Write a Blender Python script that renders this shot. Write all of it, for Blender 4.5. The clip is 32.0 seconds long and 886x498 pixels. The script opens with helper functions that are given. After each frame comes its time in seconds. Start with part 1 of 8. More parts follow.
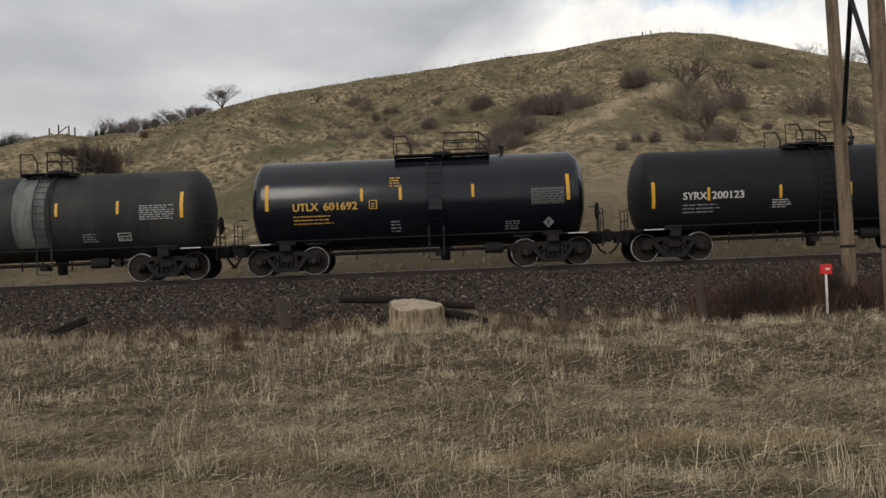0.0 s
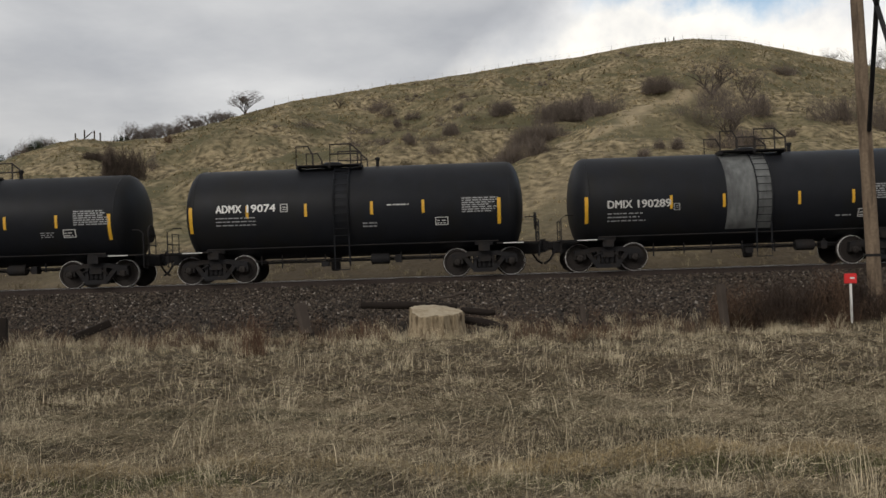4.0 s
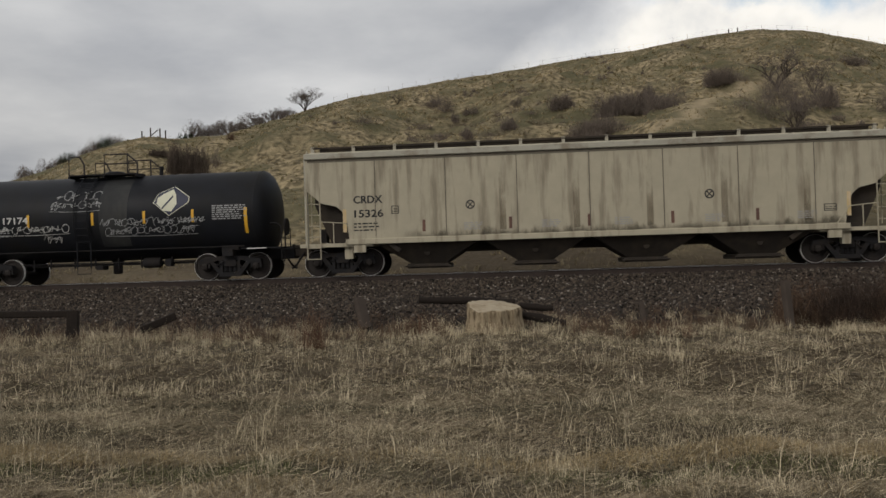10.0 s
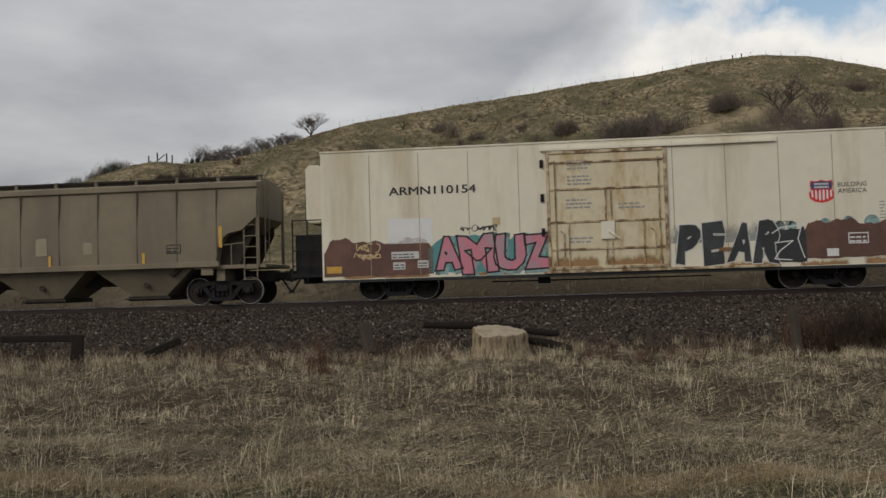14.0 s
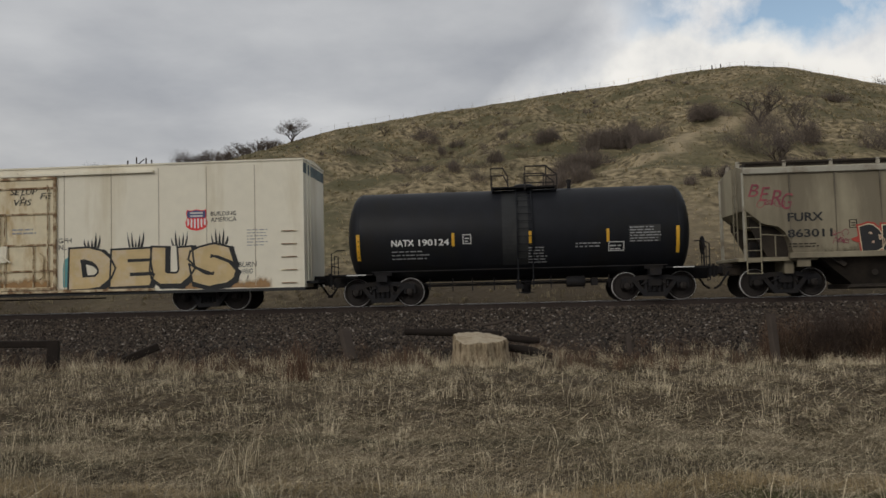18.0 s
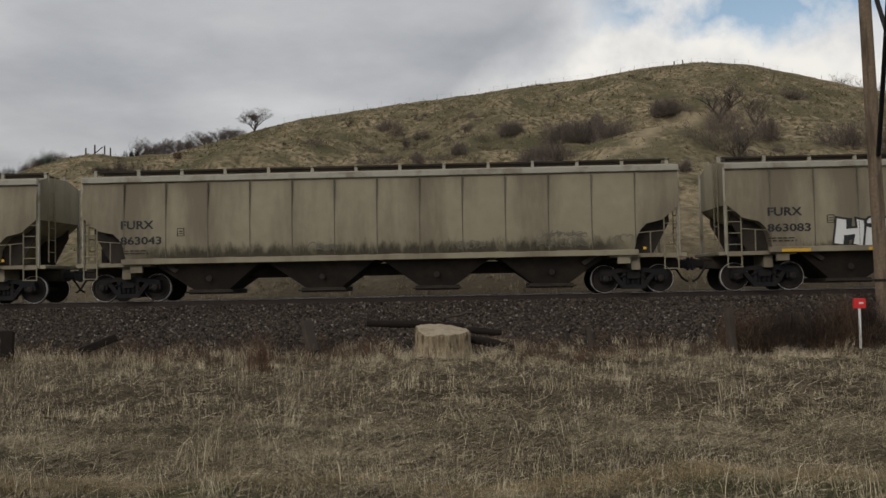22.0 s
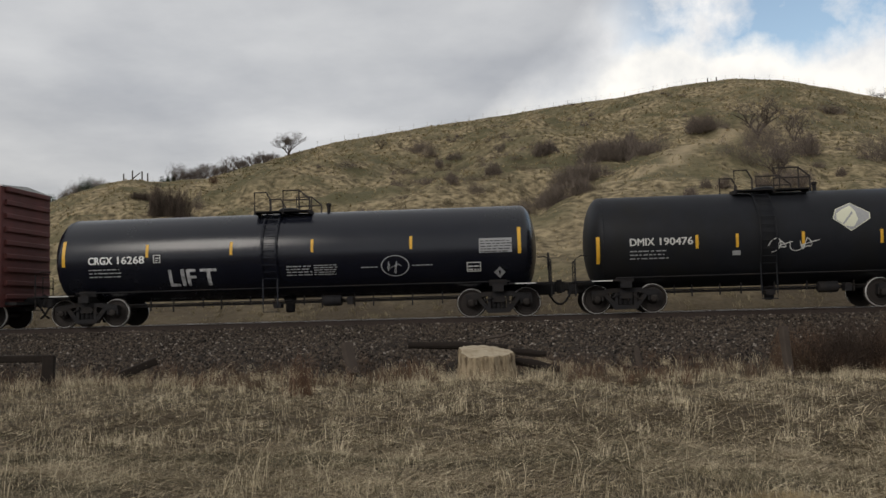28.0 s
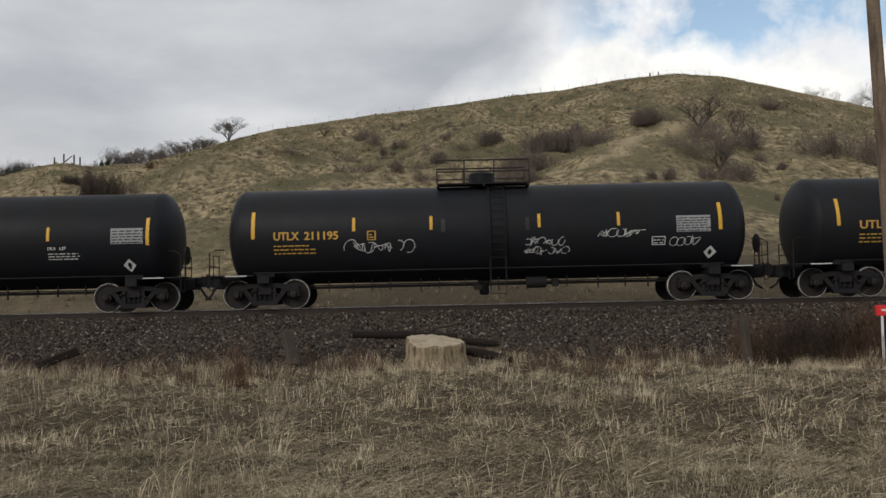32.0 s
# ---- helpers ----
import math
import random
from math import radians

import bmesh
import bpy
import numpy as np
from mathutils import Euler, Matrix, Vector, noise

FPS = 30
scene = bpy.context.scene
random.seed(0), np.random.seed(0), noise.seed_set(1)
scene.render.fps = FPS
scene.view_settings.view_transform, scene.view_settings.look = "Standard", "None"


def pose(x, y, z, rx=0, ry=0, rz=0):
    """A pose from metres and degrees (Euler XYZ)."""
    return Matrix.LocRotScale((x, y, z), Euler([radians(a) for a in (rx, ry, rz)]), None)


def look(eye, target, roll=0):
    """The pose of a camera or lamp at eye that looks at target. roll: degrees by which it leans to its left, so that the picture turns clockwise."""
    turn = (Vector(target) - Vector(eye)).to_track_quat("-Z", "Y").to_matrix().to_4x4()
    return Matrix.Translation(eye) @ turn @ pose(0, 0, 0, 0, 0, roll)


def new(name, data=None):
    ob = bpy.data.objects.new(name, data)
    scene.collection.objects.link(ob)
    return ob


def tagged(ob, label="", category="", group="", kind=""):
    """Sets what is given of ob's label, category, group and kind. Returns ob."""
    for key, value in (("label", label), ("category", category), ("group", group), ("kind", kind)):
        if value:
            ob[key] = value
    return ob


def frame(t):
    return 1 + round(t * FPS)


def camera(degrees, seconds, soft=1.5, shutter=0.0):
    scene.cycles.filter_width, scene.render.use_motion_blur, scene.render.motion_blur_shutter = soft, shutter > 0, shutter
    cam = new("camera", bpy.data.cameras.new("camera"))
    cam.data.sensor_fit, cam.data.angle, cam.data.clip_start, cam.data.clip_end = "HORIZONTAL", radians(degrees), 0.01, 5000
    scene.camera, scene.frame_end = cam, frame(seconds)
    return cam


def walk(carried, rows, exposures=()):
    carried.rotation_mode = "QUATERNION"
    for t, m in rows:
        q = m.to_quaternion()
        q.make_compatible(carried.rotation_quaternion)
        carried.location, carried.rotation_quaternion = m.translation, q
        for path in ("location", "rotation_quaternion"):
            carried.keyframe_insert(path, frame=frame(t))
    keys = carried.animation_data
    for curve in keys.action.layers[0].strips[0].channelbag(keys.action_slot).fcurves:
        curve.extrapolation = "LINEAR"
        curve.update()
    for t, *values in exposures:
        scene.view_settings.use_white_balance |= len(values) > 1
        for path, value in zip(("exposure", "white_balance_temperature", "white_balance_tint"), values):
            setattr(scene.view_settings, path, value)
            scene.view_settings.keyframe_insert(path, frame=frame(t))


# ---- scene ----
# ---- camera ----
cam = camera(55.06, 32.0, soft=1.5, shutter=0.06)
EYE = 1.55


def view(x, y, z, yaw, pitch, roll):
    return Matrix.Translation((x, y, z)) @ pose(0, 0, 0, 0, 0, yaw) @ pose(0, 0, 0, 90 + pitch) @ pose(0, 0, 0, 0, 0, roll)


# seconds, eye x y z, yaw, pitch, roll
PATH = [
    (0.0, 0.000, 0.000, -0.000, 0.10, 0.45, -2.26),
    (0.5, 0.005, -0.010, -0.002, -0.34, 0.34, -2.12),
    (1.0, 0.004, -0.001, -0.002, -0.51, 0.33, -1.98),
    (1.5, 0.003, -0.010, -0.005, -0.39, 0.27, -1.89),
    (2.0, 0.006, -0.012, -0.004, 0.15, 0.40, -1.76),
    (2.5, 0.001, 0.003, -0.005, 0.61, 0.53, -1.73),
    (3.0, 0.009, -0.020, -0.002, 1.41, 0.63, -1.81),
    (3.5, 0.007, -0.018, 0.004, 1.52, 0.91, -1.91),
    (5.5, 0.004, -0.008, -0.001, 1.27, 0.91, -1.69),
    (6.0, 0.006, -0.017, 0.000, 1.58, 0.90, -1.78),
    (6.5, 0.004, -0.011, 0.001, 1.21, 1.05, -2.00),
    (7.0, 0.009, -0.016, 0.002, 0.44, 1.14, -2.19),
    (7.5, 0.007, -0.013, 0.000, 0.09, 1.09, -2.15),
    (8.0, 0.002, 0.013, -0.003, -0.34, 1.14, -2.11),
    (8.5, 0.006, -0.013, -0.001, -0.20, 1.00, -1.99),
    (9.0, 0.007, -0.021, -0.002, 0.99, 0.96, -1.72),
    (9.5, 0.003, -0.006, -0.004, 3.10, 0.83, -1.64),
    (10.0, 0.005, -0.051, 0.001, 5.37, 0.72, -1.74),
    (10.5, -0.004, -0.024, 0.000, 6.46, 1.19, -1.82),
    (11.0, 0.001, -0.029, -0.000, 6.32, 1.48, -1.75),
    (11.5, 0.000, -0.033, 0.001, 6.18, 1.21, -1.75),
    (12.0, -0.003, -0.013, 0.002, 6.10, 1.15, -1.78),
    (12.5, -0.001, -0.013, -0.001, 6.00, 1.53, -1.79),
    (13.0, -0.003, -0.016, 0.003, 5.93, 1.65, -1.79),
    (13.5, -0.007, -0.014, 0.002, 5.79, 1.99, -1.74),
    (15.5, 0.001, -0.039, 0.011, 5.48, 2.97, -1.59),
    (16.0, -0.003, -0.040, 0.006, 5.62, 2.74, -1.41),
    (16.5, -0.008, -0.015, -0.001, 5.70, 2.50, -1.43),
    (17.0, -0.006, -0.026, 0.004, 5.32, 2.47, -1.47),
    (17.5, -0.012, -0.003, 0.001, 4.83, 2.40, -1.32),
    (18.0, -0.009, -0.002, -0.001, 4.36, 2.82, -1.42),
    (18.5, -0.001, -0.011, 0.004, 3.10, 2.87, -1.59),
    (19.0, 0.003, -0.014, 0.002, 1.83, 2.51, -1.72),
    (19.5, -0.003, -0.014, 0.004, 1.27, 2.36, -1.75),
    (20.0, -0.002, -0.006, 0.002, 0.96, 2.17, -1.64),
    (20.5, -0.003, 0.000, -0.001, 0.67, 2.14, -1.55),
    (21.0, -0.002, 0.004, 0.001, 0.52, 2.13, -1.44),
    (21.5, -0.005, -0.001, -0.001, 0.94, 2.13, -1.20),
    (22.0, -0.004, -0.002, -0.001, 1.90, 2.22, -1.07),
    (22.5, -0.013, 0.022, -0.000, 2.65, 2.19, -0.98),
    (23.0, -0.012, -0.003, 0.001, 3.28, 2.37, -0.84),
    (23.5, -0.024, 0.009, 0.001, 3.88, 2.93, -0.74),
    (24.0, -0.045, -0.009, -0.003, 4.32, 3.22, -0.62),
    (24.5, -0.083, 0.028, -0.014, 4.08, 2.83, -0.22),
    (26.5, -0.090, 0.186, -0.002, 7.33, 3.02, -1.90),
    (27.0, -0.176, 0.242, -0.015, 5.36, 3.31, -2.20),
    (27.5, -0.241, 0.260, -0.010, 3.07, 2.97, -1.85),
    (28.0, -0.227, 0.355, -0.017, 4.05, 3.71, -1.57),
    (28.5, -0.185, 0.481, -0.025, 6.43, 3.96, -1.21),
    (29.0, -0.263, 0.634, -0.039, 5.32, 4.09, -1.45),
    (29.5, -0.326, 0.752, -0.043, 2.81, 4.38, -1.32),
    (30.0, -0.277, 0.883, -0.056, 4.16, 4.60, -0.95),
    (30.5, -0.319, 0.995, -0.064, 2.58, 5.30, -0.99),
    (31.0, -0.425, 1.095, -0.082, -0.48, 4.71, -0.82),
    (31.5, -0.448, 1.214, -0.097, -0.38, 3.28, -0.97),
    (32.0, -0.402, 1.340, -0.096, 0.19, 3.01, -1.24),
]
EXPOSURES = [(0.0, 0.0, 6500, 10), (7.0, -0.05, 6500, 10), (9.5, -0.12, 6500, 10), (12.0, -0.24, 6470, 10), (16.0, -0.30, 6380, 10), (19.0, -0.31, 6380, 10), (23.0, -0.29, 6430, 10), (25.5, -0.2, 6450, 10), (28.0, -0.05, 6430, 10), (30.5, 0.0, 6280, 10), (32.0, 0.0, 6330, 10)]
walk(cam, [(t, view(x, y, EYE + z, *turn)) for t, x, y, z, *turn in PATH], EXPOSURES)

# how far the train has rolled: seconds, metres
ROLLED = [
    (0.0, -0.13),
    (1.0, 10.15),
    (2.0, 20.44),
    (3.0, 30.75),
    (4.0, 41.15),
    (5.0, 51.45),
    (6.0, 61.67),
    (7.0, 71.93),
    (8.0, 82.22),
    (9.0, 92.51),
    (10.0, 102.75),
    (11.0, 113.01),
    (12.0, 123.24),
    (13.0, 133.49),
    (14.0, 143.72),
    (15.0, 153.92),
    (16.0, 164.11),
    (17.0, 174.35),
    (18.0, 184.60),
    (19.0, 194.87),
    (20.0, 205.07),
    (21.0, 215.32),
    (22.0, 225.51),
    (23.0, 235.75),
    (24.0, 245.92),
    (25.0, 256.09),
    (26.0, 266.25),
    (27.0, 276.41),
    (28.0, 286.52),
    (29.0, 296.65),
    (30.0, 306.81),
    (31.0, 316.93),
    (32.0, 327.08),
]

# ---- light ----
SUN_TURN, SUN_HEIGHT = radians(212), radians(32)      # from +y towards +x, above the horizon


def sky():
    world = bpy.data.worlds.new("sky")
    scene.world = world
    world.use_nodes = True
    nt = world.node_tree
    nt.nodes.clear()
    n = lambda kind, **kw: node(nt, kind, **kw)
    link = nt.links.new
    out, back = n("ShaderNodeOutputWorld"), n("ShaderNodeBackground")
    air = n("ShaderNodeTexSky", sky_type="NISHITA", sun_disc=False)
    air.sun_elevation, air.sun_rotation = SUN_HEIGHT, SUN_TURN
    where = n("ShaderNodeTexCoord")
    # clouds lie on a flat layer: direction divided by its height
    split = n("ShaderNodeSeparateXYZ")
    link(where.outputs["Generated"], split.inputs[0])
    high = n("ShaderNodeMath", operation="MAXIMUM")
    link(split.outputs["Z"], high.inputs[0])
    high.inputs[1].default_value = 0.0
    lift = n("ShaderNodeMath", operation="ADD")
    link(high.outputs[0], lift.inputs[0])
    lift.inputs[1].default_value = 0.16
    flat = n("ShaderNodeVectorMath", operation="DIVIDE")
    link(where.outputs["Generated"], flat.inputs[0])
    trio = n("ShaderNodeCombineXYZ")
    for k in range(3):
        link(lift.outputs[0], trio.inputs[k])
    link(trio.outputs[0], flat.inputs[1])

    def cloud_noise(scale, detail, rough, offset):
        move = n("ShaderNodeVectorMath", operation="ADD")
        link(flat.outputs[0], move.inputs[0])
        move.inputs[1].default_value = offset
        tex = n("ShaderNodeTexNoise")
        link(move.outputs[0], tex.inputs["Vector"])
        tex.inputs["Scale"].default_value, tex.inputs["Detail"].default_value, tex.inputs["Roughness"].default_value = scale, detail, rough
        return tex.outputs["Fac"]

    def ramp(fac, *stops):
        r = n("ShaderNodeValToRGB")
        els = r.color_ramp.elements
        while len(els) < len(stops):
            els.new(0.5)
        for el, (at, value) in zip(els, stops):
            el.position, el.color = at, (value, value, value, 1) if isinstance(value, (int, float)) else (*value, 1)
        link(fac, r.inputs[0])
        return r.outputs[0]

    def calc(op, a, b):
        m = n("ShaderNodeMath", operation=op)
        for k, v in enumerate((a, b)):
            if isinstance(v, (int, float)):
                m.inputs[k].default_value = v
            else:
                link(v, m.inputs[k])
        return m.outputs[0]

    def blend(fac, a, b):
        m = n("ShaderNodeMix", data_type="RGBA")
        link(fac, m.inputs[0])
        for k, v in ((6, a), (7, b)):
            if isinstance(v, tuple):
                m.inputs[k].default_value = (*v, 1)
            else:
                link(v, m.inputs[k])
        return m.outputs[2]

    def tinted(colour, value):
        m = n("ShaderNodeMix", data_type="RGBA", blend_type="MULTIPLY")
        m.inputs[0].default_value = 1.0
        link(colour, m.inputs[6])
        link(value, m.inputs[7])
        return m.outputs[2]

    # a grey deck with softer and darker billows
    billow = cloud_noise(0.8, 7, 0.52, (3.1, 0.4, 0))
    wisps = cloud_noise(2.3, 8, 0.55, (7.1, 2.4, 0))
    deck = blend(ramp(calc("ADD", calc("MULTIPLY", billow, 0.75), calc("MULTIPLY", wisps, 0.25)), (0.36, 0.0), (0.62, 1.0)), (0.47, 0.485, 0.515), (0.80, 0.80, 0.795))
    # deck darkened overhead, out of view, to dim the ground; darker low far left
    deck = tinted(deck, ramp(split.outputs["Z"], (0.32, 1.0), (0.62, 0.80)))
    # ahead, directions are told by how far aside (u) and how far up (e) they point
    ahead = calc("MAXIMUM", split.outputs["Y"], 0.08)
    u, e = calc("DIVIDE", split.outputs["X"], ahead), calc("DIVIDE", split.outputs["Z"], ahead)
    deck = tinted(deck, ramp(calc("ADD", calc("ADD", e, calc("MULTIPLY", u, 0.35)), 0.5), (0.46, 0.80), (0.62, 1.0)))
    front = ramp(split.outputs["Y"], (0.35, 0.0), (0.55, 1.0))

    def grain(scale, detail, rough):
        tex = n("ShaderNodeTexNoise")
        link(where.outputs["Generated"], tex.inputs["Vector"])
        tex.inputs["Scale"].default_value, tex.inputs["Detail"].default_value, tex.inputs["Roughness"].default_value = scale, detail, rough
        return calc("SUBTRACT", tex.outputs["Fac"], 0.5)

    # the deck ends along a slanting ragged edge; beyond it stand lit cumulus heads and blue air
    edge = calc("SUBTRACT", u, calc("MULTIPLY", calc("SUBTRACT", e, 0.24), 1.05))
    edge = calc("ADD", edge, calc("MULTIPLY", grain(5.0, 7, 0.55), 0.30))
    open_side = calc("MULTIPLY", ramp(calc("ADD", edge, 0.5), (0.48, 0.0), (0.60, 1.0)), front)
    veil = blend(ramp(calc("ADD", grain(7.0, 8, 0.58), 0.5), (0.38, 0.0), (0.60, 1.0)), (0.76, 0.775, 0.80), (1.04, 1.03, 1.01))
    mult = n("ShaderNodeMix", data_type="RGBA", blend_type="MULTIPLY")
    mult.inputs[0].default_value = 1.0
    link(air.outputs[0], mult.inputs[6])
    mult.inputs[7].default_value = (0.175, 0.160, 0.140, 1)
    height = calc("ADD", e, calc("MULTIPLY", grain(9.0, 8, 0.6), 0.16))
    gap = calc("MULTIPLY", ramp(height, (0.272, 0.0), (0.305, 1.0)), ramp(calc("ADD", u, calc("MULTIPLY", grain(4.0, 5, 0.5), 0.2)), (0.12, 0.0), (0.20, 1.0)))
    gap = calc("MULTIPLY", gap, ramp(calc("ADD", grain(6.5, 7, 0.58), 0.5), (0.38, 0.0), (0.50, 1.0)))
    far_air = blend(gap, veil, mult.outputs[2])
    # a lit bank of cumulus that rises behind the summit
    crown = ramp(calc("ADD", u, 0.5), (0.44, 0.205), (0.56, 0.268), (0.66, 0.280), (0.74, 0.292), (0.83, 0.288), (0.93, 0.255), (1.0, 0.24))
    rise = calc("SUBTRACT", calc("ADD", crown, calc("MULTIPLY", grain(11.0, 8, 0.56), 0.15)), e)
    bank = ramp(calc("ADD", rise, 0.5), (0.485, 0.0), (0.515, 1.0))
    lit = blend(ramp(calc("ADD", grain(8.0, 7, 0.55), 0.5), (0.38, 0.0), (0.54, 1.0)), (0.84, 0.84, 0.83), (1.16, 1.12, 1.04))
    final = blend(open_side, deck, blend(bank, far_air, lit))
    link(final, back.inputs["Color"])
    back.inputs["Strength"].default_value = 0.95
    link(back.outputs[0], out.inputs[0])


def node(nt, kind, **settings):
    made = nt.nodes.new(kind)
    for key, value in settings.items():
        setattr(made, key, value)
    return made


sky()
lamp = bpy.data.lights.new("sun", "SUN")
lamp.energy, lamp.angle, lamp.color = 1.1, radians(25), (1.0, 0.94, 0.85)
sun = new("sun", lamp)
sun.matrix_world = look((0, 0, 60), (-math.sin(SUN_TURN) * math.cos(SUN_HEIGHT), -math.cos(SUN_TURN) * math.cos(SUN_HEIGHT), 60 - math.sin(SUN_HEIGHT)))


# ---- materials ----
def material(name, base, rough=0.7, metal=0.0, vary=0.25, scale=3.0, other=None, amount=0.5, big=0.6, bump=0.1, fine=60.0, spec=0.5, each=0.0, streak=0.0, wide=0.0, sharp=0.0):
    """A surface in two tones: fine grain of the base, and larger stains of the other colour. streak stretches the stains downwards."""
    m = bpy.data.materials.new(name)
    m.use_nodes = True
    nt = m.node_tree
    nt.nodes.clear()
    link = nt.links.new
    out, bsdf = node(nt, "ShaderNodeOutputMaterial"), node(nt, "ShaderNodeBsdfPrincipled")
    where = node(nt, "ShaderNodeTexCoord")
    stretch = node(nt, "ShaderNodeMapping")
    stretch.inputs["Scale"].default_value = (1 - wide, 1, 1 - streak)
    link(where.outputs["Object"], stretch.inputs[0])
    stain, grain = node(nt, "ShaderNodeTexNoise"), node(nt, "ShaderNodeTexNoise")
    link(stretch.outputs[0], stain.inputs["Vector"])
    link(where.outputs["Object"], grain.inputs["Vector"])
    stain.inputs["Scale"].default_value, stain.inputs["Detail"].default_value, stain.inputs["Roughness"].default_value = big, 8, 0.62
    grain.inputs["Scale"].default_value, grain.inputs["Detail"].default_value = scale, 6
    low, high = tuple(c * (1 - vary) for c in base), tuple(min(1, c * (1 + vary)) for c in base)
    tone = node(nt, "ShaderNodeMix", data_type="RGBA")
    tone.inputs[6].default_value, tone.inputs[7].default_value = (*low, 1), (*high, 1)
    if sharp:
        edge = node(nt, "ShaderNodeMapRange")
        edge.inputs[1].default_value, edge.inputs[2].default_value = 0.5 - sharp, 0.5 + sharp
        link(grain.outputs["Fac"], edge.inputs[0])
        link(edge.outputs[0], tone.inputs[0])
    else:
        link(grain.outputs["Fac"], tone.inputs[0])
    colour = tone.outputs[2]
    if other:
        ramp = node(nt, "ShaderNodeValToRGB")
        ramp.color_ramp.elements[0].position, ramp.color_ramp.elements[1].position = 0.62 - 0.3 * amount, 0.78 - 0.3 * amount
        link(stain.outputs["Fac"], ramp.inputs[0])
        mix = node(nt, "ShaderNodeMix", data_type="RGBA")
        link(ramp.outputs[0], mix.inputs[0])
        link(colour, mix.inputs[6])
        mix.inputs[7].default_value = (*other, 1)
        colour = mix.outputs[2]
    if each:
        info, shade = node(nt, "ShaderNodeNewGeometry"), node(nt, "ShaderNodeHueSaturation")
        spread = node(nt, "ShaderNodeMapRange")
        spread.inputs[3].default_value, spread.inputs[4].default_value = 1 - each, 1 + each
        link(info.outputs["Random Per Island"], spread.inputs[0])
        link(spread.outputs[0], shade.inputs["Value"])
        link(colour, shade.inputs["Color"])
        colour = shade.outputs[0]
    link(colour, bsdf.inputs["Base Color"])
    bsdf.inputs["Metallic"].default_value = metal
    bsdf.inputs["Specular IOR Level"].default_value = spec
    gloss = node(nt, "ShaderNodeMapRange")
    gloss.inputs[3].default_value, gloss.inputs[4].default_value = max(0.05, rough - 0.12), min(1, rough + 0.12)
    link(stain.outputs["Fac"], gloss.inputs[0])
    link(gloss.outputs[0], bsdf.inputs["Roughness"])
    if bump:
        relief, hills = node(nt, "ShaderNodeBump"), node(nt, "ShaderNodeTexNoise")
        link(where.outputs["Object"], hills.inputs["Vector"])
        hills.inputs["Scale"].default_value, hills.inputs["Detail"].default_value = fine, 4
        relief.inputs["Strength"].default_value, relief.inputs["Distance"].default_value = bump, 0.02
        link(hills.outputs["Fac"], relief.inputs["Height"])
        link(relief.outputs[0], bsdf.inputs["Normal"])
    link(bsdf.outputs[0], out.inputs[0])
    return m


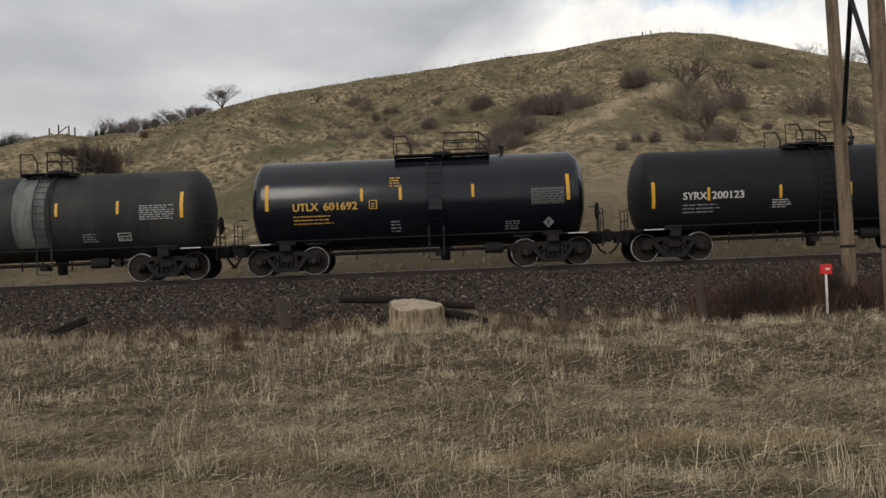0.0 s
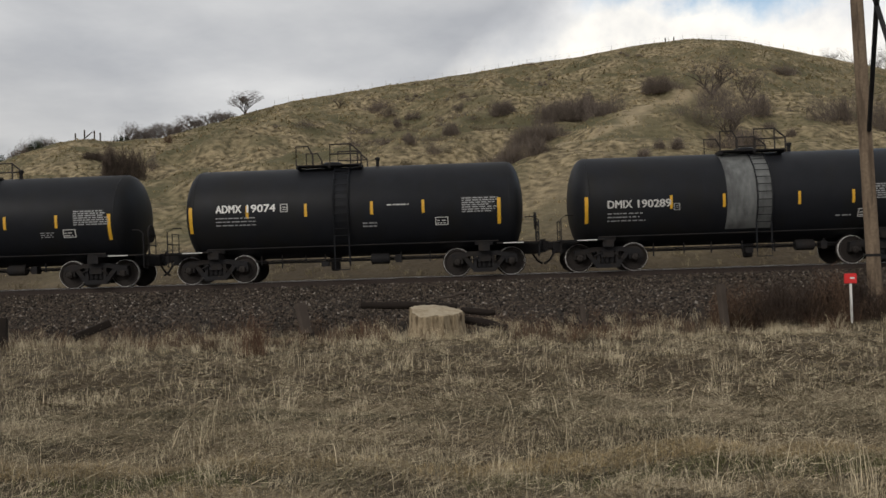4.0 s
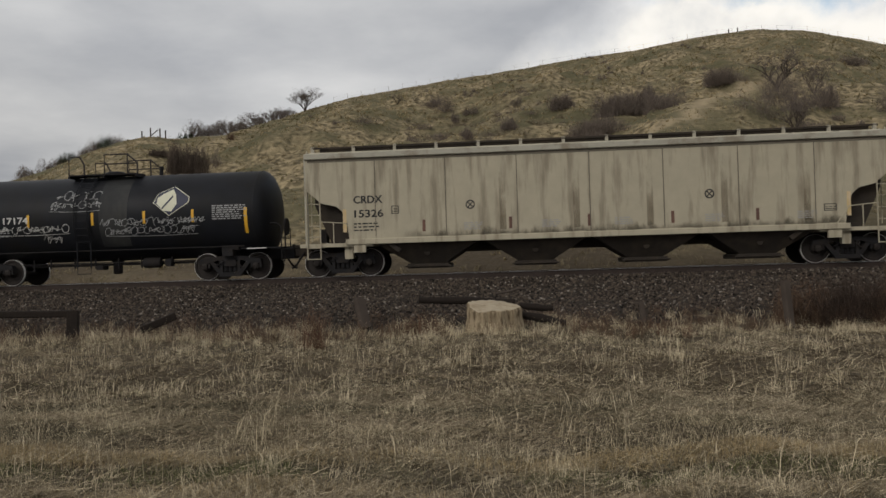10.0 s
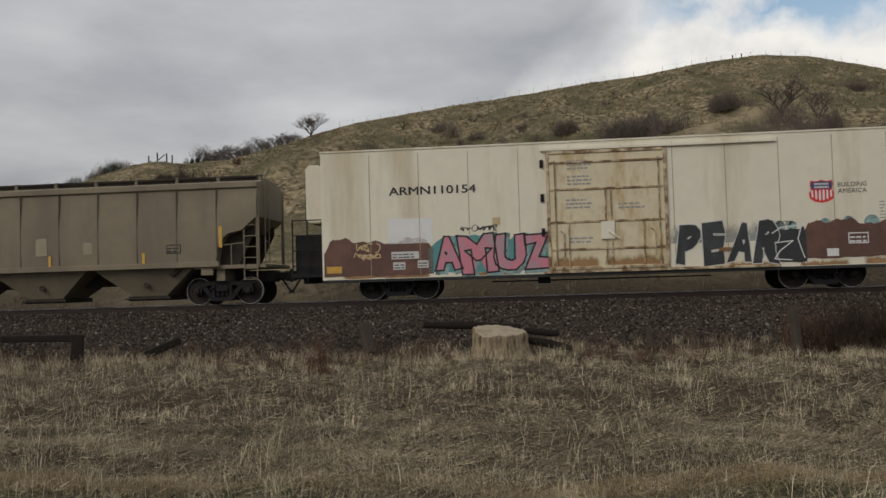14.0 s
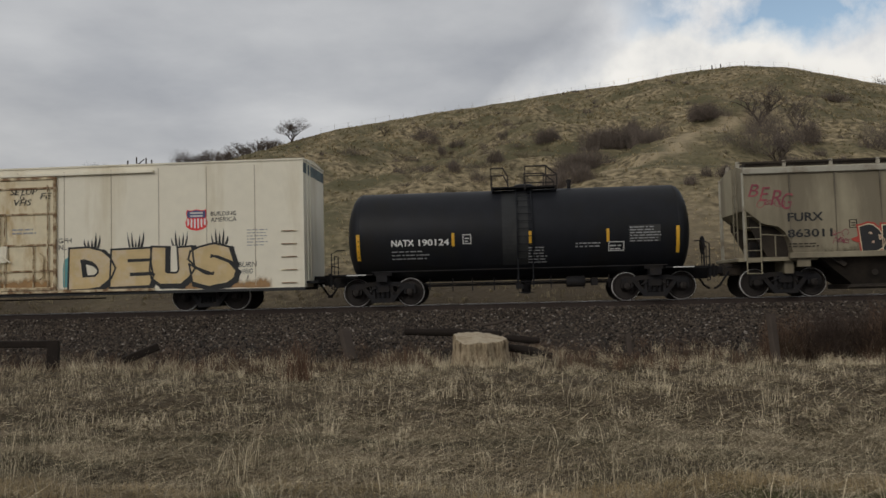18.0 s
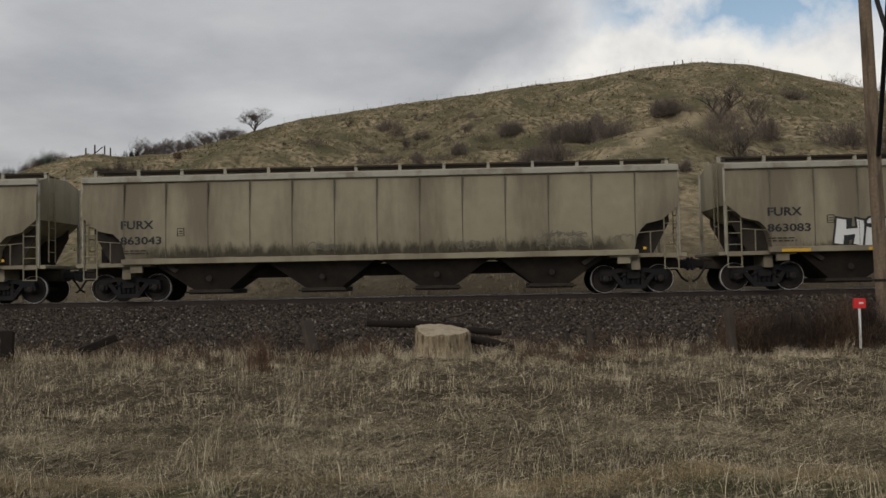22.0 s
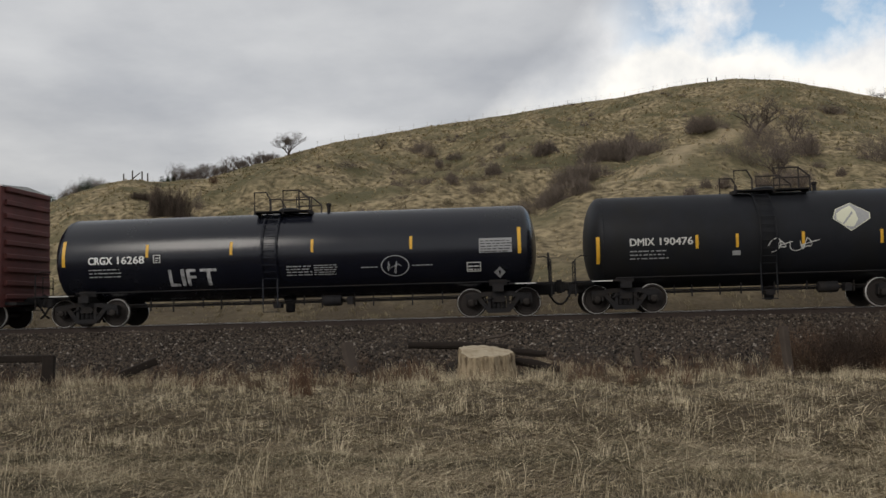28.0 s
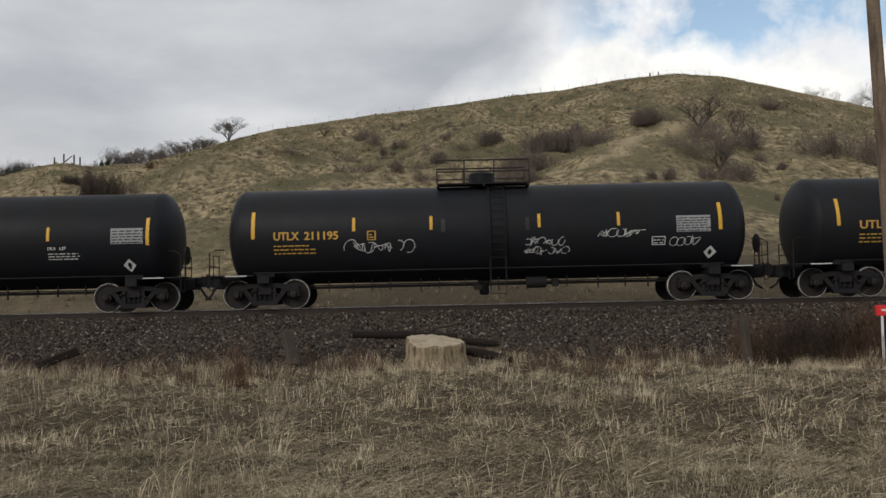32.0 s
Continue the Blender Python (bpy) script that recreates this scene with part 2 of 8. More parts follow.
M = {
    "thatch": material("matted_straw", (0.290, 0.238, 0.162), 0.85, vary=0.4, scale=2, other=(0.125, 0.108, 0.072), amount=0.55, big=1.1, bump=0, spec=0.15, each=0.45, wide=0.7),
    "dark_thatch": material("damp_brown_straw", (0.178, 0.143, 0.098), 0.9, vary=0.4, scale=2, other=(0.100, 0.081, 0.055), amount=0.55, big=0.9, bump=0, spec=0.12, each=0.45, wide=0.7),
    "straw": material("dry_grass", (0.40, 0.328, 0.218), 0.8, vary=0.3, scale=2, other=(0.12, 0.106, 0.066), amount=0.62, big=0.8, wide=0.65, bump=0, spec=0.2, each=0.35),
    "verge": material("yellowed_verge_grass", (0.42, 0.32, 0.175), 0.8, vary=0.3, scale=2, other=(0.17, 0.13, 0.08), amount=0.5, big=0.8, bump=0, spec=0.2, each=0.35, wide=0.6),
    "tall": material("pale_straw", (0.63, 0.535, 0.37), 0.8, vary=0.3, scale=3, bump=0, spec=0.2, each=0.3),
    "weed": material("rust_brown_weeds", (0.115, 0.074, 0.050), 0.9, vary=0.4, scale=3, bump=0, spec=0.1, each=0.5),
    "russet": material("russet_dead_weeds", (0.135, 0.080, 0.052), 0.9, vary=0.4, scale=3, bump=0, spec=0.1, each=0.45),
    "green": material("green_undergrowth", (0.115, 0.122, 0.052), 0.9, vary=0.4, scale=3, bump=0, spec=0.1, each=0.35),
    "stem": material("pale_dry_stems", (0.66, 0.56, 0.38), 0.75, vary=0.25, scale=2, bump=0, spec=0.2, each=0.35),
    "charred": material("charred_wood", (0.022, 0.017, 0.014), 0.9, vary=0.4, scale=8, bump=0.5, fine=25, spec=0.15),
    "bramble": material("dark_bramble_canes", (0.058, 0.042, 0.033), 0.9, vary=0.4, scale=3, bump=0, spec=0.1, each=0.5),
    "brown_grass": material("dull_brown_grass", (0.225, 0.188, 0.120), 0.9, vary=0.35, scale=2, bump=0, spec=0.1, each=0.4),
    "twig": material("fine_bare_twigs", (0.13, 0.107, 0.092), 0.9, vary=0.3, scale=2, bump=0, spec=0.1, each=0.3),
    "grey_bark": material("pale_grey_bark", (0.30, 0.27, 0.25), 0.9, vary=0.3, scale=4, bump=0, spec=0.1),
    "sagebrush": material("dry_sagebrush", (0.19, 0.16, 0.108), 0.9, vary=0.35, scale=2, bump=0, spec=0.1, each=0.4),
    "shrub": material("bare_shrub_twigs", (0.155, 0.126, 0.105), 0.9, vary=0.35, scale=2, bump=0, spec=0.1, each=0.35),
    "dark_shrub": material("dark_shrub_twigs", (0.095, 0.074, 0.060), 0.9, vary=0.35, scale=2, bump=0, spec=0.1, each=0.35),
    "sage": material("dry_bunch_grass", (0.40, 0.325, 0.195), 0.9, vary=0.25, scale=0.5, other=(0.22, 0.19, 0.105), amount=0.55, big=0.05, bump=0, spec=0.1, each=0.3),
    "bark": material("bare_bark", (0.075, 0.06, 0.05), 0.9, vary=0.3, scale=6, bump=0.4, fine=20, spec=0.1),
    "evergreen": material("dark_conifer", (0.035, 0.045, 0.025), 0.9, vary=0.4, scale=5, bump=0, spec=0.1, each=0.3),
    "ballast": material("ballast_bed", (0.024, 0.019, 0.015), 0.95, vary=0.6, scale=14, other=(0.038, 0.029, 0.021), amount=0.5, big=1.2, bump=1.0, fine=22, spec=0.2),
    "stone": material("ballast_stone", (0.060, 0.046, 0.035), 0.9, vary=0.35, scale=12, bump=0.3, fine=40, spec=0.25, each=0.95),
    "pale_stone": material("pale_ballast_stone", (0.20, 0.175, 0.15), 0.9, vary=0.3, scale=12, bump=0.3, fine=40, spec=0.25, each=0.5),
    "tie": material("creosoted_tie", (0.06, 0.045, 0.035), 0.9, vary=0.4, scale=8, other=(0.12, 0.095, 0.075), amount=0.4, big=2.0, bump=0.5, fine=25, spec=0.15),
    "rail": material("rusty_rail", (0.042, 0.029, 0.023), 0.75, 0.3, vary=0.3, scale=8, bump=0.3),
    "railhead": material("polished_railhead", (0.55, 0.55, 0.55), 0.3, 1.0, vary=0.1, scale=5, bump=0.02),
    "stump": material("weathered_stump", (0.33, 0.262, 0.172), 0.9, vary=0.45, scale=7, other=(0.12, 0.088, 0.056), amount=0.56, big=9, bump=0.8, fine=30, spec=0.1, streak=0.75),
    "sawn": material("grey_sawn_wood", (0.41, 0.345, 0.25), 0.9, vary=0.25, scale=9, other=(0.30, 0.24, 0.16), amount=0.45, big=5, bump=0.5, fine=40, spec=0.1),
    "pole": material("weathered_pole", (0.225, 0.168, 0.118), 0.9, vary=0.45, scale=14, other=(0.115, 0.085, 0.062), amount=0.5, big=7, bump=0.8, fine=30, spec=0.1, streak=0.9),
    "red": material("red_marker", (0.75, 0.03, 0.03), 0.5, vary=0.1, bump=0.02),
    "white": material("white_paint", (0.78, 0.77, 0.74), 0.6, vary=0.08, bump=0.03),
    "dull_white": material("dusty_white_lettering", (0.60, 0.59, 0.56), 0.7, vary=0.2, scale=12, bump=0.02),
    "grey_white": material("faded_lettering", (0.33, 0.33, 0.33), 0.75, vary=0.2, scale=12, bump=0.02),
    "yellow": material("reflective_yellow", (0.72, 0.40, 0.03), 0.5, vary=0.2, scale=6, bump=0.02),
    "amber": material("amber_lettering", (0.62, 0.36, 0.06), 0.6, vary=0.15, scale=6, bump=0.02),
    "lemon": material("yellow_plate", (0.75, 0.62, 0.03), 0.5, vary=0.12, bump=0.02),
    "black": material("black_tank_paint", (0.0165, 0.0175, 0.0210), 0.48, vary=0.3, scale=2, other=(0.0175, 0.0172, 0.0172), amount=0.5, big=0.7, bump=0.04, fine=6, streak=0.5, spec=0.13),
    "gloss": material("glossy_black_tank_paint", (0.007, 0.008, 0.014), 0.25, vary=0.2, scale=2, other=(0.011, 0.012, 0.016), amount=0.4, big=0.5, bump=0.008, fine=1.2, spec=0.5),
    "dusty": material("dusty_black_tank_paint", (0.030, 0.031, 0.032), 0.65, vary=0.35, scale=2, other=(0.055, 0.054, 0.051), amount=0.6, big=0.6, bump=0.05, fine=6, streak=0.6, spec=0.2),
    "spill": material("grey_spill_band", (0.17, 0.175, 0.17), 0.7, vary=0.3, scale=3, other=(0.06, 0.06, 0.06), amount=0.5, big=1.2, bump=0.05, streak=0.8),
    "gear": material("running_gear_steel", (0.019, 0.018, 0.019), 0.8, 0.0, vary=0.4, scale=6, other=(0.029, 0.024, 0.021), amount=0.5, big=2.0, spec=0.2, bump=0.2),
    "wheel": material("rusty_wheel_plate", (0.028, 0.022, 0.019), 0.75, 0.3, vary=0.3, scale=8, bump=0.1),
    "rim": material("bare_steel_rim", (0.80, 0.78, 0.75), 0.5, 0.1, vary=0.2, scale=8, bump=0.05),
    "cream": material("grain_hopper_cream", (0.435, 0.388, 0.285), 0.7, vary=0.14, scale=3, other=(0.27, 0.232, 0.165), amount=0.40, big=3.2, bump=0.05, fine=8, streak=0.88),
    "tan": material("dirty_tan_hopper", (0.232, 0.192, 0.130), 0.8, vary=0.15, scale=3, other=(0.18, 0.148, 0.105), amount=0.5, big=0.5, bump=0.05, fine=8, streak=0.7),
    "hopper_grey": material("weathered_hopper_grey", (0.318, 0.278, 0.188), 0.75, vary=0.16, scale=3, other=(0.19, 0.16, 0.108), amount=0.5, big=0.55, bump=0.05, fine=8, streak=0.8),
    "roof_grey": material("pale_roof_metal", (0.50, 0.50, 0.48), 0.6, 0.1, vary=0.15, scale=4, bump=0.05),
    # near-black brown: sooty bays and gates, and shade painted onto the end sheets
    "near_black": material("sooty_shaded_underframe", (0.030, 0.023, 0.017), 0.9, vary=0.4, scale=4, other=(0.052, 0.039, 0.027), amount=0.45, big=1.0, bump=0.15),
    "reefer": material("reefer_white", (0.80, 0.745, 0.60), 0.6, vary=0.07, scale=3, other=(0.62, 0.54, 0.38), amount=0.36, big=0.6, bump=0.03, streak=0.85),
    "door": material("rust_stained_door", (0.70, 0.61, 0.42), 0.65, vary=0.14, scale=4, other=(0.50, 0.36, 0.18), amount=0.42, big=1.6, bump=0.05, streak=0.6),
    "oxide": material("oxide_red_boxcar", (0.112, 0.032, 0.027), 0.7, vary=0.2, scale=3, other=(0.085, 0.028, 0.024), amount=0.5, big=0.7, bump=0.06, streak=0.7),
    "brown": material("brown_panel_paint", (0.12, 0.06, 0.045), 0.7, vary=0.2, other=(0.17, 0.085, 0.06), amount=0.5, big=1.6, bump=0.03),
    "charcoal": material("charcoal_spray", (0.030, 0.033, 0.033), 0.6, vary=0.3, other=(0.055, 0.062, 0.062), amount=0.4, big=1.6, bump=0.02),
    "marker": material("thin_dark_marker", (0.075, 0.066, 0.050), 0.8, vary=0.3, bump=0.02),
    "old_gold": material("old_gold_spray", (0.50, 0.43, 0.27), 0.6, vary=0.25, scale=5, other=(0.30, 0.22, 0.13), amount=0.5, big=3.5, bump=0.02),
    "pale_pink": material("pale_pink_spray", (0.58, 0.36, 0.33), 0.6, vary=0.15, bump=0.02),
    "chalk": material("thin_white_spray", (0.50, 0.50, 0.50), 0.7, vary=0.35, scale=9, other=(0.22, 0.22, 0.22), amount=0.5, big=6, bump=0.02),
    "ink": material("black_lettering", (0.022, 0.022, 0.022), 0.7, vary=0.2, bump=0.02),
    "spray_pink": material("pink_spray", (0.62, 0.22, 0.28), 0.6, vary=0.15, other=(0.45,0.30,0.34), amount=0.5, big=1.6, bump=0.02),
    "spray_teal": material("teal_spray", (0.10, 0.30, 0.30), 0.6, vary=0.25, bump=0.02),
    "spray_aqua": material("pale_aqua_spray", (0.30, 0.44, 0.42), 0.6, vary=0.3, scale=4, other=(0.12, 0.17, 0.17), amount=0.55, big=2.6, bump=0.02),
    "spray_gold": material("gold_spray", (0.58, 0.43, 0.21), 0.6, vary=0.2, other=(0.62, 0.50, 0.33), amount=0.5, big=1.6, bump=0.02),
    "spray_wine": material("wine_red_spray", (0.25, 0.055, 0.075), 0.6, vary=0.2, other=(0.36, 0.10, 0.10), amount=0.5, big=1.6, bump=0.02),
    "spray_cream": material("cream_spray", (0.62, 0.58, 0.38), 0.6, vary=0.2, other=(0.55, 0.36, 0.26), amount=0.5, big=1.6, bump=0.02),
    "spray_red": material("red_spray", (0.42, 0.055, 0.035), 0.6, vary=0.2, bump=0.02),
    "spray_green": material("olive_spray", (0.20, 0.22, 0.04), 0.6, vary=0.3, bump=0.02),
    "faded_pink": material("faded_pink_spray", (0.20, 0.050, 0.070), 0.6, vary=0.4, scale=8, other=(0.03, 0.02, 0.022), amount=0.45, big=6, bump=0.02),
    "faded_olive": material("faded_olive_spray", (0.105, 0.115, 0.022), 0.6, vary=0.4, scale=8, other=(0.022, 0.024, 0.014), amount=0.45, big=6, bump=0.02),
    "spray_slate": material("slate_spray", (0.055, 0.075, 0.08), 0.6, vary=0.3, other=(0.11, 0.16, 0.16), amount=0.5, big=1.6, bump=0.02),
    "rust": material("rust_stain", (0.25, 0.125, 0.055), 0.9, vary=0.4, scale=5, other=(0.20, 0.15, 0.10), amount=0.5, big=2.5, bump=0.05),
    "eave": material("dusty_eave_paint", (0.40, 0.375, 0.305), 0.7, vary=0.15, scale=4, other=(0.25, 0.215, 0.16), amount=0.45, big=1.5, bump=0.05),
    "seam": material("grimy_seam", (0.15, 0.13, 0.098), 0.85, vary=0.4, scale=5, bump=0.05),
    "pale_seam": material("rust_tinted_seam", (0.36, 0.30, 0.21), 0.75, vary=0.3, scale=5, bump=0.05),
    "rusty_bar": material("rusty_door_bar", (0.62, 0.52, 0.34), 0.75, vary=0.25, scale=5, other=(0.20, 0.115, 0.055), amount=0.72, big=3.0, bump=0.08),
    "faint": material("faded_marker", (0.175, 0.155, 0.118), 0.8, vary=0.3, bump=0.02),
    "handrail": material("brown_handrail_paint", (0.032, 0.025, 0.021), 0.8, vary=0.3, bump=0.03),
    "panel_grey": material("dim_data_panel", (0.115, 0.115, 0.115), 0.7, vary=0.3, scale=6, bump=0.03),
    "leaf": material("pale_leaf_sign", (0.66, 0.65, 0.50), 0.6, vary=0.1, bump=0.02),
    "navy": material("navy_sign", (0.06, 0.07, 0.18), 0.6, vary=0.1, bump=0.02),
    "deep_navy": material("deep_navy_sign", (0.022, 0.026, 0.055), 0.6, vary=0.2, bump=0.02),
}


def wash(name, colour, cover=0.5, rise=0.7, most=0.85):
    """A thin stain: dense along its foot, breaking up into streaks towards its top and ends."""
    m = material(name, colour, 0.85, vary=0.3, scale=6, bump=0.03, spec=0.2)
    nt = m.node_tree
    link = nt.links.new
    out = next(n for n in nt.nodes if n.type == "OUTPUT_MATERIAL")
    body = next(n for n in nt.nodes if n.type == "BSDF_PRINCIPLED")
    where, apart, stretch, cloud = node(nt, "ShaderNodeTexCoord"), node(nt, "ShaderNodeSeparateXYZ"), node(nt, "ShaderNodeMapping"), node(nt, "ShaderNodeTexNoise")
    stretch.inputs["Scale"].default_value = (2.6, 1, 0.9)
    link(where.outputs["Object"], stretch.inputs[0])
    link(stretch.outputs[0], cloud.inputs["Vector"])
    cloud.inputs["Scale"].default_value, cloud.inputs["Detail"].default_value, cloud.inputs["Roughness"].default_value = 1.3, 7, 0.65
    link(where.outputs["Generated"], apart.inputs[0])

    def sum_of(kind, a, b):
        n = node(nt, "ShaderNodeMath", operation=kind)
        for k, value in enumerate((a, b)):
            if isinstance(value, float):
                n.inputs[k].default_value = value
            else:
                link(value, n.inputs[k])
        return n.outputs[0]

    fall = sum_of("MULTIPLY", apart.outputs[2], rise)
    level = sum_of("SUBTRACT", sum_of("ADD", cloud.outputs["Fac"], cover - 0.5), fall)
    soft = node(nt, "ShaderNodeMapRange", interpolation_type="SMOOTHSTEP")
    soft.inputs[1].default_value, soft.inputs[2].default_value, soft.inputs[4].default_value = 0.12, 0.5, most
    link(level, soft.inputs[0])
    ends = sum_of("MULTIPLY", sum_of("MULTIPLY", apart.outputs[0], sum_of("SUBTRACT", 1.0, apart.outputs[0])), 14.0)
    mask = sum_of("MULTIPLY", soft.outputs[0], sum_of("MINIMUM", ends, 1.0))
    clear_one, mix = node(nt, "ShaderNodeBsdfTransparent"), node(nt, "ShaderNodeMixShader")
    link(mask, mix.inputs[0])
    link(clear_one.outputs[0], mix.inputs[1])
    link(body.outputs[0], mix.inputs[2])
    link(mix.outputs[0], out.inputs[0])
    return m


M["grime"] = wash("hopper_side_grime", (0.075, 0.064, 0.044), 0.55, 0.75, 0.8)
M["light_grime"] = wash("thin_side_grime", (0.095, 0.080, 0.055), 0.38, 0.75, 0.7)
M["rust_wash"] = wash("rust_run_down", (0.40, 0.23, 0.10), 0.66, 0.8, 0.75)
M["speck"] = wash("specked_grime", (0.085, 0.075, 0.055), 0.40, 0.8, 0.65)
M["run"] = wash("rusty_streak", (0.17, 0.13, 0.085), 0.62, 0.5, 0.38)
M["teal_wash"] = wash("faded_teal_spray", (0.16, 0.26, 0.24), 0.45, 0.6, 0.5)
M["grey_wash"] = wash("grey_overspray", (0.36, 0.37, 0.36), 0.55, 0.7, 0.8)


# ---- building helpers ----
class Shape:
    """Gathers corners and faces of one mesh."""

    def __init__(self):
        self.v, self.f, self.m, self.slot = [], [], [], 0

    def add(self, verts, faces):
        k = len(self.v)
        self.v += [tuple(p) for p in verts]
        self.f += [tuple(i + k for i in f) for f in faces]
        self.m += [self.slot] * len(faces)
        return self

    def box(self, x0, x1, y0, y1, z0, z1, cut=0.0):
        if not cut:
            v = [(x, y, z) for x in (x0, x1) for y in (y0, y1) for z in (z0, z1)]
            return self.add(v, [(0, 1, 3, 2), (4, 6, 7, 5), (0, 4, 5, 1), (2, 3, 7, 6), (0, 2, 6, 4), (1, 5, 7, 3)])
        # edges cut along the length of the longest side
        size = (x1 - x0, y1 - y0, z1 - z0)
        a = size.index(max(size))
        lo, hi = (x0, y0, z0), (x1, y1, z1)
        b, c = [k for k in range(3) if k != a]
        ring = [(lo[b] + cut, lo[c]), (hi[b] - cut, lo[c]), (hi[b], lo[c] + cut), (hi[b], hi[c] - cut), (hi[b] - cut, hi[c]), (lo[b] + cut, hi[c]), (lo[b], hi[c] - cut), (lo[b], lo[c] + cut)]
        v = []
        for end in (lo[a], hi[a]):
            for p, q in ring:
                w = [0, 0, 0]
                w[a], w[b], w[c] = end, p, q
                v.append(w)
        return self.add(v, [tuple(range(8)), tuple(range(15, 7, -1))] + [(k, (k + 1) % 8, 8 + (k + 1) % 8, 8 + k) for k in range(8)])

    def tube(self, points, r, sides=6, close=False, taper=None):
        pts = [Vector(p) for p in points]
        rings = []
        for i, p in enumerate(pts):
            a, b = pts[max(0, i - 1)], pts[min(len(pts) - 1, i + 1)]
            d = (b - a).normalized()
            up = Vector((0, 0, 1)) if abs(d.z) < 0.9 else Vector((1, 0, 0))
            e = d.cross(up).normalized()
            g = d.cross(e)
            rr = taper[i] if taper else r
            rings.append([p + (e * math.cos(2 * math.pi * k / sides) + g * math.sin(2 * math.pi * k / sides)) * rr for k in range(sides)])
        v = [c for ring in rings for c in ring]
        f = []
        for i in range(len(pts) - 1):
            for k in range(sides):
                f.append((i * sides + k, i * sides + (k + 1) % sides, (i + 1) * sides + (k + 1) % sides, (i + 1) * sides + k))
        f += [tuple(range(sides - 1, -1, -1)), tuple((len(pts) - 1) * sides + k for k in range(sides))]
        return self.add(v, f)

    def lathe(self, profile, at=(0, 0, 0), axis="x", sides=32, caps=True):
        """Turns a profile of (along, radius) round an axis."""
        v, f = [], []
        for u, r in profile:
            for k in range(sides):
                c, s = r * math.cos(2 * math.pi * k / sides), r * math.sin(2 * math.pi * k / sides)
                p = {"x": (u, c, s), "y": (c, u, s), "z": (c, s, u)}[axis]
                v.append((at[0] + p[0], at[1] + p[1], at[2] + p[2]))
        for i in range(len(profile) - 1):
            for k in range(sides):
                f.append((i * sides + k, i * sides + (k + 1) % sides, (i + 1) * sides + (k + 1) % sides, (i + 1) * sides + k))
        if caps:
            f += [tuple(range(sides - 1, -1, -1)), tuple((len(profile) - 1) * sides + k for k in range(sides))]
        return self.add(v, f)

    def prism(self, outline, y0, y1):
        """An outline of (x, z) drawn out from y0 to y1."""
        n = len(outline)
        v = [(x, y0, z) for x, z in outline] + [(x, y1, z) for x, z in outline]
        return self.add(v, [tuple(range(n)), tuple(range(2 * n - 1, n - 1, -1))] + [(k, k + n, (k + 1) % n + n, (k + 1) % n) for k in range(n)])

    def mesh(self, name, mats, smooth=False):
        me = bpy.data.meshes.new(name)
        me.from_pydata(self.v, [], self.f)
        for m in (mats if isinstance(mats, (list, tuple)) else [mats]):
            me.materials.append(m)
        me.polygons.foreach_set("material_index", self.m)
        fix = bmesh.new()
        fix.from_mesh(me)
        bmesh.ops.recalc_face_normals(fix, faces=fix.faces)
        fix.to_mesh(me)
        fix.free()
        if smooth:
            me.polygons.foreach_set("use_smooth", [True] * len(me.polygons))
            me.set_sharp_from_angle(angle=radians(35))
        return me


MESHES = {}


def part(name, shape, mats, parent, label="", smooth=False, key=None):
    """One mesh object under a thing or a part. Alike parts share their mesh by key."""
    if key is None or key not in MESHES:
        me = shape().mesh(name, mats, smooth) if callable(shape) else shape.mesh(name, mats, smooth)
        if key is not None:
            MESHES[key] = me
    else:
        me = MESHES[key]
    ob = new(name, me)
    ob.parent = parent
    return tagged(ob, label)


def thing(name, label, category, group="", at=(0, 0, 0), kind=""):
    ob = new(name)
    ob.location = at
    ob.empty_display_size = 0.2
    return tagged(ob, label, category, group, kind)


def solid(name, shape, mats, label, category="", kind="", smooth=False, group="", at=(0, 0, 0)):
    ob = new(name, shape.mesh(name, mats, smooth))
    ob.location = at
    return tagged(ob, label, category, group, kind)


def bulk(name, verts, faces, mat, parent=None, smooth=False):
    """A large mesh from arrays of triangles or quads."""
    me = bpy.data.meshes.new(name)
    verts, faces = np.asarray(verts, np.float32), np.asarray(faces, np.int32)
    n, k = faces.shape
    me.vertices.add(len(verts))
    me.vertices.foreach_set("co", verts.ravel())
    me.loops.add(n * k)
    me.loops.foreach_set("vertex_index", faces.ravel())
    me.polygons.add(n)
    me.polygons.foreach_set("loop_start", np.arange(0, n * k, k, dtype=np.int32))
    me.polygons.foreach_set("loop_total", np.full(n, k, np.int32))
    me.materials.append(mat)
    me.update(calc_edges=True)
    if smooth:
        me.polygons.foreach_set("use_smooth", np.ones(n, bool))
    ob = new(name, me)
    ob.parent = parent
    return ob


# ---- the lie of the land ----
TRACK_Y, RAIL_Z = 28.8, 1.09
RIDGE_U = [-1.6, -1.1, -0.85, -0.669, -0.586, -0.527, -0.478, -0.452, -0.412, -0.358, -0.298, -0.251, -0.204, -0.116, -0.036, 0.038, 0.151, 0.205, 0.272, 0.325, 0.378, 0.444, 0.528, 0.70, 1.0, 1.6]
RIDGE_E = [0.030, 0.050, 0.075, 0.105, 0.125, 0.146, 0.159, 0.162, 0.157, 0.160, 0.174, 0.185, 0.196, 0.2075, 0.2165, 0.2255, 0.238, 0.247, 0.2525, 0.249, 0.237, 0.221, 0.201, 0.165, 0.12, 0.07]
RIDGE_Y = [110, 105, 102, 100, 100, 100, 100, 101, 104, 110, 122, 134, 145, 158, 165, 168, 170, 170, 170, 172, 174, 176, 178, 180, 170, 150]


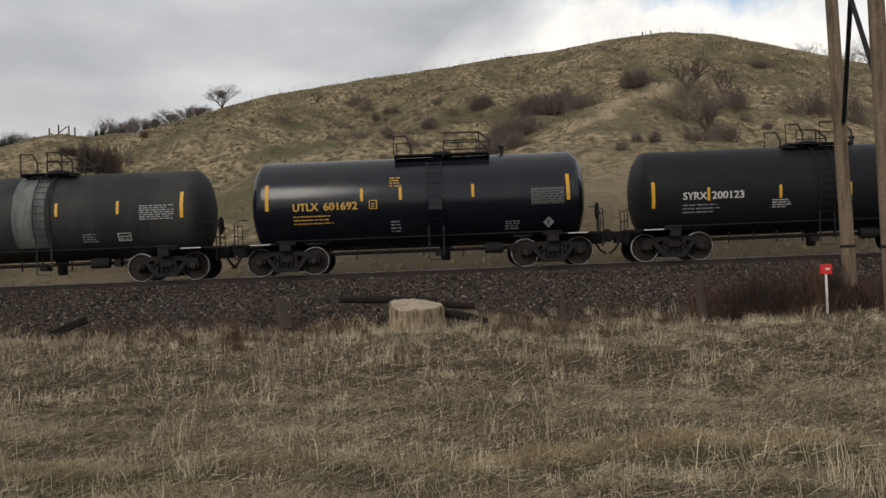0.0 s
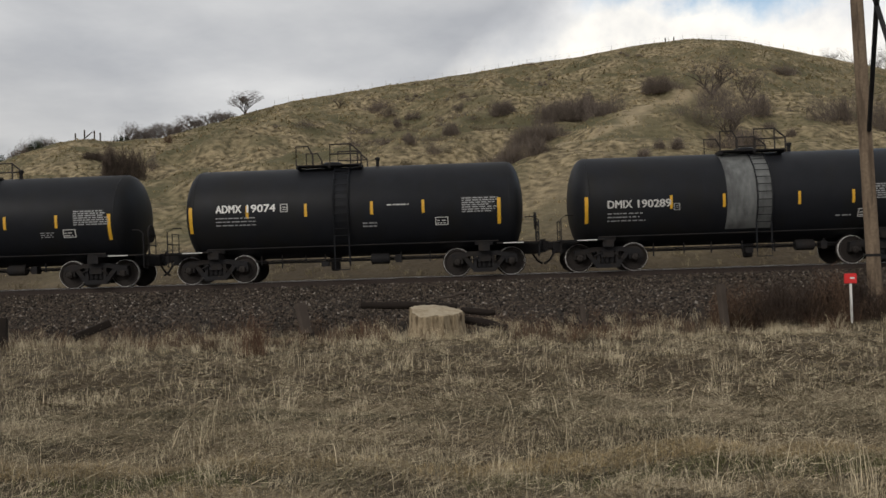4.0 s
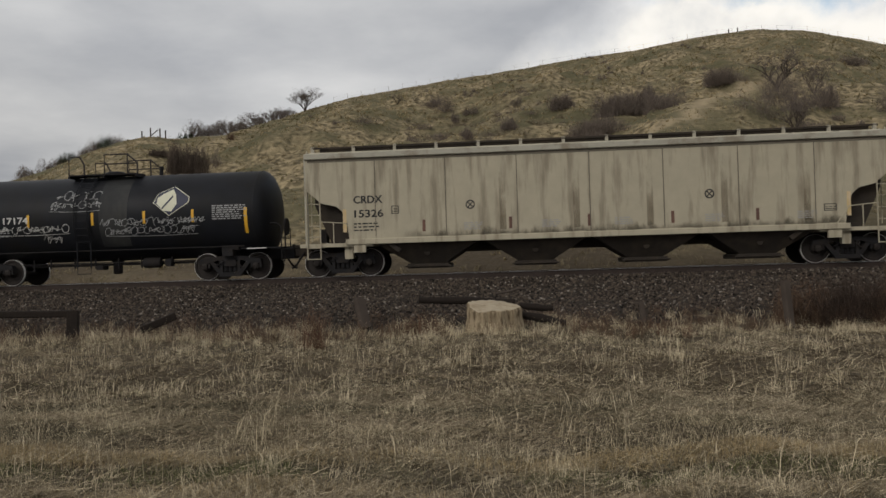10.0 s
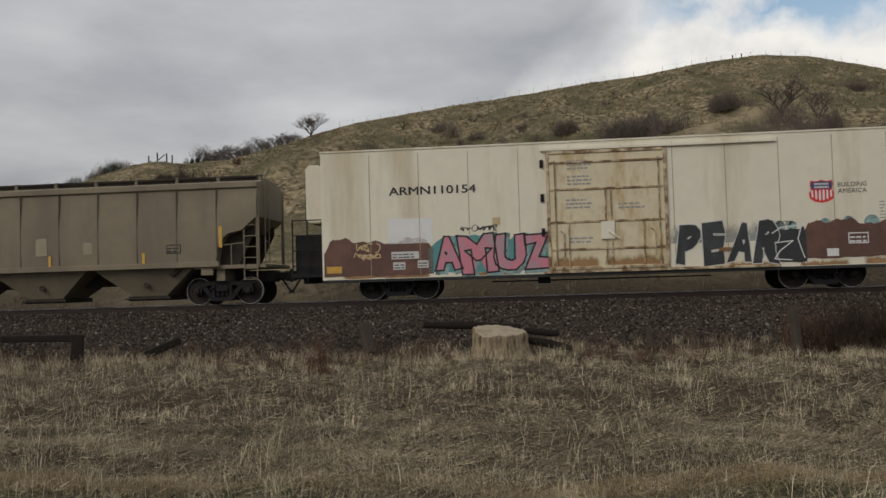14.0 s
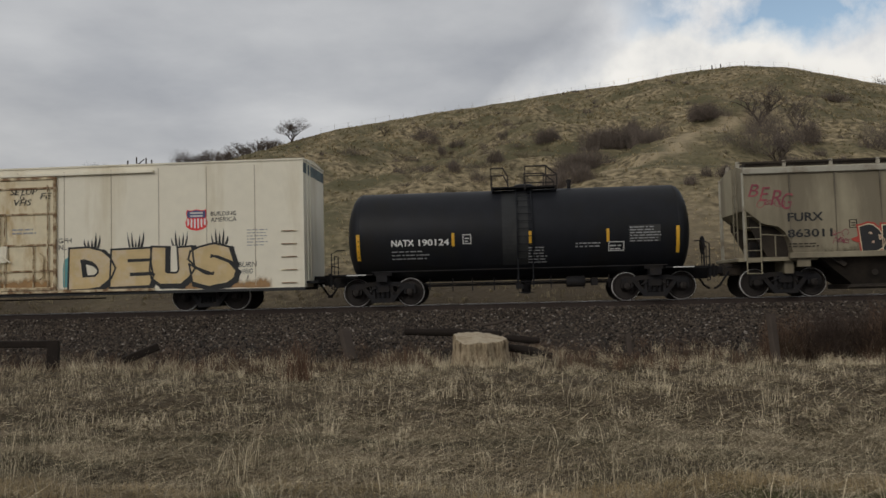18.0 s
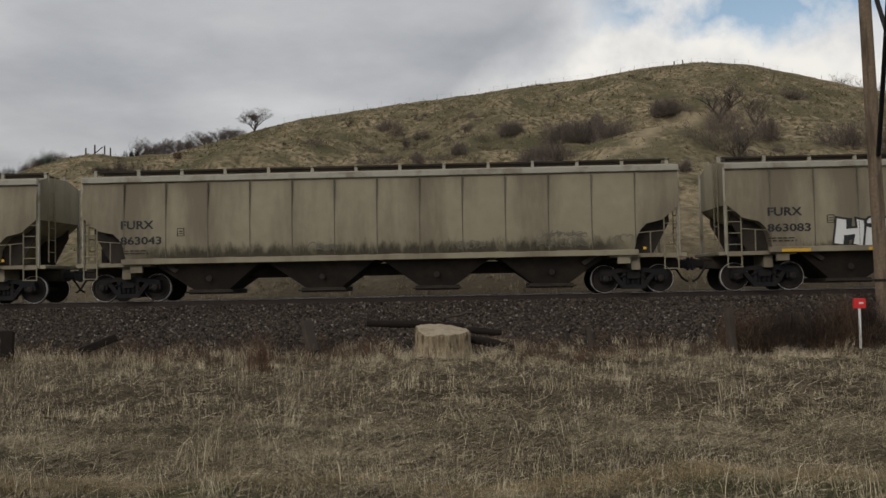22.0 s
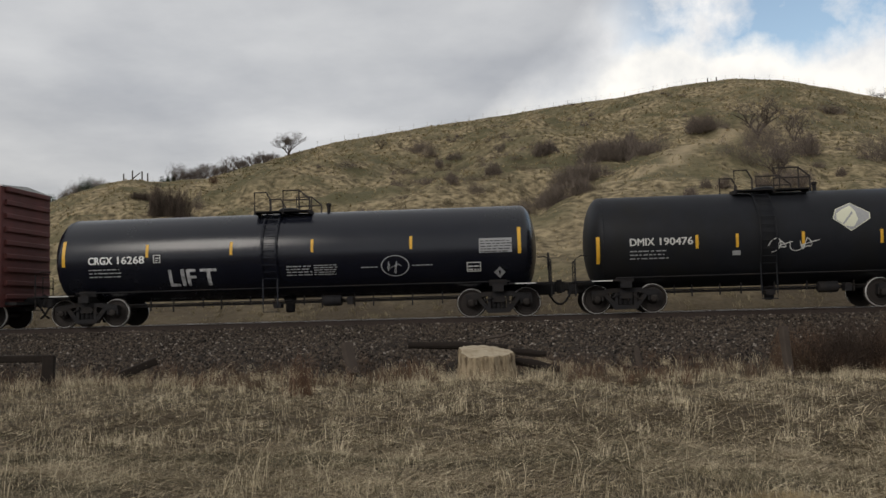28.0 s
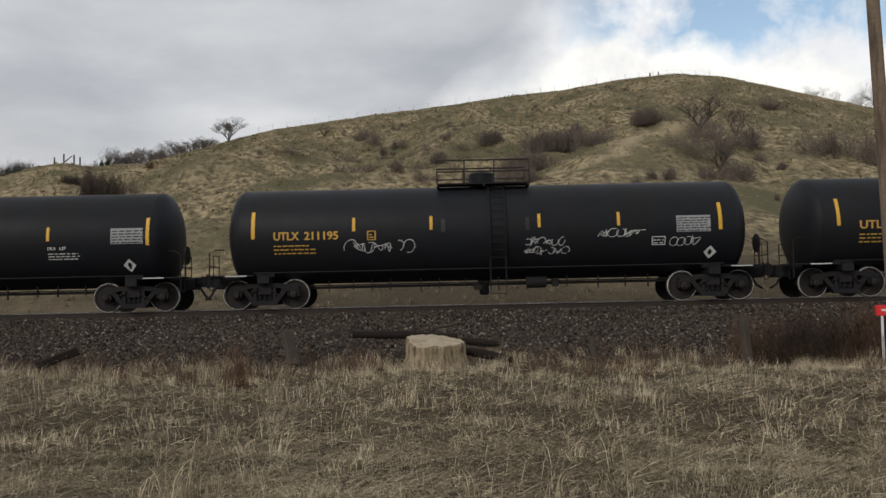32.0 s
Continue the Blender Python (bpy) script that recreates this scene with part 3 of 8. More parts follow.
def smooth_step(a, b, x):
    t = np.clip((x - a) / (b - a), 0, 1)
    return t * t * (3 - 2 * t)


def waves(x, y, seed, size):
    """Soft random relief, made of a few dozen turned sine waves."""
    rng = np.random.RandomState(seed)
    out = 0
    for k in range(14):
        a, f, p = rng.uniform(0, 2 * np.pi), rng.uniform(0.6, 1.9) / size, rng.uniform(0, 6.3)
        out = out + np.sin((x * np.cos(a) + y * np.sin(a)) * f * 2 * np.pi + p) / 14 ** 0.5
    return out


def land(x, y):
    x, y = np.asarray(x, float), np.asarray(y, float)
    z = 0.045 * waves(x, y, 3, 5.0) + 0.03 * waves(x, y, 4, 1.7)
    # shallow wheel ruts along the field
    z = z - 0.05 * np.exp(-((y - 7.1) / 0.35) ** 2) - 0.04 * np.exp(-((y - 11.2) / 0.5) ** 2)
    # embankment under the track
    up = smooth_step(18.8, 26.9, y) * (1 - smooth_step(30.9, 34.0, y))
    bed = 0.66 * np.clip((y - 19.2) / 7.4, 0, 1)
    back = 0.66 - 0.19 * np.clip((y - 30.8) / 2.5, 0, 1)
    bed = np.where(y < 28.8, bed, back)
    z = np.where(y > 19.2, bed + z * (1 - smooth_step(19.2, 21, y)), z)
    # the hill behind
    yy = np.maximum(y, 1.0)
    u = x / yy
    e, ridge = np.interp(u, RIDGE_U, RIDGE_E), np.interp(u, RIDGE_U, RIDGE_Y)
    top = 1.55 + e * ridge
    w = np.clip((y - 36) / (ridge - 36), 0, 1)
    face = 0.47 + (top - 0.47) * (0.82 * w + 0.18 * w ** 0.6)
    rough = w * (1 - w) * 4
    spur = np.exp(-((x - (9.5 + 0.60 * (y - 61))) / 4.5) ** 2) * smooth_step(45, 60, y) * (1 - smooth_step(75, 95, y))
    gully = np.exp(-((x - (2.0 + 0.50 * (y - 61))) / 4.5) ** 2) * smooth_step(45, 60, y) * (1 - smooth_step(75, 95, y))
    face = face + rough * (0.9 * waves(x, y, 8, 24.0) + 0.35 * waves(x, y, 9, 7.0) + 0.12 * waves(x, y, 10, 2.6)) + 0.9 * spur - 0.9 * gully
    # cattle terraces
    face = face + 0.10 * np.sin(face * 4.2 + 0.7 * waves(x, y, 11, 15)) * np.clip(w * 6, 0, 1)
    beyond = np.maximum(top - 0.10 * (y - ridge) - 0.0006 * (y - ridge) ** 2, 1.0)
    hill = np.where(y < ridge, face, beyond)
    return np.where(y > 36, hill, z)


def steps(*runs):
    out = [runs[0][0]]
    for a, b, n in runs:
        out += list(np.linspace(a, b, n + 1)[1:])
    return np.array(out)


def hill_material():
    """Dry grass over the whole land: straw, greener and browner patches by noise, a worn path and earth by painted zones."""
    m = material("hill_grass", (0.240, 0.193, 0.117), 0.95, vary=0.62, scale=1.7, sharp=0.15, other=(0.118, 0.106, 0.060), amount=0.60, big=0.12, bump=0.7, fine=2.6, spec=0.1)
    next(n for n in m.node_tree.nodes if n.type == "BUMP").inputs["Distance"].default_value = 0.35
    nt = m.node_tree
    bsdf = next(n for n in nt.nodes if n.type == "BSDF_PRINCIPLED")
    grass = bsdf.inputs["Base Color"].links[0].from_socket
    colour = grass
    for zone, tint in (("soil", (0.080, 0.063, 0.043, 1)), ("worn", (0.36, 0.29, 0.185, 1)), ("bare", (0.22, 0.175, 0.115, 1))):
        mask = node(nt, "ShaderNodeAttribute", attribute_name=zone)
        speck = node(nt, "ShaderNodeTexNoise")
        speck.inputs["Scale"].default_value, speck.inputs["Detail"].default_value = (6.0 if zone == "soil" else 0.8), 7
        where = node(nt, "ShaderNodeTexCoord")
        nt.links.new(where.outputs["Object"], speck.inputs["Vector"])
        tone = node(nt, "ShaderNodeMix", data_type="RGBA")
        tone.inputs[6].default_value = tuple(c * 0.55 for c in tint[:3]) + (1,)
        tone.inputs[7].default_value = tuple(c * 1.4 for c in tint[:3]) + (1,)
        nt.links.new(speck.outputs["Fac"], tone.inputs[0])
        mix = node(nt, "ShaderNodeMix", data_type="RGBA")
        nt.links.new(mask.outputs["Fac"], mix.inputs[0])
        nt.links.new(colour, mix.inputs[6])
        nt.links.new(tone.outputs[2], mix.inputs[7])
        colour = mix.outputs[2]
    nt.links.new(colour, bsdf.inputs["Base Color"])
    return m


def build_land():
    xs = steps((-900, -300, 12), (-300, -120, 36), (-120, -34, 70), (-34, 45, 200), (45, 120, 60), (120, 300, 36), (300, 900, 12))
    ys = steps((-300, -20, 12), (-20, 2, 22), (2, 22, 100), (22, 36, 40), (36, 60, 40), (60, 185, 150), (185, 300, 20), (300, 3000, 18))
    gx, gy = np.meshgrid(xs, ys)
    v = np.stack([gx, gy, land(gx, gy)], -1).reshape(-1, 3)
    nx, ny = len(xs), len(ys)
    i = (np.arange(ny - 1)[:, None] * nx + np.arange(nx - 1)[None, :]).ravel()
    f = np.stack([i, i + 1, i + nx + 1, i + nx], -1)
    ob = bulk("ground", v, f, hill_material(), smooth=True)
    x, y = v[:, 0], v[:, 1]
    soil = 1 - smooth_step(37.0, 47.0, y + 2.0 * waves(x, y, 51, 6.0))
    line = np.interp(y, [57, 60, 62, 64, 69.5, 74, 78, 84], [5.2, 8.0, 10.1, 12.4, 14.5, 17.0, 20.2, 25.5]) + 0.3 * np.sin(y)
    worn = np.exp(-((x - line) / 1.0) ** 2) * smooth_step(56, 60, y) * (1 - smooth_step(79, 85, y)) * 0.95
    bare = np.exp(-((x - 8.0) / 4.0) ** 2 - ((y - 46) / 5.0) ** 2) * 0.8 + np.exp(-((x + 17) / 5.0) ** 2 - ((y - 36.5) / 2.0) ** 2) * 0.6
    for name, values in (("soil", soil), ("worn", worn), ("bare", bare)):
        ob.data.attributes.new(name, "FLOAT", "POINT").data.foreach_set("value", values.astype(np.float32))
    tagged(ob, "dry winter grassland rising to a bare rounded hill behind the railway", "ground", kind="structure")


build_land()


# ---- the railway ----
def build_track():
    # ballast bed: a trapezoid with uneven shoulders
    xs = np.concatenate([np.linspace(-420, -40, 40), np.linspace(-39, 39, 157), np.linspace(40, 460, 42)])
    prof = [(-9.6, -1.12), (-8.0, -0.86), (-5.6, -0.62), (-3.2, -0.375), (-2.2, -0.245), (-1.6, -0.19), (0, -0.18), (1.6, -0.19), (2.2, -0.25), (3.8, -0.62), (4.6, -0.9)]
    v, f = [], []
    for i, x in enumerate(xs):
        for j, (dy, dz) in enumerate(prof):
            wob = 0.05 * float(waves(x, dy * 3, 21, 2.3)) if 0 < j < len(prof) - 1 and abs(dy) > 1.7 else 0
            v.append((x, TRACK_Y + dy + wob * 2, RAIL_Z + dz + wob * 0.5))
    n = len(prof)
    for i in range(len(xs) - 1):
        for j in range(n - 1):
            f.append((i * n + j, (i + 1) * n + j, (i + 1) * n + j + 1, i * n + j + 1))
    bed = bulk("ballast_bed", v, f, M["ballast"], smooth=True)
    tagged(bed, "grey crushed stone ballast bank carrying the track", "ballast", kind="structure")
    rng = np.random.RandomState(5)
    base = np.array([(1, 0, 0), (-1, 0, 0), (0, 1, 0), (0, -1, 0), (0, 0, 1), (0, 0, -1)], float)
    tri = np.array([(0, 2, 4), (2, 1, 4), (1, 3, 4), (3, 0, 4), (2, 0, 5), (1, 2, 5), (3, 1, 5), (0, 3, 5)])
    count = 70000
    x, dy = rng.uniform(-27, 27, count), rng.uniform(-9.5, -1.4, count)
    z = np.interp(dy, [p[0] for p in prof], [p[1] for p in prof]) + RAIL_Z
    fade = rng.uniform(0, 1, count) < np.clip((dy + 9.9) / 1.6, 0, 1)
    x, dy, z = x[fade], dy[fade], z[fade]
    n = len(x)
    size = rng.uniform(0.02, 0.05, (n, 1, 1)) * rng.uniform(0.6, 1.3, (n, 1, 3))
    turn = rng.uniform(0, 6.3, n)
    shape = base[None] * size * (1 + rng.uniform(-0.25, 0.25, (n, 6, 3)))
    c, s = np.cos(turn)[:, None], np.sin(turn)[:, None]
    px, pz = shape[..., 0] * c - shape[..., 2] * s, shape[..., 0] * s + shape[..., 2] * c
    verts = np.stack([px + x[:, None], shape[..., 1] + TRACK_Y + dy[:, None], pz + z[:, None] + 0.01], -1).reshape(-1, 3)
    faces = (tri[None] + (np.arange(n) * 6)[:, None, None]).reshape(-1, 3)
    tagged(bulk("ballast_stones", verts, faces, M["stone"]), "loose angular grey ballast stones on the bank", "ballast", kind="stuff")
    pale = rng.uniform(0, 1, n) < 0.05
    light = np.repeat(pale, 6)
    loose = verts[light] + [0, 0, 0.006]
    tagged(bulk("pale_ballast_stones", loose, (tri[None] + (np.arange(int(pale.sum())) * 6)[:, None, None]).reshape(-1, 3), M["pale_stone"]), "scattered pale ballast stones on the bank", "ballast", kind="stuff")
    # rails and ties
    track = thing("railway_track", "single railway track of rusty rails on dark ties in ballast", "railway track", kind="structure")
    for side in (-0.755, 0.755):
        foot = Shape().box(-420, 460, TRACK_Y + side - 0.07, TRACK_Y + side + 0.07, RAIL_Z - 0.17, RAIL_Z - 0.145)
        foot.box(-420, 460, TRACK_Y + side - 0.012, TRACK_Y + side + 0.012, RAIL_Z - 0.145, RAIL_Z - 0.03)
        foot.box(-420, 460, TRACK_Y + side - 0.036, TRACK_Y + side + 0.036, RAIL_Z - 0.03, RAIL_Z - 0.006, 0.006)
        rail = part("rail", foot, M["rail"], track, "rust-brown steel rail with a polished head")
        part("railhead", Shape().box(-420, 460, TRACK_Y + side - 0.026, TRACK_Y + side + 0.026, RAIL_Z - 0.006, RAIL_Z), M["railhead"], rail)
    tie = Shape().box(-0.115, 0.115, -1.3, 1.3, -0.20, -0.168, 0.012).mesh("tie", M["tie"])
    for k in range(-120, 121):
        ob = new("tie", tie)
        ob.parent = track
        ob.location = (k * 0.533 + 0.02 * math.sin(k * 7.1), TRACK_Y, RAIL_Z + 0.004)


build_track()


# ---- the train ----
# Each car's own space: x from its left coupler face, y from the track's middle, z from the rail.
GAUGE, WHEEL_R = 0.755, 0.457
CARS = []          # (car, where its left end is when the clip starts, wheelsets)
GLYPHS = {}


def glyphs(text, fat=0.0, lean=0.0):
    """Corners and faces of a line of lettering in the built-in font, in a box of 1 by 1."""
    if (text, fat, lean) not in GLYPHS:
        cu = bpy.data.curves.new("lettering", "FONT")
        cu.body, cu.offset, cu.resolution_u, cu.shear = text, fat, 3, lean
        ob = bpy.data.objects.new("lettering", cu)
        me = ob.to_mesh()
        v = np.array([p.co[:2] for p in me.vertices])
        f = [tuple(p.vertices) for p in me.polygons]
        lo, hi = v.min(0), v.max(0)
        GLYPHS[text, fat, lean] = ((v - lo) / (hi - lo), f)
        ob.to_mesh_clear()
        bpy.data.objects.remove(ob)
        bpy.data.curves.remove(cu)
    return GLYPHS[text, fat, lean]


class Side:
    """The near side of a car: turns places on it (x, z, proud) into places in space."""

    def __init__(self, y=-1.5, round_r=None, round_z=None):
        self.y, self.r, self.zc = y, round_r, round_z

    def __call__(self, x, z, proud=0.006):
        if self.r is None:
            return (x, self.y - proud, z)
        a = max(-0.98, min(0.98, (z - self.zc) / self.r))
        return (x, -math.sqrt(1 - a * a) * (self.r + proud), self.zc + a * (self.r + proud))


def onto(side, points, faces, proud):
    """Flat outlines laid on a car's side; on a round one they are cut into strips that follow it."""
    if side.r is None:
        return [side(x, z, proud) for x, z in points], faces
    v, f, step = [], [], 0.09
    for face in faces:
        poly = [tuple(points[i]) for i in face]
        a, b = min(p[1] for p in poly), max(p[1] for p in poly)
        for k in range(math.floor(a / step), math.floor(b / step) + 1):
            cut = poly
            for level, sign in ((k * step, 1), ((k + 1) * step, -1)):
                kept = []
                for i, p in enumerate(cut):
                    q = cut[i - 1]
                    dp, dq = (p[1] - level) * sign, (q[1] - level) * sign
                    if (dp >= 0) != (dq >= 0):
                        t = dq / (dq - dp)
                        kept.append((q[0] + (p[0] - q[0]) * t, level))
                    if dp >= 0:
                        kept.append(p)
                cut = kept
            if len(cut) > 2:
                f.append(tuple(range(len(v), len(v) + len(cut))))
                v += [side(x, z, proud) for x, z in cut]
    return v, f


def characters(v, faces):
    """The faces of a line of lettering, sorted by the character that they belong to."""
    root = list(range(len(v)))

    def top(i):
        while root[i] != i:
            i = root[i]
        return i

    for f in faces:
        for i in f[1:]:
            root[top(i)] = top(f[0])
    sets = {}
    for f in faces:
        sets.setdefault(top(f[0]), []).append(f)
    return list(sets.values())


def letters(car, side, text, x0, x1, z0, z1, mat, name="lettering", fat=0.0, lean=0.0, proud=0.008):
    v, faces = glyphs(text, 0.0, lean)
    # bold lettering: the same strokes set down again a little to each side
    bold = fat * 1.2 * (z1 - z0)
    for f in characters(v, faces):
        s = Shape()
        for k, (dx, dz) in enumerate(((0, 0), (-1, 0), (1, 0), (0, -0.6), (0, 0.6)) if fat > 0 else ((0, 0),)):
            s.add(*onto(side, [(x0 + bold + a * (x1 - x0 - 2 * bold) + dx * bold, z0 + b * (z1 - z0) + dz * bold) for a, b in v], f, proud + 0.0006 * k))
        used = sorted({i for face in s.f for i in face})
        place = {i: n for n, i in enumerate(used)}
        s.v, s.f = [s.v[i] for i in used], [tuple(place[i] for i in face) for face in s.f]
        part(name, s, mat, car)


def words(car, side, text, x0, x1, z0, z1, mat, fat=0.035):
    """A reporting mark and its number, side by side."""
    mark, number = text.split()
    w = (x1 - x0) / (len(mark) * 1.12 + len(number) + 0.9)
    letters(car, side, mark, x0, x0 + w * len(mark) * 1.12, z0, z1, mat, "reporting_mark", fat)
    letters(car, side, number, x1 - w * len(number), x1, z0, z1, mat, "car_number", fat)


def lines(car, side, x0, x1, z0, z1, rows, mat, seed=0, name="small_print", proud=0.008, size=0.4):
    """Writing too small to read: rows of short bars."""
    rng = random.Random(seed)
    s = Shape()
    h = (z1 - z0) / rows
    for r in range(rows):
        x, zb = x0, z1 - (r + 1) * h
        end = x1 - rng.random() * 0.25 * (x1 - x0)
        while x < end - 0.02:
            w = min(rng.uniform(0.06, 0.20), end - x)
            s.add([side(x, zb, proud), side(x + w, zb, proud), side(x + w, zb + h * size, proud), side(x, zb + h * size, proud)], [(0, 1, 2, 3)])
            x += w + rng.uniform(0.02, 0.06)
    return tagged(part(name, s, mat, car), kind="stuff")


def patch(car, side, name, x0, x1, z0, z1, mat, label="", proud=0.006, cuts=4, frame_only=0.0):
    s = Shape()
    for k in range(cuts):
        a, b = z0 + (z1 - z0) * k / cuts, z0 + (z1 - z0) * (k + 1) / cuts
        if frame_only and 0 < k < cuts - 1:
            for p, q in ((x0, x0 + frame_only), (x1 - frame_only, x1)):
                s.add([side(p, a, proud), side(q, a, proud), side(q, b, proud), side(p, b, proud)], [(0, 1, 2, 3)])
        else:
            s.add([side(x0, a, proud), side(x1, a, proud), side(x1, b, proud), side(x0, b, proud)], [(0, 1, 2, 3)])
    return part(name, s, mat, car, label)


def stencil(car, side, x, z, mat, w=0.26):
    patch(car, side, "test_stencil", x, x + w, z, z + w * 1.1, mat, cuts=12, frame_only=0.03)
    lines(car, side, x + 0.07, x + w - 0.04, z + 0.07, z + w * 0.9, 2, mat, seed=int(x * 10), name="stencil_mark")


def scrawl(car, side, x0, x1, z0, z1, mat, seed, strokes=8, width=0.022, label="thin sprayed scrawl"):
    """Quick spray lines written over one another, up and down and back: they spell nothing."""
    rng = random.Random(seed)
    width = width * 0.55
    s = Shape()
    rows = max(1, round((z1 - z0) / 0.3))
    for row in range(rows):
        low, tall = z0 + (z1 - z0) * row / rows * 0.95, (z1 - z0) / rows * (0.92 if rows > 1 else 1.0)
        a, b = x0 + rng.uniform(0, 0.12) * (x1 - x0), x1 - rng.uniform(0, 0.15) * (x1 - x0)
        count = max(2, round((b - a) / (0.80 * tall)))
        cell = (b - a) / count
        paths = []
        for k in range(count):
            cx, cz, slant = a + (k + 0.5) * cell, low + tall * rng.uniform(0.42, 0.58), rng.uniform(0.05, 0.35)
            rx, rz = cell * rng.uniform(0.36, 0.56), tall * rng.uniform(0.34, 0.52)
            q = lambda u, w: (cx + rx * u + slant * rz * w, cz + rz * w)
            if rng.random() < 0.4:
                start, sweep = rng.uniform(0, 6.3), rng.choice((-1, 1)) * rng.uniform(2.6, 7.0)
                pts = [q(1.15 * math.cos(start + sweep * n / 7), math.sin(start + sweep * n / 7)) for n in range(8)]
            else:
                pts, up = [], rng.choice((-1, 1))
                for n in range(rng.randint(3, 6)):
                    pts.append(q(-1.4 + 0.62 * n + rng.uniform(-0.7, 0.5), up * rng.uniform(0.35, 1.05)))
                    up = -up
                pts.append(q(rng.uniform(-1.6, -0.6), rng.uniform(-0.5, 0.4)))
                pts.append(q(rng.uniform(0.6, 1.9), rng.uniform(-0.2, 0.6)))
            paths.append(pts)
        if row == 0 and strokes > 7:
            paths.append([(b, low - 0.03), (a + 0.5 * (b - a), low - 0.08 * tall - 0.03), (a, low - 0.02)])
        for number, pts in enumerate(paths):
            fine = []
            for i in range(len(pts) - 1):
                p, q, c, d = pts[max(0, i - 1)], pts[i], pts[i + 1], pts[min(len(pts) - 1, i + 2)]
                for t in (0, 0.25, 0.5, 0.75):
                    fine.append(tuple(0.5 * (2 * q[m] + (c[m] - p[m]) * t + (2 * p[m] - 5 * q[m] + 4 * c[m] - d[m]) * t * t + (3 * q[m] - p[m] - 3 * c[m] + d[m]) * t ** 3) for m in (0, 1)))
            fine.append(pts[-1])
            v = []
            for i, (x, z) in enumerate(fine):
                ax, az = fine[max(0, i - 1)]
                bx, bz = fine[min(len(fine) - 1, i + 1)]
                d = math.hypot(bx - ax, bz - az) or 1
                w = width * rng.uniform(0.55, 1.1)
                nx, nz = -(bz - az) / d * w, (bx - ax) / d * w
                out = 0.010 + 0.002 * row + 0.0008 * (number % 3) + 0.00001 * i
                v += [side(x - nx, z - nz, out), side(x + nx, z + nz, out)]
            s.add(v, [(2 * i, 2 * i + 1, 2 * i + 3, 2 * i + 2) for i in range(len(fine) - 1)])
    return part("graffiti", s, mat, car, label)


def sprayed(car, side, word, x0, x1, z0, z1, fill, edge, seed, fat=0.07, rim=0.06, lean=0.0, proud=0.012, shade=None):
    """A sprayed word, letter by letter: each one bulging and tilted in its own way, traced with an outline, over a cast block shadow."""
    rng = random.Random(seed)
    wide = [{"I": 0.45, "i": 0.42, "·": 1.0, "L": 0.85, "M": 1.2}.get(letter, 1.0) for letter in word]
    start = x0
    for k, letter in enumerate(word):
        w = (x1 - x0) * wide[k] / sum(wide)
        mid, start = start + w / 2, start + w
        tilt, up, size, sway = rng.uniform(-0.14, 0.14), rng.uniform(-0.04, 0.04), rng.uniform(0.96, 1.10), rng.uniform(0, 6)
        v, faces = glyphs(letter, fat, lean)
        flat = []
        for a, b in v:
            px, pz = (a - 0.5) * w * 1.06 * size, (b - 0.5) * (z1 - z0) * size
            bulge = 1 + 0.14 * math.cos(pz / (z1 - z0) * 3)
            px += 0.035 * math.sin(pz * 7 + sway)
            pz += 0.03 * math.sin(px * 8 + sway)
            flat.append((mid + px * bulge * 0.94 + pz * tilt, (z0 + z1) / 2 + up + pz - px * tilt * 0.6))
        out = proud + 0.0009 * k
        body = part("graffiti_letter", Shape().add(*onto(side, flat, faces, out)), fill, car) if fill else None
        if rim:
            seen = {}
            for f in faces:
                for i in range(len(f)):
                    pair = frozenset((f[i], f[i - 1]))
                    seen[pair] = seen.get(pair, 0) + 1
            for name, mat, grow, dx, dz, step in (("letter_outline", edge, rim * 0.5, 0, 0, 0.004),) + ((("letter_shadow", shade, rim * 1.2, 0.07, -0.06, -0.004),) if shade else ()):
                s = Shape()
                for pair in seen:
                    if seen[pair] != 1:
                        continue
                    i, j = tuple(pair)
                    (ax, az), (bx, bz) = flat[i], flat[j]
                    n = math.hypot(bx - ax, bz - az)
                    if n < 1e-5:
                        continue
                    tx, tz = (bx - ax) / n * grow, (bz - az) / n * grow
                    quad = [(ax - tx - tz * 0.9, az - tz + tx * 0.9), (bx + tx - tz * 0.9, bz + tz + tx * 0.9), (bx + tx + tz * 0.9, bz + tz - tx * 0.9), (ax - tx + tz * 0.9, az - tz - tx * 0.9)]
                    s.add([side(x + dx, z + dz, out + step + 0.00002 * len(s.v)) if step > 0 else side(x + dx, z + dz, out + step + 0.000005 * len(s.v)) for x, z in quad], [(0, 1, 2, 3)])
                part(name if body else "graffiti_letter", s, mat, body or car, "" if body else "letter drawn as a thin outline")


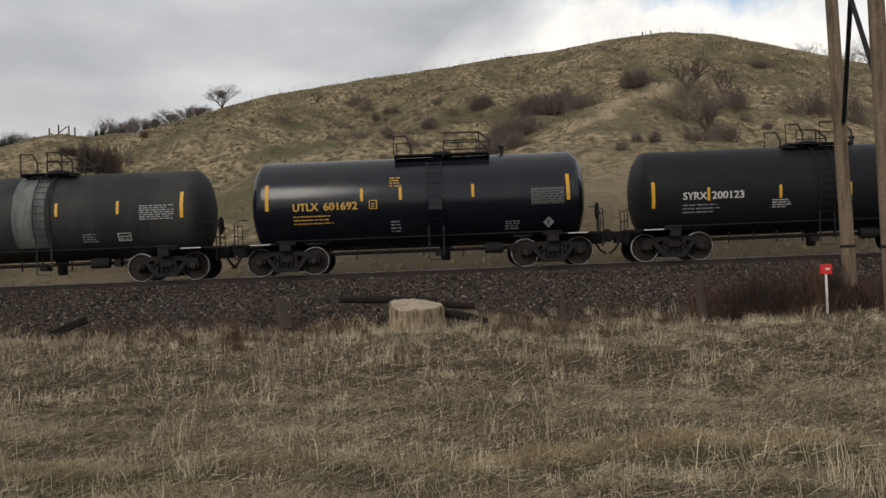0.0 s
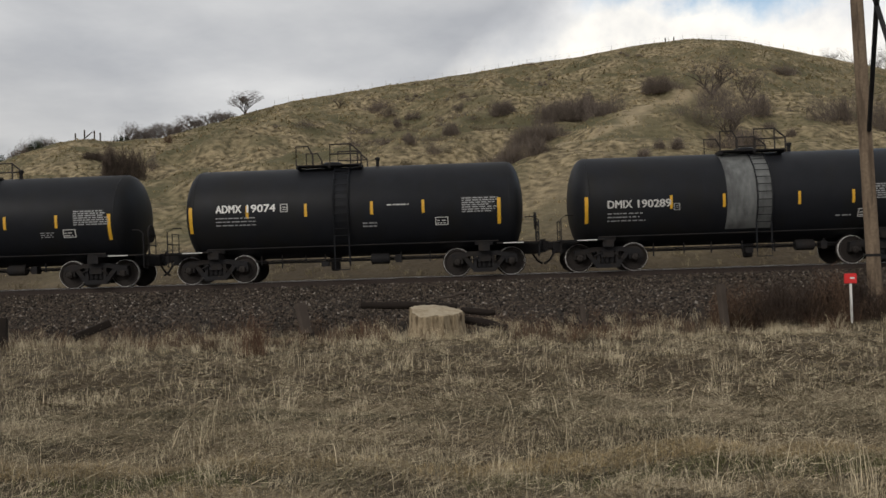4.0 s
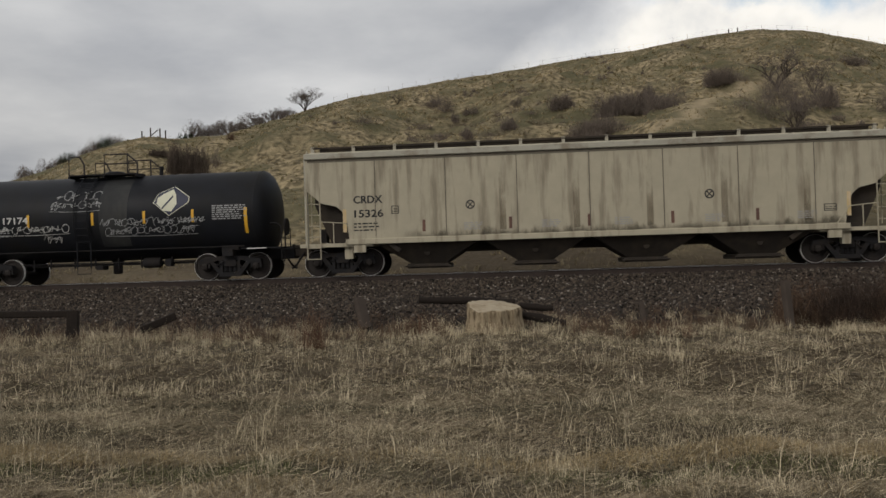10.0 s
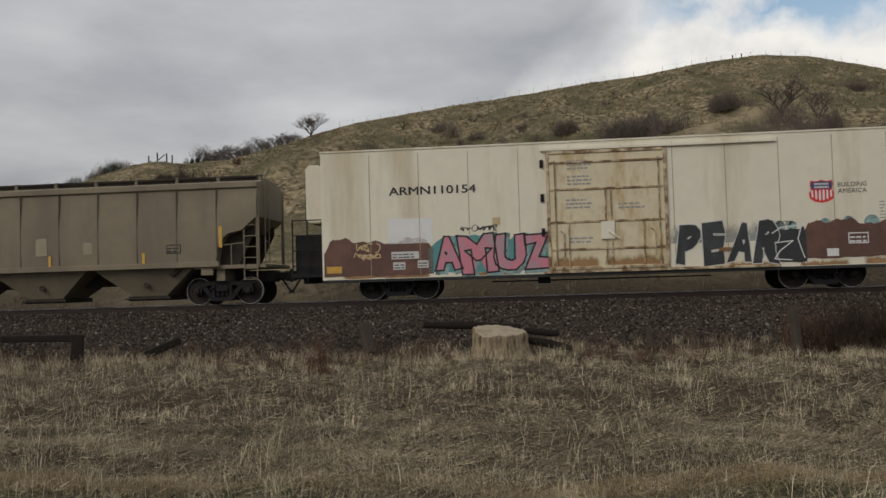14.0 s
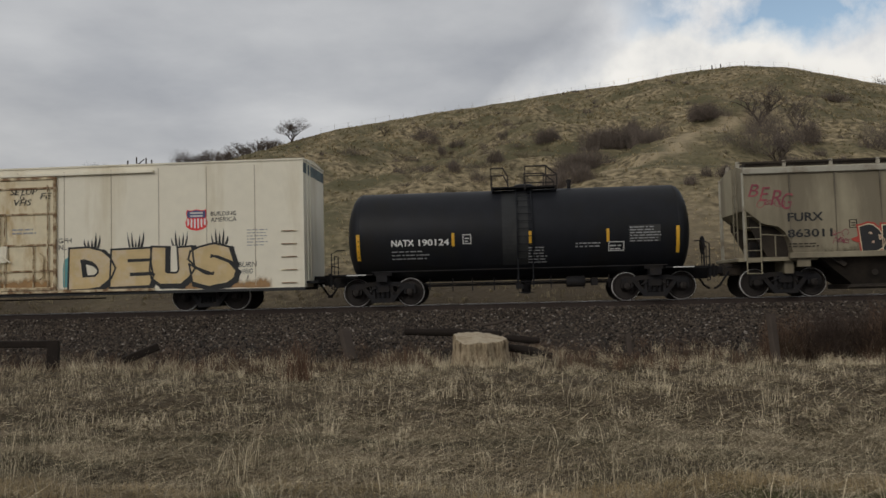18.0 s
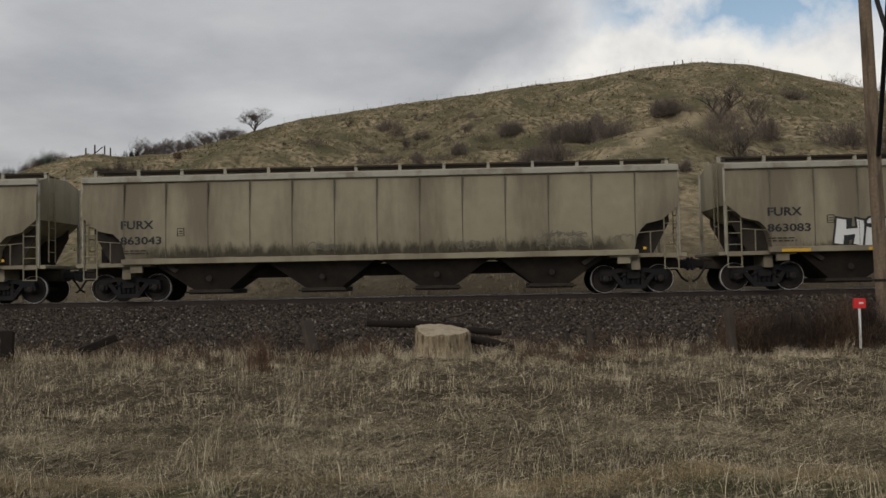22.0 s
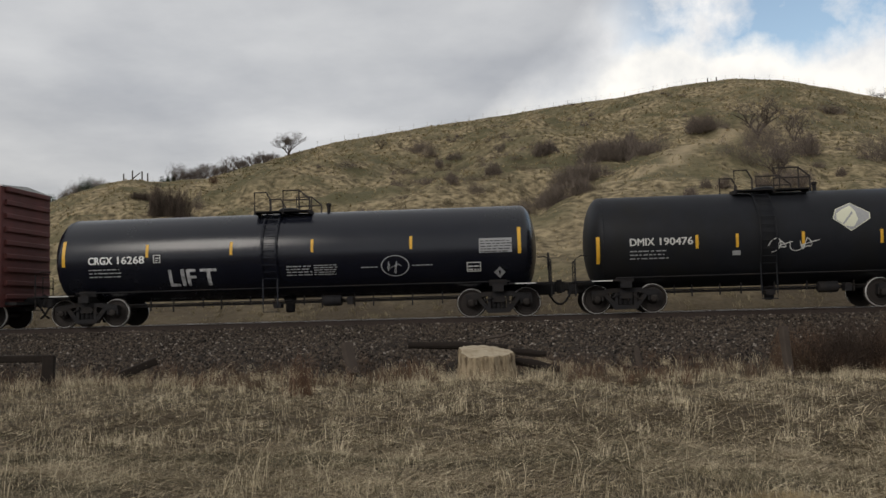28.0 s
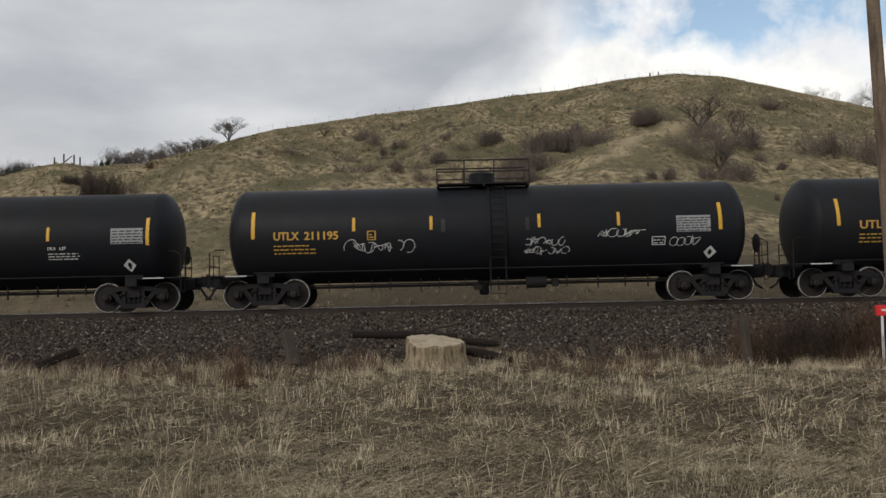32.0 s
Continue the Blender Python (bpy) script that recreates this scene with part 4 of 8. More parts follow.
def ragged(car, side, x0, x1, z0, z1, mat, seed, name="graffiti", label="", teeth=14, proud=0.006):
    """A sprayed patch with an uneven, cloudy outline."""
    rng = random.Random(seed)
    s = Shape()
    teeth *= 4
    xs = [x0 + (x1 - x0) * k / teeth for k in range(teeth + 1)]
    ph = [rng.uniform(0, 6.3) for _ in range(6)]
    soft = lambda x, o: 0.5 + 0.22 * math.sin(x * 2.3 + ph[o]) + 0.16 * math.sin(x * 5.7 + ph[o + 1]) + 0.12 * math.sin(x * 13.0 + ph[o + 2])
    ends = [min(1.0, 5 * min(k, teeth - k) / teeth + 0.7) for k in range(teeth + 1)]
    lo = [z0 + 0.05 * soft(x, 0) * (z1 - z0) for x in xs]
    hi = [z0 + (z1 - z0) * e * (1 - 0.22 * soft(x, 3) - rng.uniform(0, 0.03)) for x, e in zip(xs, ends)]
    for k in range(teeth):
        for j in range(3):
            q = lambda n, t: lo[n] + (hi[n] - lo[n]) * t
            s.add([side(xs[k], q(k, j / 3), proud), side(xs[k + 1], q(k + 1, j / 3), proud), side(xs[k + 1], q(k + 1, (j + 1) / 3), proud), side(xs[k], q(k, (j + 1) / 3), proud)], [(0, 1, 2, 3)])
    return part(name, s, mat, car, label)


def lobes(car, side, x0, x1, z, r, mat, seed, count, label, foot=None, proud=0.004):
    """A sprayed cloud of overlapping round puffs, filled down to its foot."""
    rng = random.Random(seed)
    s = Shape()
    step = (x1 - x0) / count
    for k in range(count):
        cx, cz, rr = x0 + (k + 0.5) * step + rng.uniform(-0.2, 0.2) * step, z + rng.uniform(-0.3, 0.35) * r, r * rng.uniform(0.75, 1.2)
        ring = [side(cx + rr * math.cos(a), cz + rr * math.sin(a), proud + 0.0003 * k) for a in np.linspace(0, 2 * math.pi, 15)[:-1]]
        s.add(ring, [tuple(range(14))])
        if foot is not None:
            s.add([side(cx - step * 0.62, foot, proud - 0.0002 * (k % 3)), side(cx + step * 0.62, foot, proud - 0.0002 * (k % 3)), side(cx + step * 0.62, cz, proud - 0.0002 * (k % 3)), side(cx - step * 0.62, cz, proud - 0.0002 * (k % 3))], [(0, 1, 2, 3)])
    return part("graffiti", s, mat, car, label)


def flare(car, side, x, z, mat, seed):
    """Black spray that licks upwards in thin tongues."""
    rng = random.Random(seed)
    s = Shape()
    for k in range(5):
        a, h, w = x + (k - 2) * 0.10, rng.uniform(0.25, 0.6), rng.uniform(0.03, 0.05)
        s.add([side(a - w, z, 0.009), side(a + w, z, 0.009), side(a + w * 0.7 + (k - 2) * 0.03, z + h * 0.5, 0.009), side(a + (k - 2) * 0.04, z + h, 0.009), side(a - w * 0.7 + (k - 2) * 0.03, z + h * 0.5, 0.009)], [(0, 1, 2, 3, 4)])
    part("graffiti", s, mat, car, "black sprayed flare")


def wheelset_shape():
    s = Shape()
    for side in (-1, 1):
        y = side * GAUGE
        s.slot = 0
        s.lathe([(y - 0.05 * side, 0.10), (y - 0.06 * side, 0.40), (y - 0.085 * side, 0.482), (y - 0.055 * side, 0.482), (y - 0.045 * side, WHEEL_R - 0.004), (y + 0.05 * side, WHEEL_R - 0.006), (y + 0.055 * side, 0.385), (y + 0.02 * side, 0.36), (y + 0.03 * side, 0.18), (y + 0.09 * side, 0.15), (y + 0.10 * side, 0.09)], axis="y", sides=28)
        s.slot = 1
        s.lathe([(y - 0.02 * side, WHEEL_R), (y + 0.055 * side, WHEEL_R - 0.003), (y + 0.062 * side, WHEEL_R - 0.009), (y + 0.062 * side, 0.4445), (y + 0.05 * side, 0.443)], axis="y", sides=28, caps=False)
    s.slot = 0
    s.lathe([(-1.02, 0.075), (1.02, 0.075)], axis="y", sides=12)
    for side in (-1, 1):
        s.lathe([(side * 1.0, 0.11), (side * 1.10, 0.11), (side * 1.12, 0.07)], axis="y", sides=12)
        for k in range(3):
            a = 2.1 * k
            s.box(0.055 * math.cos(a) - 0.02, 0.055 * math.cos(a) + 0.02, side * 1.125 - 0.012, side * 1.125 + 0.012, 0.055 * math.sin(a) - 0.02, 0.055 * math.sin(a) + 0.02)
    return s


def sideframe_shape():
    """A cast frame: top bar, sloping arms, spring window, bearing jaws."""
    s = Shape()
    top = [(-1.06, 0.60), (-1.06, 0.70), (-0.80, 0.74), (-0.42, 0.80), (0.42, 0.80), (0.80, 0.74), (1.06, 0.70), (1.06, 0.60), (0.72, 0.58), (0.42, 0.66), (-0.42, 0.66), (-0.72, 0.58)]
    s.prism(top, -0.11, 0.11)
    s.prism([(-0.72, 0.60), (-0.56, 0.62), (-0.30, 0.30), (-0.30, 0.19), (-0.40, 0.19)], -0.09, 0.09)
    s.prism([(0.72, 0.60), (0.40, 0.19), (0.30, 0.19), (0.30, 0.30), (0.56, 0.62)], -0.09, 0.09)
    s.prism([(-0.40, 0.17), (-0.36, 0.26), (0.36, 0.26), (0.40, 0.17), (0.34, 0.12), (-0.34, 0.12)], -0.12, 0.12)
    for x in (-1, 1):
        s.box(x * 0.30 - 0.05, x * 0.30 + 0.05, -0.10, 0.10, 0.24, 0.68)
        s.box(x * 0.889 - 0.15, x * 0.889 + 0.15, -0.10, 0.10, 0.54, 0.62)
        s.box(x * 0.889 - 0.19, x * 0.889 - 0.13, -0.09, 0.09, 0.40, 0.60)
        s.box(x * 0.889 + 0.13, x * 0.889 + 0.19, -0.09, 0.09, 0.40, 0.60)
    return s


def spring_shape():
    coils = [(0.27 + 0.047 * k / 2, 0.085 if k % 2 else 0.066) for k in range(15)]
    return Shape().lathe(coils, axis="z", sides=10)


def truck(car, x, wheels):
    t = part("truck", lambda: Shape().box(-0.22, 0.22, -1.10, 1.10, 0.46, 0.66, 0.04).box(-0.30, 0.30, -0.30, 0.30, 0.66, 0.80, 0.03), M["gear"], car, "cast steel four-wheel truck", key="bolster")
    t.location = (x, 0, 0)
    for side in (-0.98, 0.98):
        f = part("sideframe", sideframe_shape, M["gear"], t, key="sideframe")
        f.location = (0, side, 0)
        for k in (-0.16, 0.0, 0.16):
            g = part("spring", spring_shape, M["gear"], t, key="spring")
            g.location = (k, side, 0)
    brake = part("brake_beam", lambda: Shape().box(-0.45, -0.40, -0.8, 0.8, 0.36, 0.44).box(0.40, 0.45, -0.8, 0.8, 0.36, 0.44).tube([(-0.45, -1.12, 0.50), (-0.18, -1.14, 0.62)], 0.025).tube([(0.45, -1.12, 0.42), (0.2, -1.14, 0.60)], 0.025), M["gear"], t, key="brake_beam")
    for dx in (-0.889, 0.889):
        w = part("wheelset", wheelset_shape, [M["wheel"], M["rim"]], t, "rusty wheels with bright steel rims on an axle", smooth=True, key="wheelset")
        w.location = (dx, 0, WHEEL_R)
        wheels.append(w)


def coupler_shape():
    s = Shape()
    s.box(0.10, 1.0, -0.14, 0.14, 0.78, 1.06, 0.04)
    s.box(-0.04, 0.16, -0.16, 0.16, 0.74, 1.08, 0.05)
    s.tube([(0.02, -0.16, 0.70), (0.02, -0.10, 1.14)], 0.05, 8)
    # air hose, hanging in a loop
    s.tube([(0.45, -0.32, 0.86), (0.30, -0.36, 0.66), (0.16, -0.36, 0.44), (0.02, -0.33, 0.34), (-0.02, -0.30, 0.34)], 0.035, 8)
    s.tube([(0.62, -0.30, 1.0), (0.30, -0.62, 1.0), (0.26, -1.25, 1.0)], 0.018, 6)
    return s


def couplers(car, reach):
    a = part("coupler", coupler_shape, M["gear"], car, "knuckle coupler with hanging air hose", key="coupler")
    b = part("coupler", coupler_shape, M["gear"], car, "knuckle coupler with hanging air hose", key="coupler")
    a.location = (reach[0] + 0.02, 0, 0)
    b.matrix_local = pose(reach[1] - 0.02, 0, 0, 0, 0, 180)


def rail_car(name, label, left, reach, trucks, group):
    car = thing(name, label, "rail car", group)
    wheels = []
    for x in trucks:
        truck(car, x, wheels)
    couplers(car, reach)
    CARS.append((car, left, wheels))
    return car


def tank_car(label, left, reach, trucks, shell, paint, r=1.45, zc=2.22, stripes=(), stripe_z=(2.02, 2.21), deck=(5.5, 7.4), marks="", marks_x=(2.1, 4.0), marks_z=(1.98, 2.22), marks_mat="dull_white", ladder=None, band=None, panel=None, rail_style=0, dome_depth=0.52):
    car = rail_car("tank_car", label, left, reach, trucks, "freight cars of the train")
    side = Side(round_r=r, round_z=zc)
    (x0, x1), length = shell, reach[1]
    d = dome_depth
    head = [(d * (1 - math.cos(a)), r * math.sin(a)) for a in (0.12, 0.35, 0.6, 0.85, 1.1, 1.32, math.pi / 2)]
    prof = [(x0 + u, rr) for u, rr in head] + [(x1 - u, rr) for u, rr in reversed(head)]
    body = part("tank", Shape().lathe(prof, (0, 0, zc), "x", 56), M[paint], car, smooth=True)
    # weld rings stand a little proud
    for x in (x0 + d, x1 - d):
        part("head_seam", Shape().lathe([(x - 0.02, r), (x - 0.01, r + 0.006), (x + 0.01, r + 0.006), (x + 0.02, r)], (0, 0, zc), "x", 56), M[paint], body, smooth=True)
    # stub sills, saddles and the walkway angle along the shell
    for s0, xa in ((1, x0), (-1, x1)):
        c = trucks[0] if s0 > 0 else trucks[1]
        sh = Shape().box(min(xa - s0 * 0.55, c + s0 * 0.9), max(xa - s0 * 0.55, c + s0 * 0.9), -0.36, 0.36, 0.66, 1.04, 0.03)
        sh.box(c - 0.18, c + 0.18, -1.30, 1.30, 0.80, 1.02, 0.02)
        sh.prism([(c - 0.30, 1.0), (c + 0.30, 1.0), (c + 0.22, 1.55), (c - 0.22, 1.55)], -1.0, -0.88)
        part("bolster_saddle", sh, M["gear"], car)
        deck_plate = Shape().box(xa - 0.45, xa + 0.95, -1.42, -0.5, 1.02, 1.06) if s0 > 0 else Shape().box(xa - 0.95, xa + 0.45, -1.42, -0.5, 1.02, 1.06)
        plate = part("end_platform", deck_plate, M["gear"], car)
        part("platform_edge", Shape().box(xa + (0.1 if s0 > 0 else -0.75), xa + (0.75 if s0 > 0 else -0.1), -1.428, -1.42, 1.015, 1.05), M["dull_white"], plate, "chalk-white platform edge")
        hand = Shape()
        e = xa - s0 * 0.40
        hand.tube([(e, -1.36, 0.62), (e, -1.36, 1.75), (e + s0 * 0.18, -1.30, 1.86), (e + s0 * 0.42, -1.18, 1.86)], 0.02)
        hand.tube([(e, -1.36, 1.35), (e, -0.2, 1.35)], 0.018)
        hand.tube([(e, -0.9, 1.04), (e, -0.9, 1.70), (e, -0.25, 1.70), (e, -0.25, 1.04)], 0.018)
        hand.tube([(e, -1.36, 0.62), (e, -1.0, 0.58), (e, -1.0, 1.02)], 0.018)
        part("end_handrail", hand, M["gear"], car)
    part("brake_wheel", Shape().tube([(x1 + 0.36, -0.75, 1.6 + 0.0), (x1 + 0.36, -0.75, 1.05)], 0.03).lathe([(x1 + 0.33, 0.28), (x1 + 0.36, 0.30), (x1 + 0.39, 0.28)], (0, -0.55, 1.75), "x", 20), M["gear"], car, smooth=True)
    rail = Shape().tube([(x0 + 0.9, -1.22, 1.12), (x1 - 0.9, -1.22, 1.12)], 0.022)
    for k in range(6):
        x = x0 + 1.2 + (x1 - x0 - 2.4) * k / 5
        rail.tube([(x, -1.22, 1.12), (x, -1.05, 1.12)], 0.02)
    part("side_handrail", rail, M["gear"], car)
    pipe = Shape().tube([(2.9, -0.75, 0.70), (length - 2.9, -0.75, 0.70)], 0.022).tube([(2.9, -0.45, 0.62), (length - 2.9, -0.45, 0.62)], 0.018)
    pipe.box(2.9, length - 2.9, -0.10, 0.10, 0.60, 0.68)
    rng = random.Random(int(left * 10))
    k = 3.2
    while k < length - 3.2:
        pipe.box(k, k + 0.035, -0.78, -0.72, 0.42 + rng.random() * 0.16, 0.86)
        k += rng.uniform(0.55, 1.1)
    part("brake_piping", pipe, M["gear"], car)
    mid = (deck[0] + deck[1]) / 2
    gear = Shape().box(mid - 0.35, mid - 0.10, -0.9, -0.5, 0.46, 0.62, 0.03)
    part("brake_valve", gear, M["gear"], car)
    part("air_reservoir", Shape().lathe([(mid + 1.3, 0.16), (mid + 1.35, 0.18), (mid + 1.85, 0.18), (mid + 1.9, 0.16)], (0, -0.72, 0.66), "x", 14), M["gear"], car, smooth=True)
    part("slack_adjuster", Shape().box(mid + 2.1, mid + 2.3, -0.85, -0.55, 0.52, 0.78, 0.02), M["gear"], car)
    part("bottom_outlet", Shape().lathe([(0.30, 0.10), (0.34, 0.16), (0.62, 0.16), (0.82, 0.24)], (mid, 0, 0), "z", 16), M["gear"], car, smooth=True)
    if band:
        bx0, bx1, bmat = band
        ring = Shape()
        a0, a1 = -0.75, 1.35
        n = 22
        for i in range(n):
            p, q = a0 + (a1 - a0) * i / n, a0 + (a1 - a0) * (i + 1) / n
            g = lambda x, a: (x, -math.cos(a) * (r + 0.005), zc + math.sin(a) * (r + 0.005))
            ring.add([g(bx0, p), g(bx1, p), g(bx1, q), g(bx0, q)], [(0, 1, 2, 3)])
        part("stained_band", ring, M[bmat], car, "grey dried spill running down the shell", smooth=True)
    # ladder up the shell to the deck
    lx = mid + 0.1 if ladder is None else ladder
    lad = Shape()
    arc = [(-math.cos(a) * (r + 0.10), zc + math.sin(a) * (r + 0.10)) for a in (-0.55, -0.3, 0.0, 0.3, 0.6, 0.9, 1.15)]
    for x in (lx - 0.24, lx + 0.24):
        lad.tube([(x, arc[0][0], 0.55)] + [(x, y, z) for y, z in arc], 0.025)
    for k in range(12):
        a = -0.55 + 1.7 * k / 11
        lad.tube([(lx - 0.24, -math.cos(a) * (r + 0.10), zc + math.sin(a) * (r + 0.10)), (lx + 0.24, -math.cos(a) * (r + 0.10), zc + math.sin(a) * (r + 0.10))], 0.014, 5)
    lad.tube([(lx - 0.24, arc[0][0], 0.56), (lx - 0.24, arc[0][0], 0.34), (lx + 0.24, arc[0][0], 0.34), (lx + 0.24, arc[0][0], 0.56)], 0.016)
    part("ladder", lad, M[paint], car)
    # deck on top, its handrails, and the valve bonnet
    top = zc + r
    for y in (-0.85, -0.62, -0.39, 0.39, 0.62, 0.85):
        part("deck_plank", Shape().box(deck[0], deck[1], y - 0.10, y + 0.10, top - 0.02, top + 0.02), M["gear"], car)
    for x in (deck[0], deck[1] - 0.06, mid):
        part("deck_beam", Shape().box(x, x + 0.06, -1.0, 1.0, top - 0.10, top - 0.024), M["gear"], car)
    t, w = top + 0.02, deck[1] - deck[0]
    for y in (-0.92, 0.92):
        if rail_style == 0:
            part("deck_handrail", Shape().tube([(deck[0], y, t), (deck[0], y, t + 0.62), (deck[0] + 0.40, y, t + 0.62), (deck[0] + 0.55, y, t + 0.34), (deck[0] + 0.55, y, t)], 0.030), M["handrail"], car)
            far = Shape().tube([(deck[1], y, t), (deck[1], y, t + 0.36), (deck[1] - 0.35, y, t + 0.66), (deck[0] + w * 0.52, y, t + 0.66), (deck[0] + w * 0.52, y, t)], 0.030)
            far.tube([(deck[0] + w * 0.52, y, t + 0.34), (deck[1], y, t + 0.34)], 0.025)
            far.tube([(deck[1] - 0.35, y, t), (deck[1] - 0.35, y, t + 0.66)], 0.025)
            part("deck_handrail", far, M["handrail"], car)
        else:
            hr = Shape().tube([(deck[0], y, t), (deck[0], y, t + 0.72), (deck[1], y, t + 0.72), (deck[1], y, t)], 0.030)
            hr.tube([(deck[0], y, t + 0.36), (deck[1], y, t + 0.36)], 0.025)
            for q in (0.30, 0.62):
                hr.tube([(deck[0] + w * q, y, t), (deck[0] + w * q, y, t + 0.72)], 0.025)
            part("deck_handrail", hr, M["handrail"], car)
    if rail_style == 1:
        part("valve_bonnet", Shape().lathe([(top - 0.05, 0.42), (top + 0.40, 0.42), (top + 0.44, 0.36), (top + 0.46, 0.1)], (mid, 0, 0), "z", 20), M["black"], car, smooth=True)
    else:
        part("valve_bonnet", Shape().lathe([(top - 0.05, 0.34), (top + 0.14, 0.34), (top + 0.18, 0.28), (top + 0.20, 0.1)], (mid, 0, 0), "z", 20), M["black"], car, smooth=True)
        part("safety_valve", Shape().lathe([(top - 0.05, 0.06), (top + 0.20, 0.06), (top + 0.22, 0.09), (top + 0.30, 0.09), (top + 0.32, 0.04)], (deck[1] + 0.45, 0, 0), "z", 12), M["gear"], car, smooth=True)
    # reflective stripes: long ones at the ends
    for k, x in enumerate(stripes):
        long = k in (0, len(stripes) - 1)
        patch(car, side, "reflective_stripe", x - (0.055 if long else 0.045), x + (0.055 if long else 0.045), stripe_z[0 if long else 1], stripe_z[0 if long else 1] + (0.84 if long else 0.42), M["yellow"], cuts=6 if long else 4)
    if marks:
        words(car, side, marks, *marks_x, *marks_z, M[marks_mat])
        seed = int(left)
        lines(car, side, marks_x[0], marks_x[0] + 1.3, marks_z[0] - 0.42, marks_z[0] - 0.08, 3, M["amber" if marks_mat == "amber" else "grey_white"], seed, size=0.32)
    if panel is not None:
        patch(car, side, "data_panel", panel, panel + 1.02, zc - 0.24, zc + 0.28, M["ink"], proud=0.005)
        lines(car, side, panel + 0.02, panel + 1.2, zc - 0.22, zc + 0.28, 7, M["grey_white"], int(left) + 1, size=0.5)
    return car, side


def hopper_car(label, left, reach, paint, trucks, span=(1.0, 20.2), bays=4, z_sill=1.30, z_top=3.85, bulge=0.05, ribs=13, cut=2.72, pale_posts="eave", bay_paint=None, end_style=0):
    car = rail_car("hopper_car", label, left, reach, trucks, "freight cars of the train")
    length = reach[1]
    half = 1.50
    x0, x1 = span
    side = Side(-half - bulge)
    bite = [0, 0.3, 0.5, 0.62, 1.0, 1.2, 1.34, 1.42]
    xs = [x0 + b for b in bite] + list(np.linspace(x0 + 3, x1 - 3, 8)) + [x1 - b for b in reversed(bite)]
    def low(x):
        d = min(x - x0, x1 - x)
        return float(np.interp(d, bite, [cut, cut - 0.24, cut - 0.42, cut - 0.46, cut - 0.54, cut - 0.72, cut - 0.98, z_sill]))

    n = 8
    v, f = [], []
    for x in xs:
        ring = []
        for k in range(n + 1):
            t = k / n
            ring.append((x, -half - bulge * math.sin(math.pi * min(1, t * 1.15 + 0.1)) ** 0.5 if bulge else -half, low(x) + (z_top - low(x)) * t))
        roof = [(x, -half + 0.12, z_top + 0.10), (x, -0.75, z_top + 0.26), (x, 0, z_top + 0.30)]
        full = ring + roof + [(p[0], -p[1], p[2]) for p in reversed(ring + roof[:2])]
        v += full
    m = len(v) // len(xs)
    for i in range(len(xs) - 1):
        for k in range(m):
            f.append((i * m + k, i * m + (k + 1) % m, (i + 1) * m + (k + 1) % m, (i + 1) * m + k))
    f += [tuple(range(m)), tuple((len(xs) - 1) * m + k for k in range(m))]
    part("hopper_body", Shape().add(v, f), M[paint], car, smooth=True)
    # eave rail, roof walkway with its posts
    for y in (-1, 1):
        part("eave_rail", Shape().box(x0 - 0.02, x1 + 0.02, min(y * (half - 0.02), y * (half + 0.085)), max(y * (half - 0.02), y * (half + 0.085)), z_top - 0.07, z_top + 0.12, 0.02), M[pale_posts], car)
    walk_way = part("roof_walkway", Shape().box(x0 + 0.3, x1 - 0.3, -0.62, 0.62, z_top + 0.28, z_top + 0.42, 0.02), M["near_black"], car, "dark roof walkway and hatch covers")
    count = 14
    for k in range(count):
        x = x0 + 0.06 + (x1 - x0 - 0.2) * k / (count - 1)
        part("walkway_post", lambda: Shape().box(-0.05, 0.05, -1.40, 1.40, 0.10, 0.17).box(-0.05, 0.05, -0.70, -0.60, 0.10, 0.46).box(-0.05, 0.05, 0.60, 0.70, 0.10, 0.46), M[pale_posts], walk_way, key=pale_posts + "post").location = (x, 0, z_top)
    part("hatch_rail", Shape().box(x0 + 0.05, x1 - 0.05, -0.70, -0.66, z_top + 0.38, z_top + 0.44), M["near_black"], walk_way)
    # seams of the side sheets
    if ribs:
        for k in range(1, ribs):
            x = x0 + (x1 - x0) * k / ribs
            zb = low(x) + 0.05
            seam = Shape()
            for j in range(6):
                a, b = zb + (z_top - 0.08 - zb) * j / 6, zb + (z_top - 0.08 - zb) * (j + 1) / 6
                seam.add([side(x - 0.014, a, 0.004), side(x + 0.014, a, 0.004), side(x + 0.014, b, 0.004), side(x - 0.014, b, 0.004)], [(0, 1, 2, 3)])
            seam.box(x - 0.010, x + 0.010, -half - bulge - 0.012, -half - bulge + 0.05, zb, z_top - 0.1)
            part("side_seam", seam, M["seam"], car)
    # side sill
    for y in (-1, 1):
        ya, yb = sorted((y * (half - 0.06), y * (half + bulge + 0.045)))
        part("side_sill", Shape().box(x0 + 1.3, x1 - 1.3, ya, yb, z_sill - 0.16, z_sill + 0.02, 0.015), M[paint], car)
    part("centre_sill", Shape().box(0.5, length - 0.5, -0.32, 0.32, 0.72, 1.12, 0.03), M["near_black"], car)
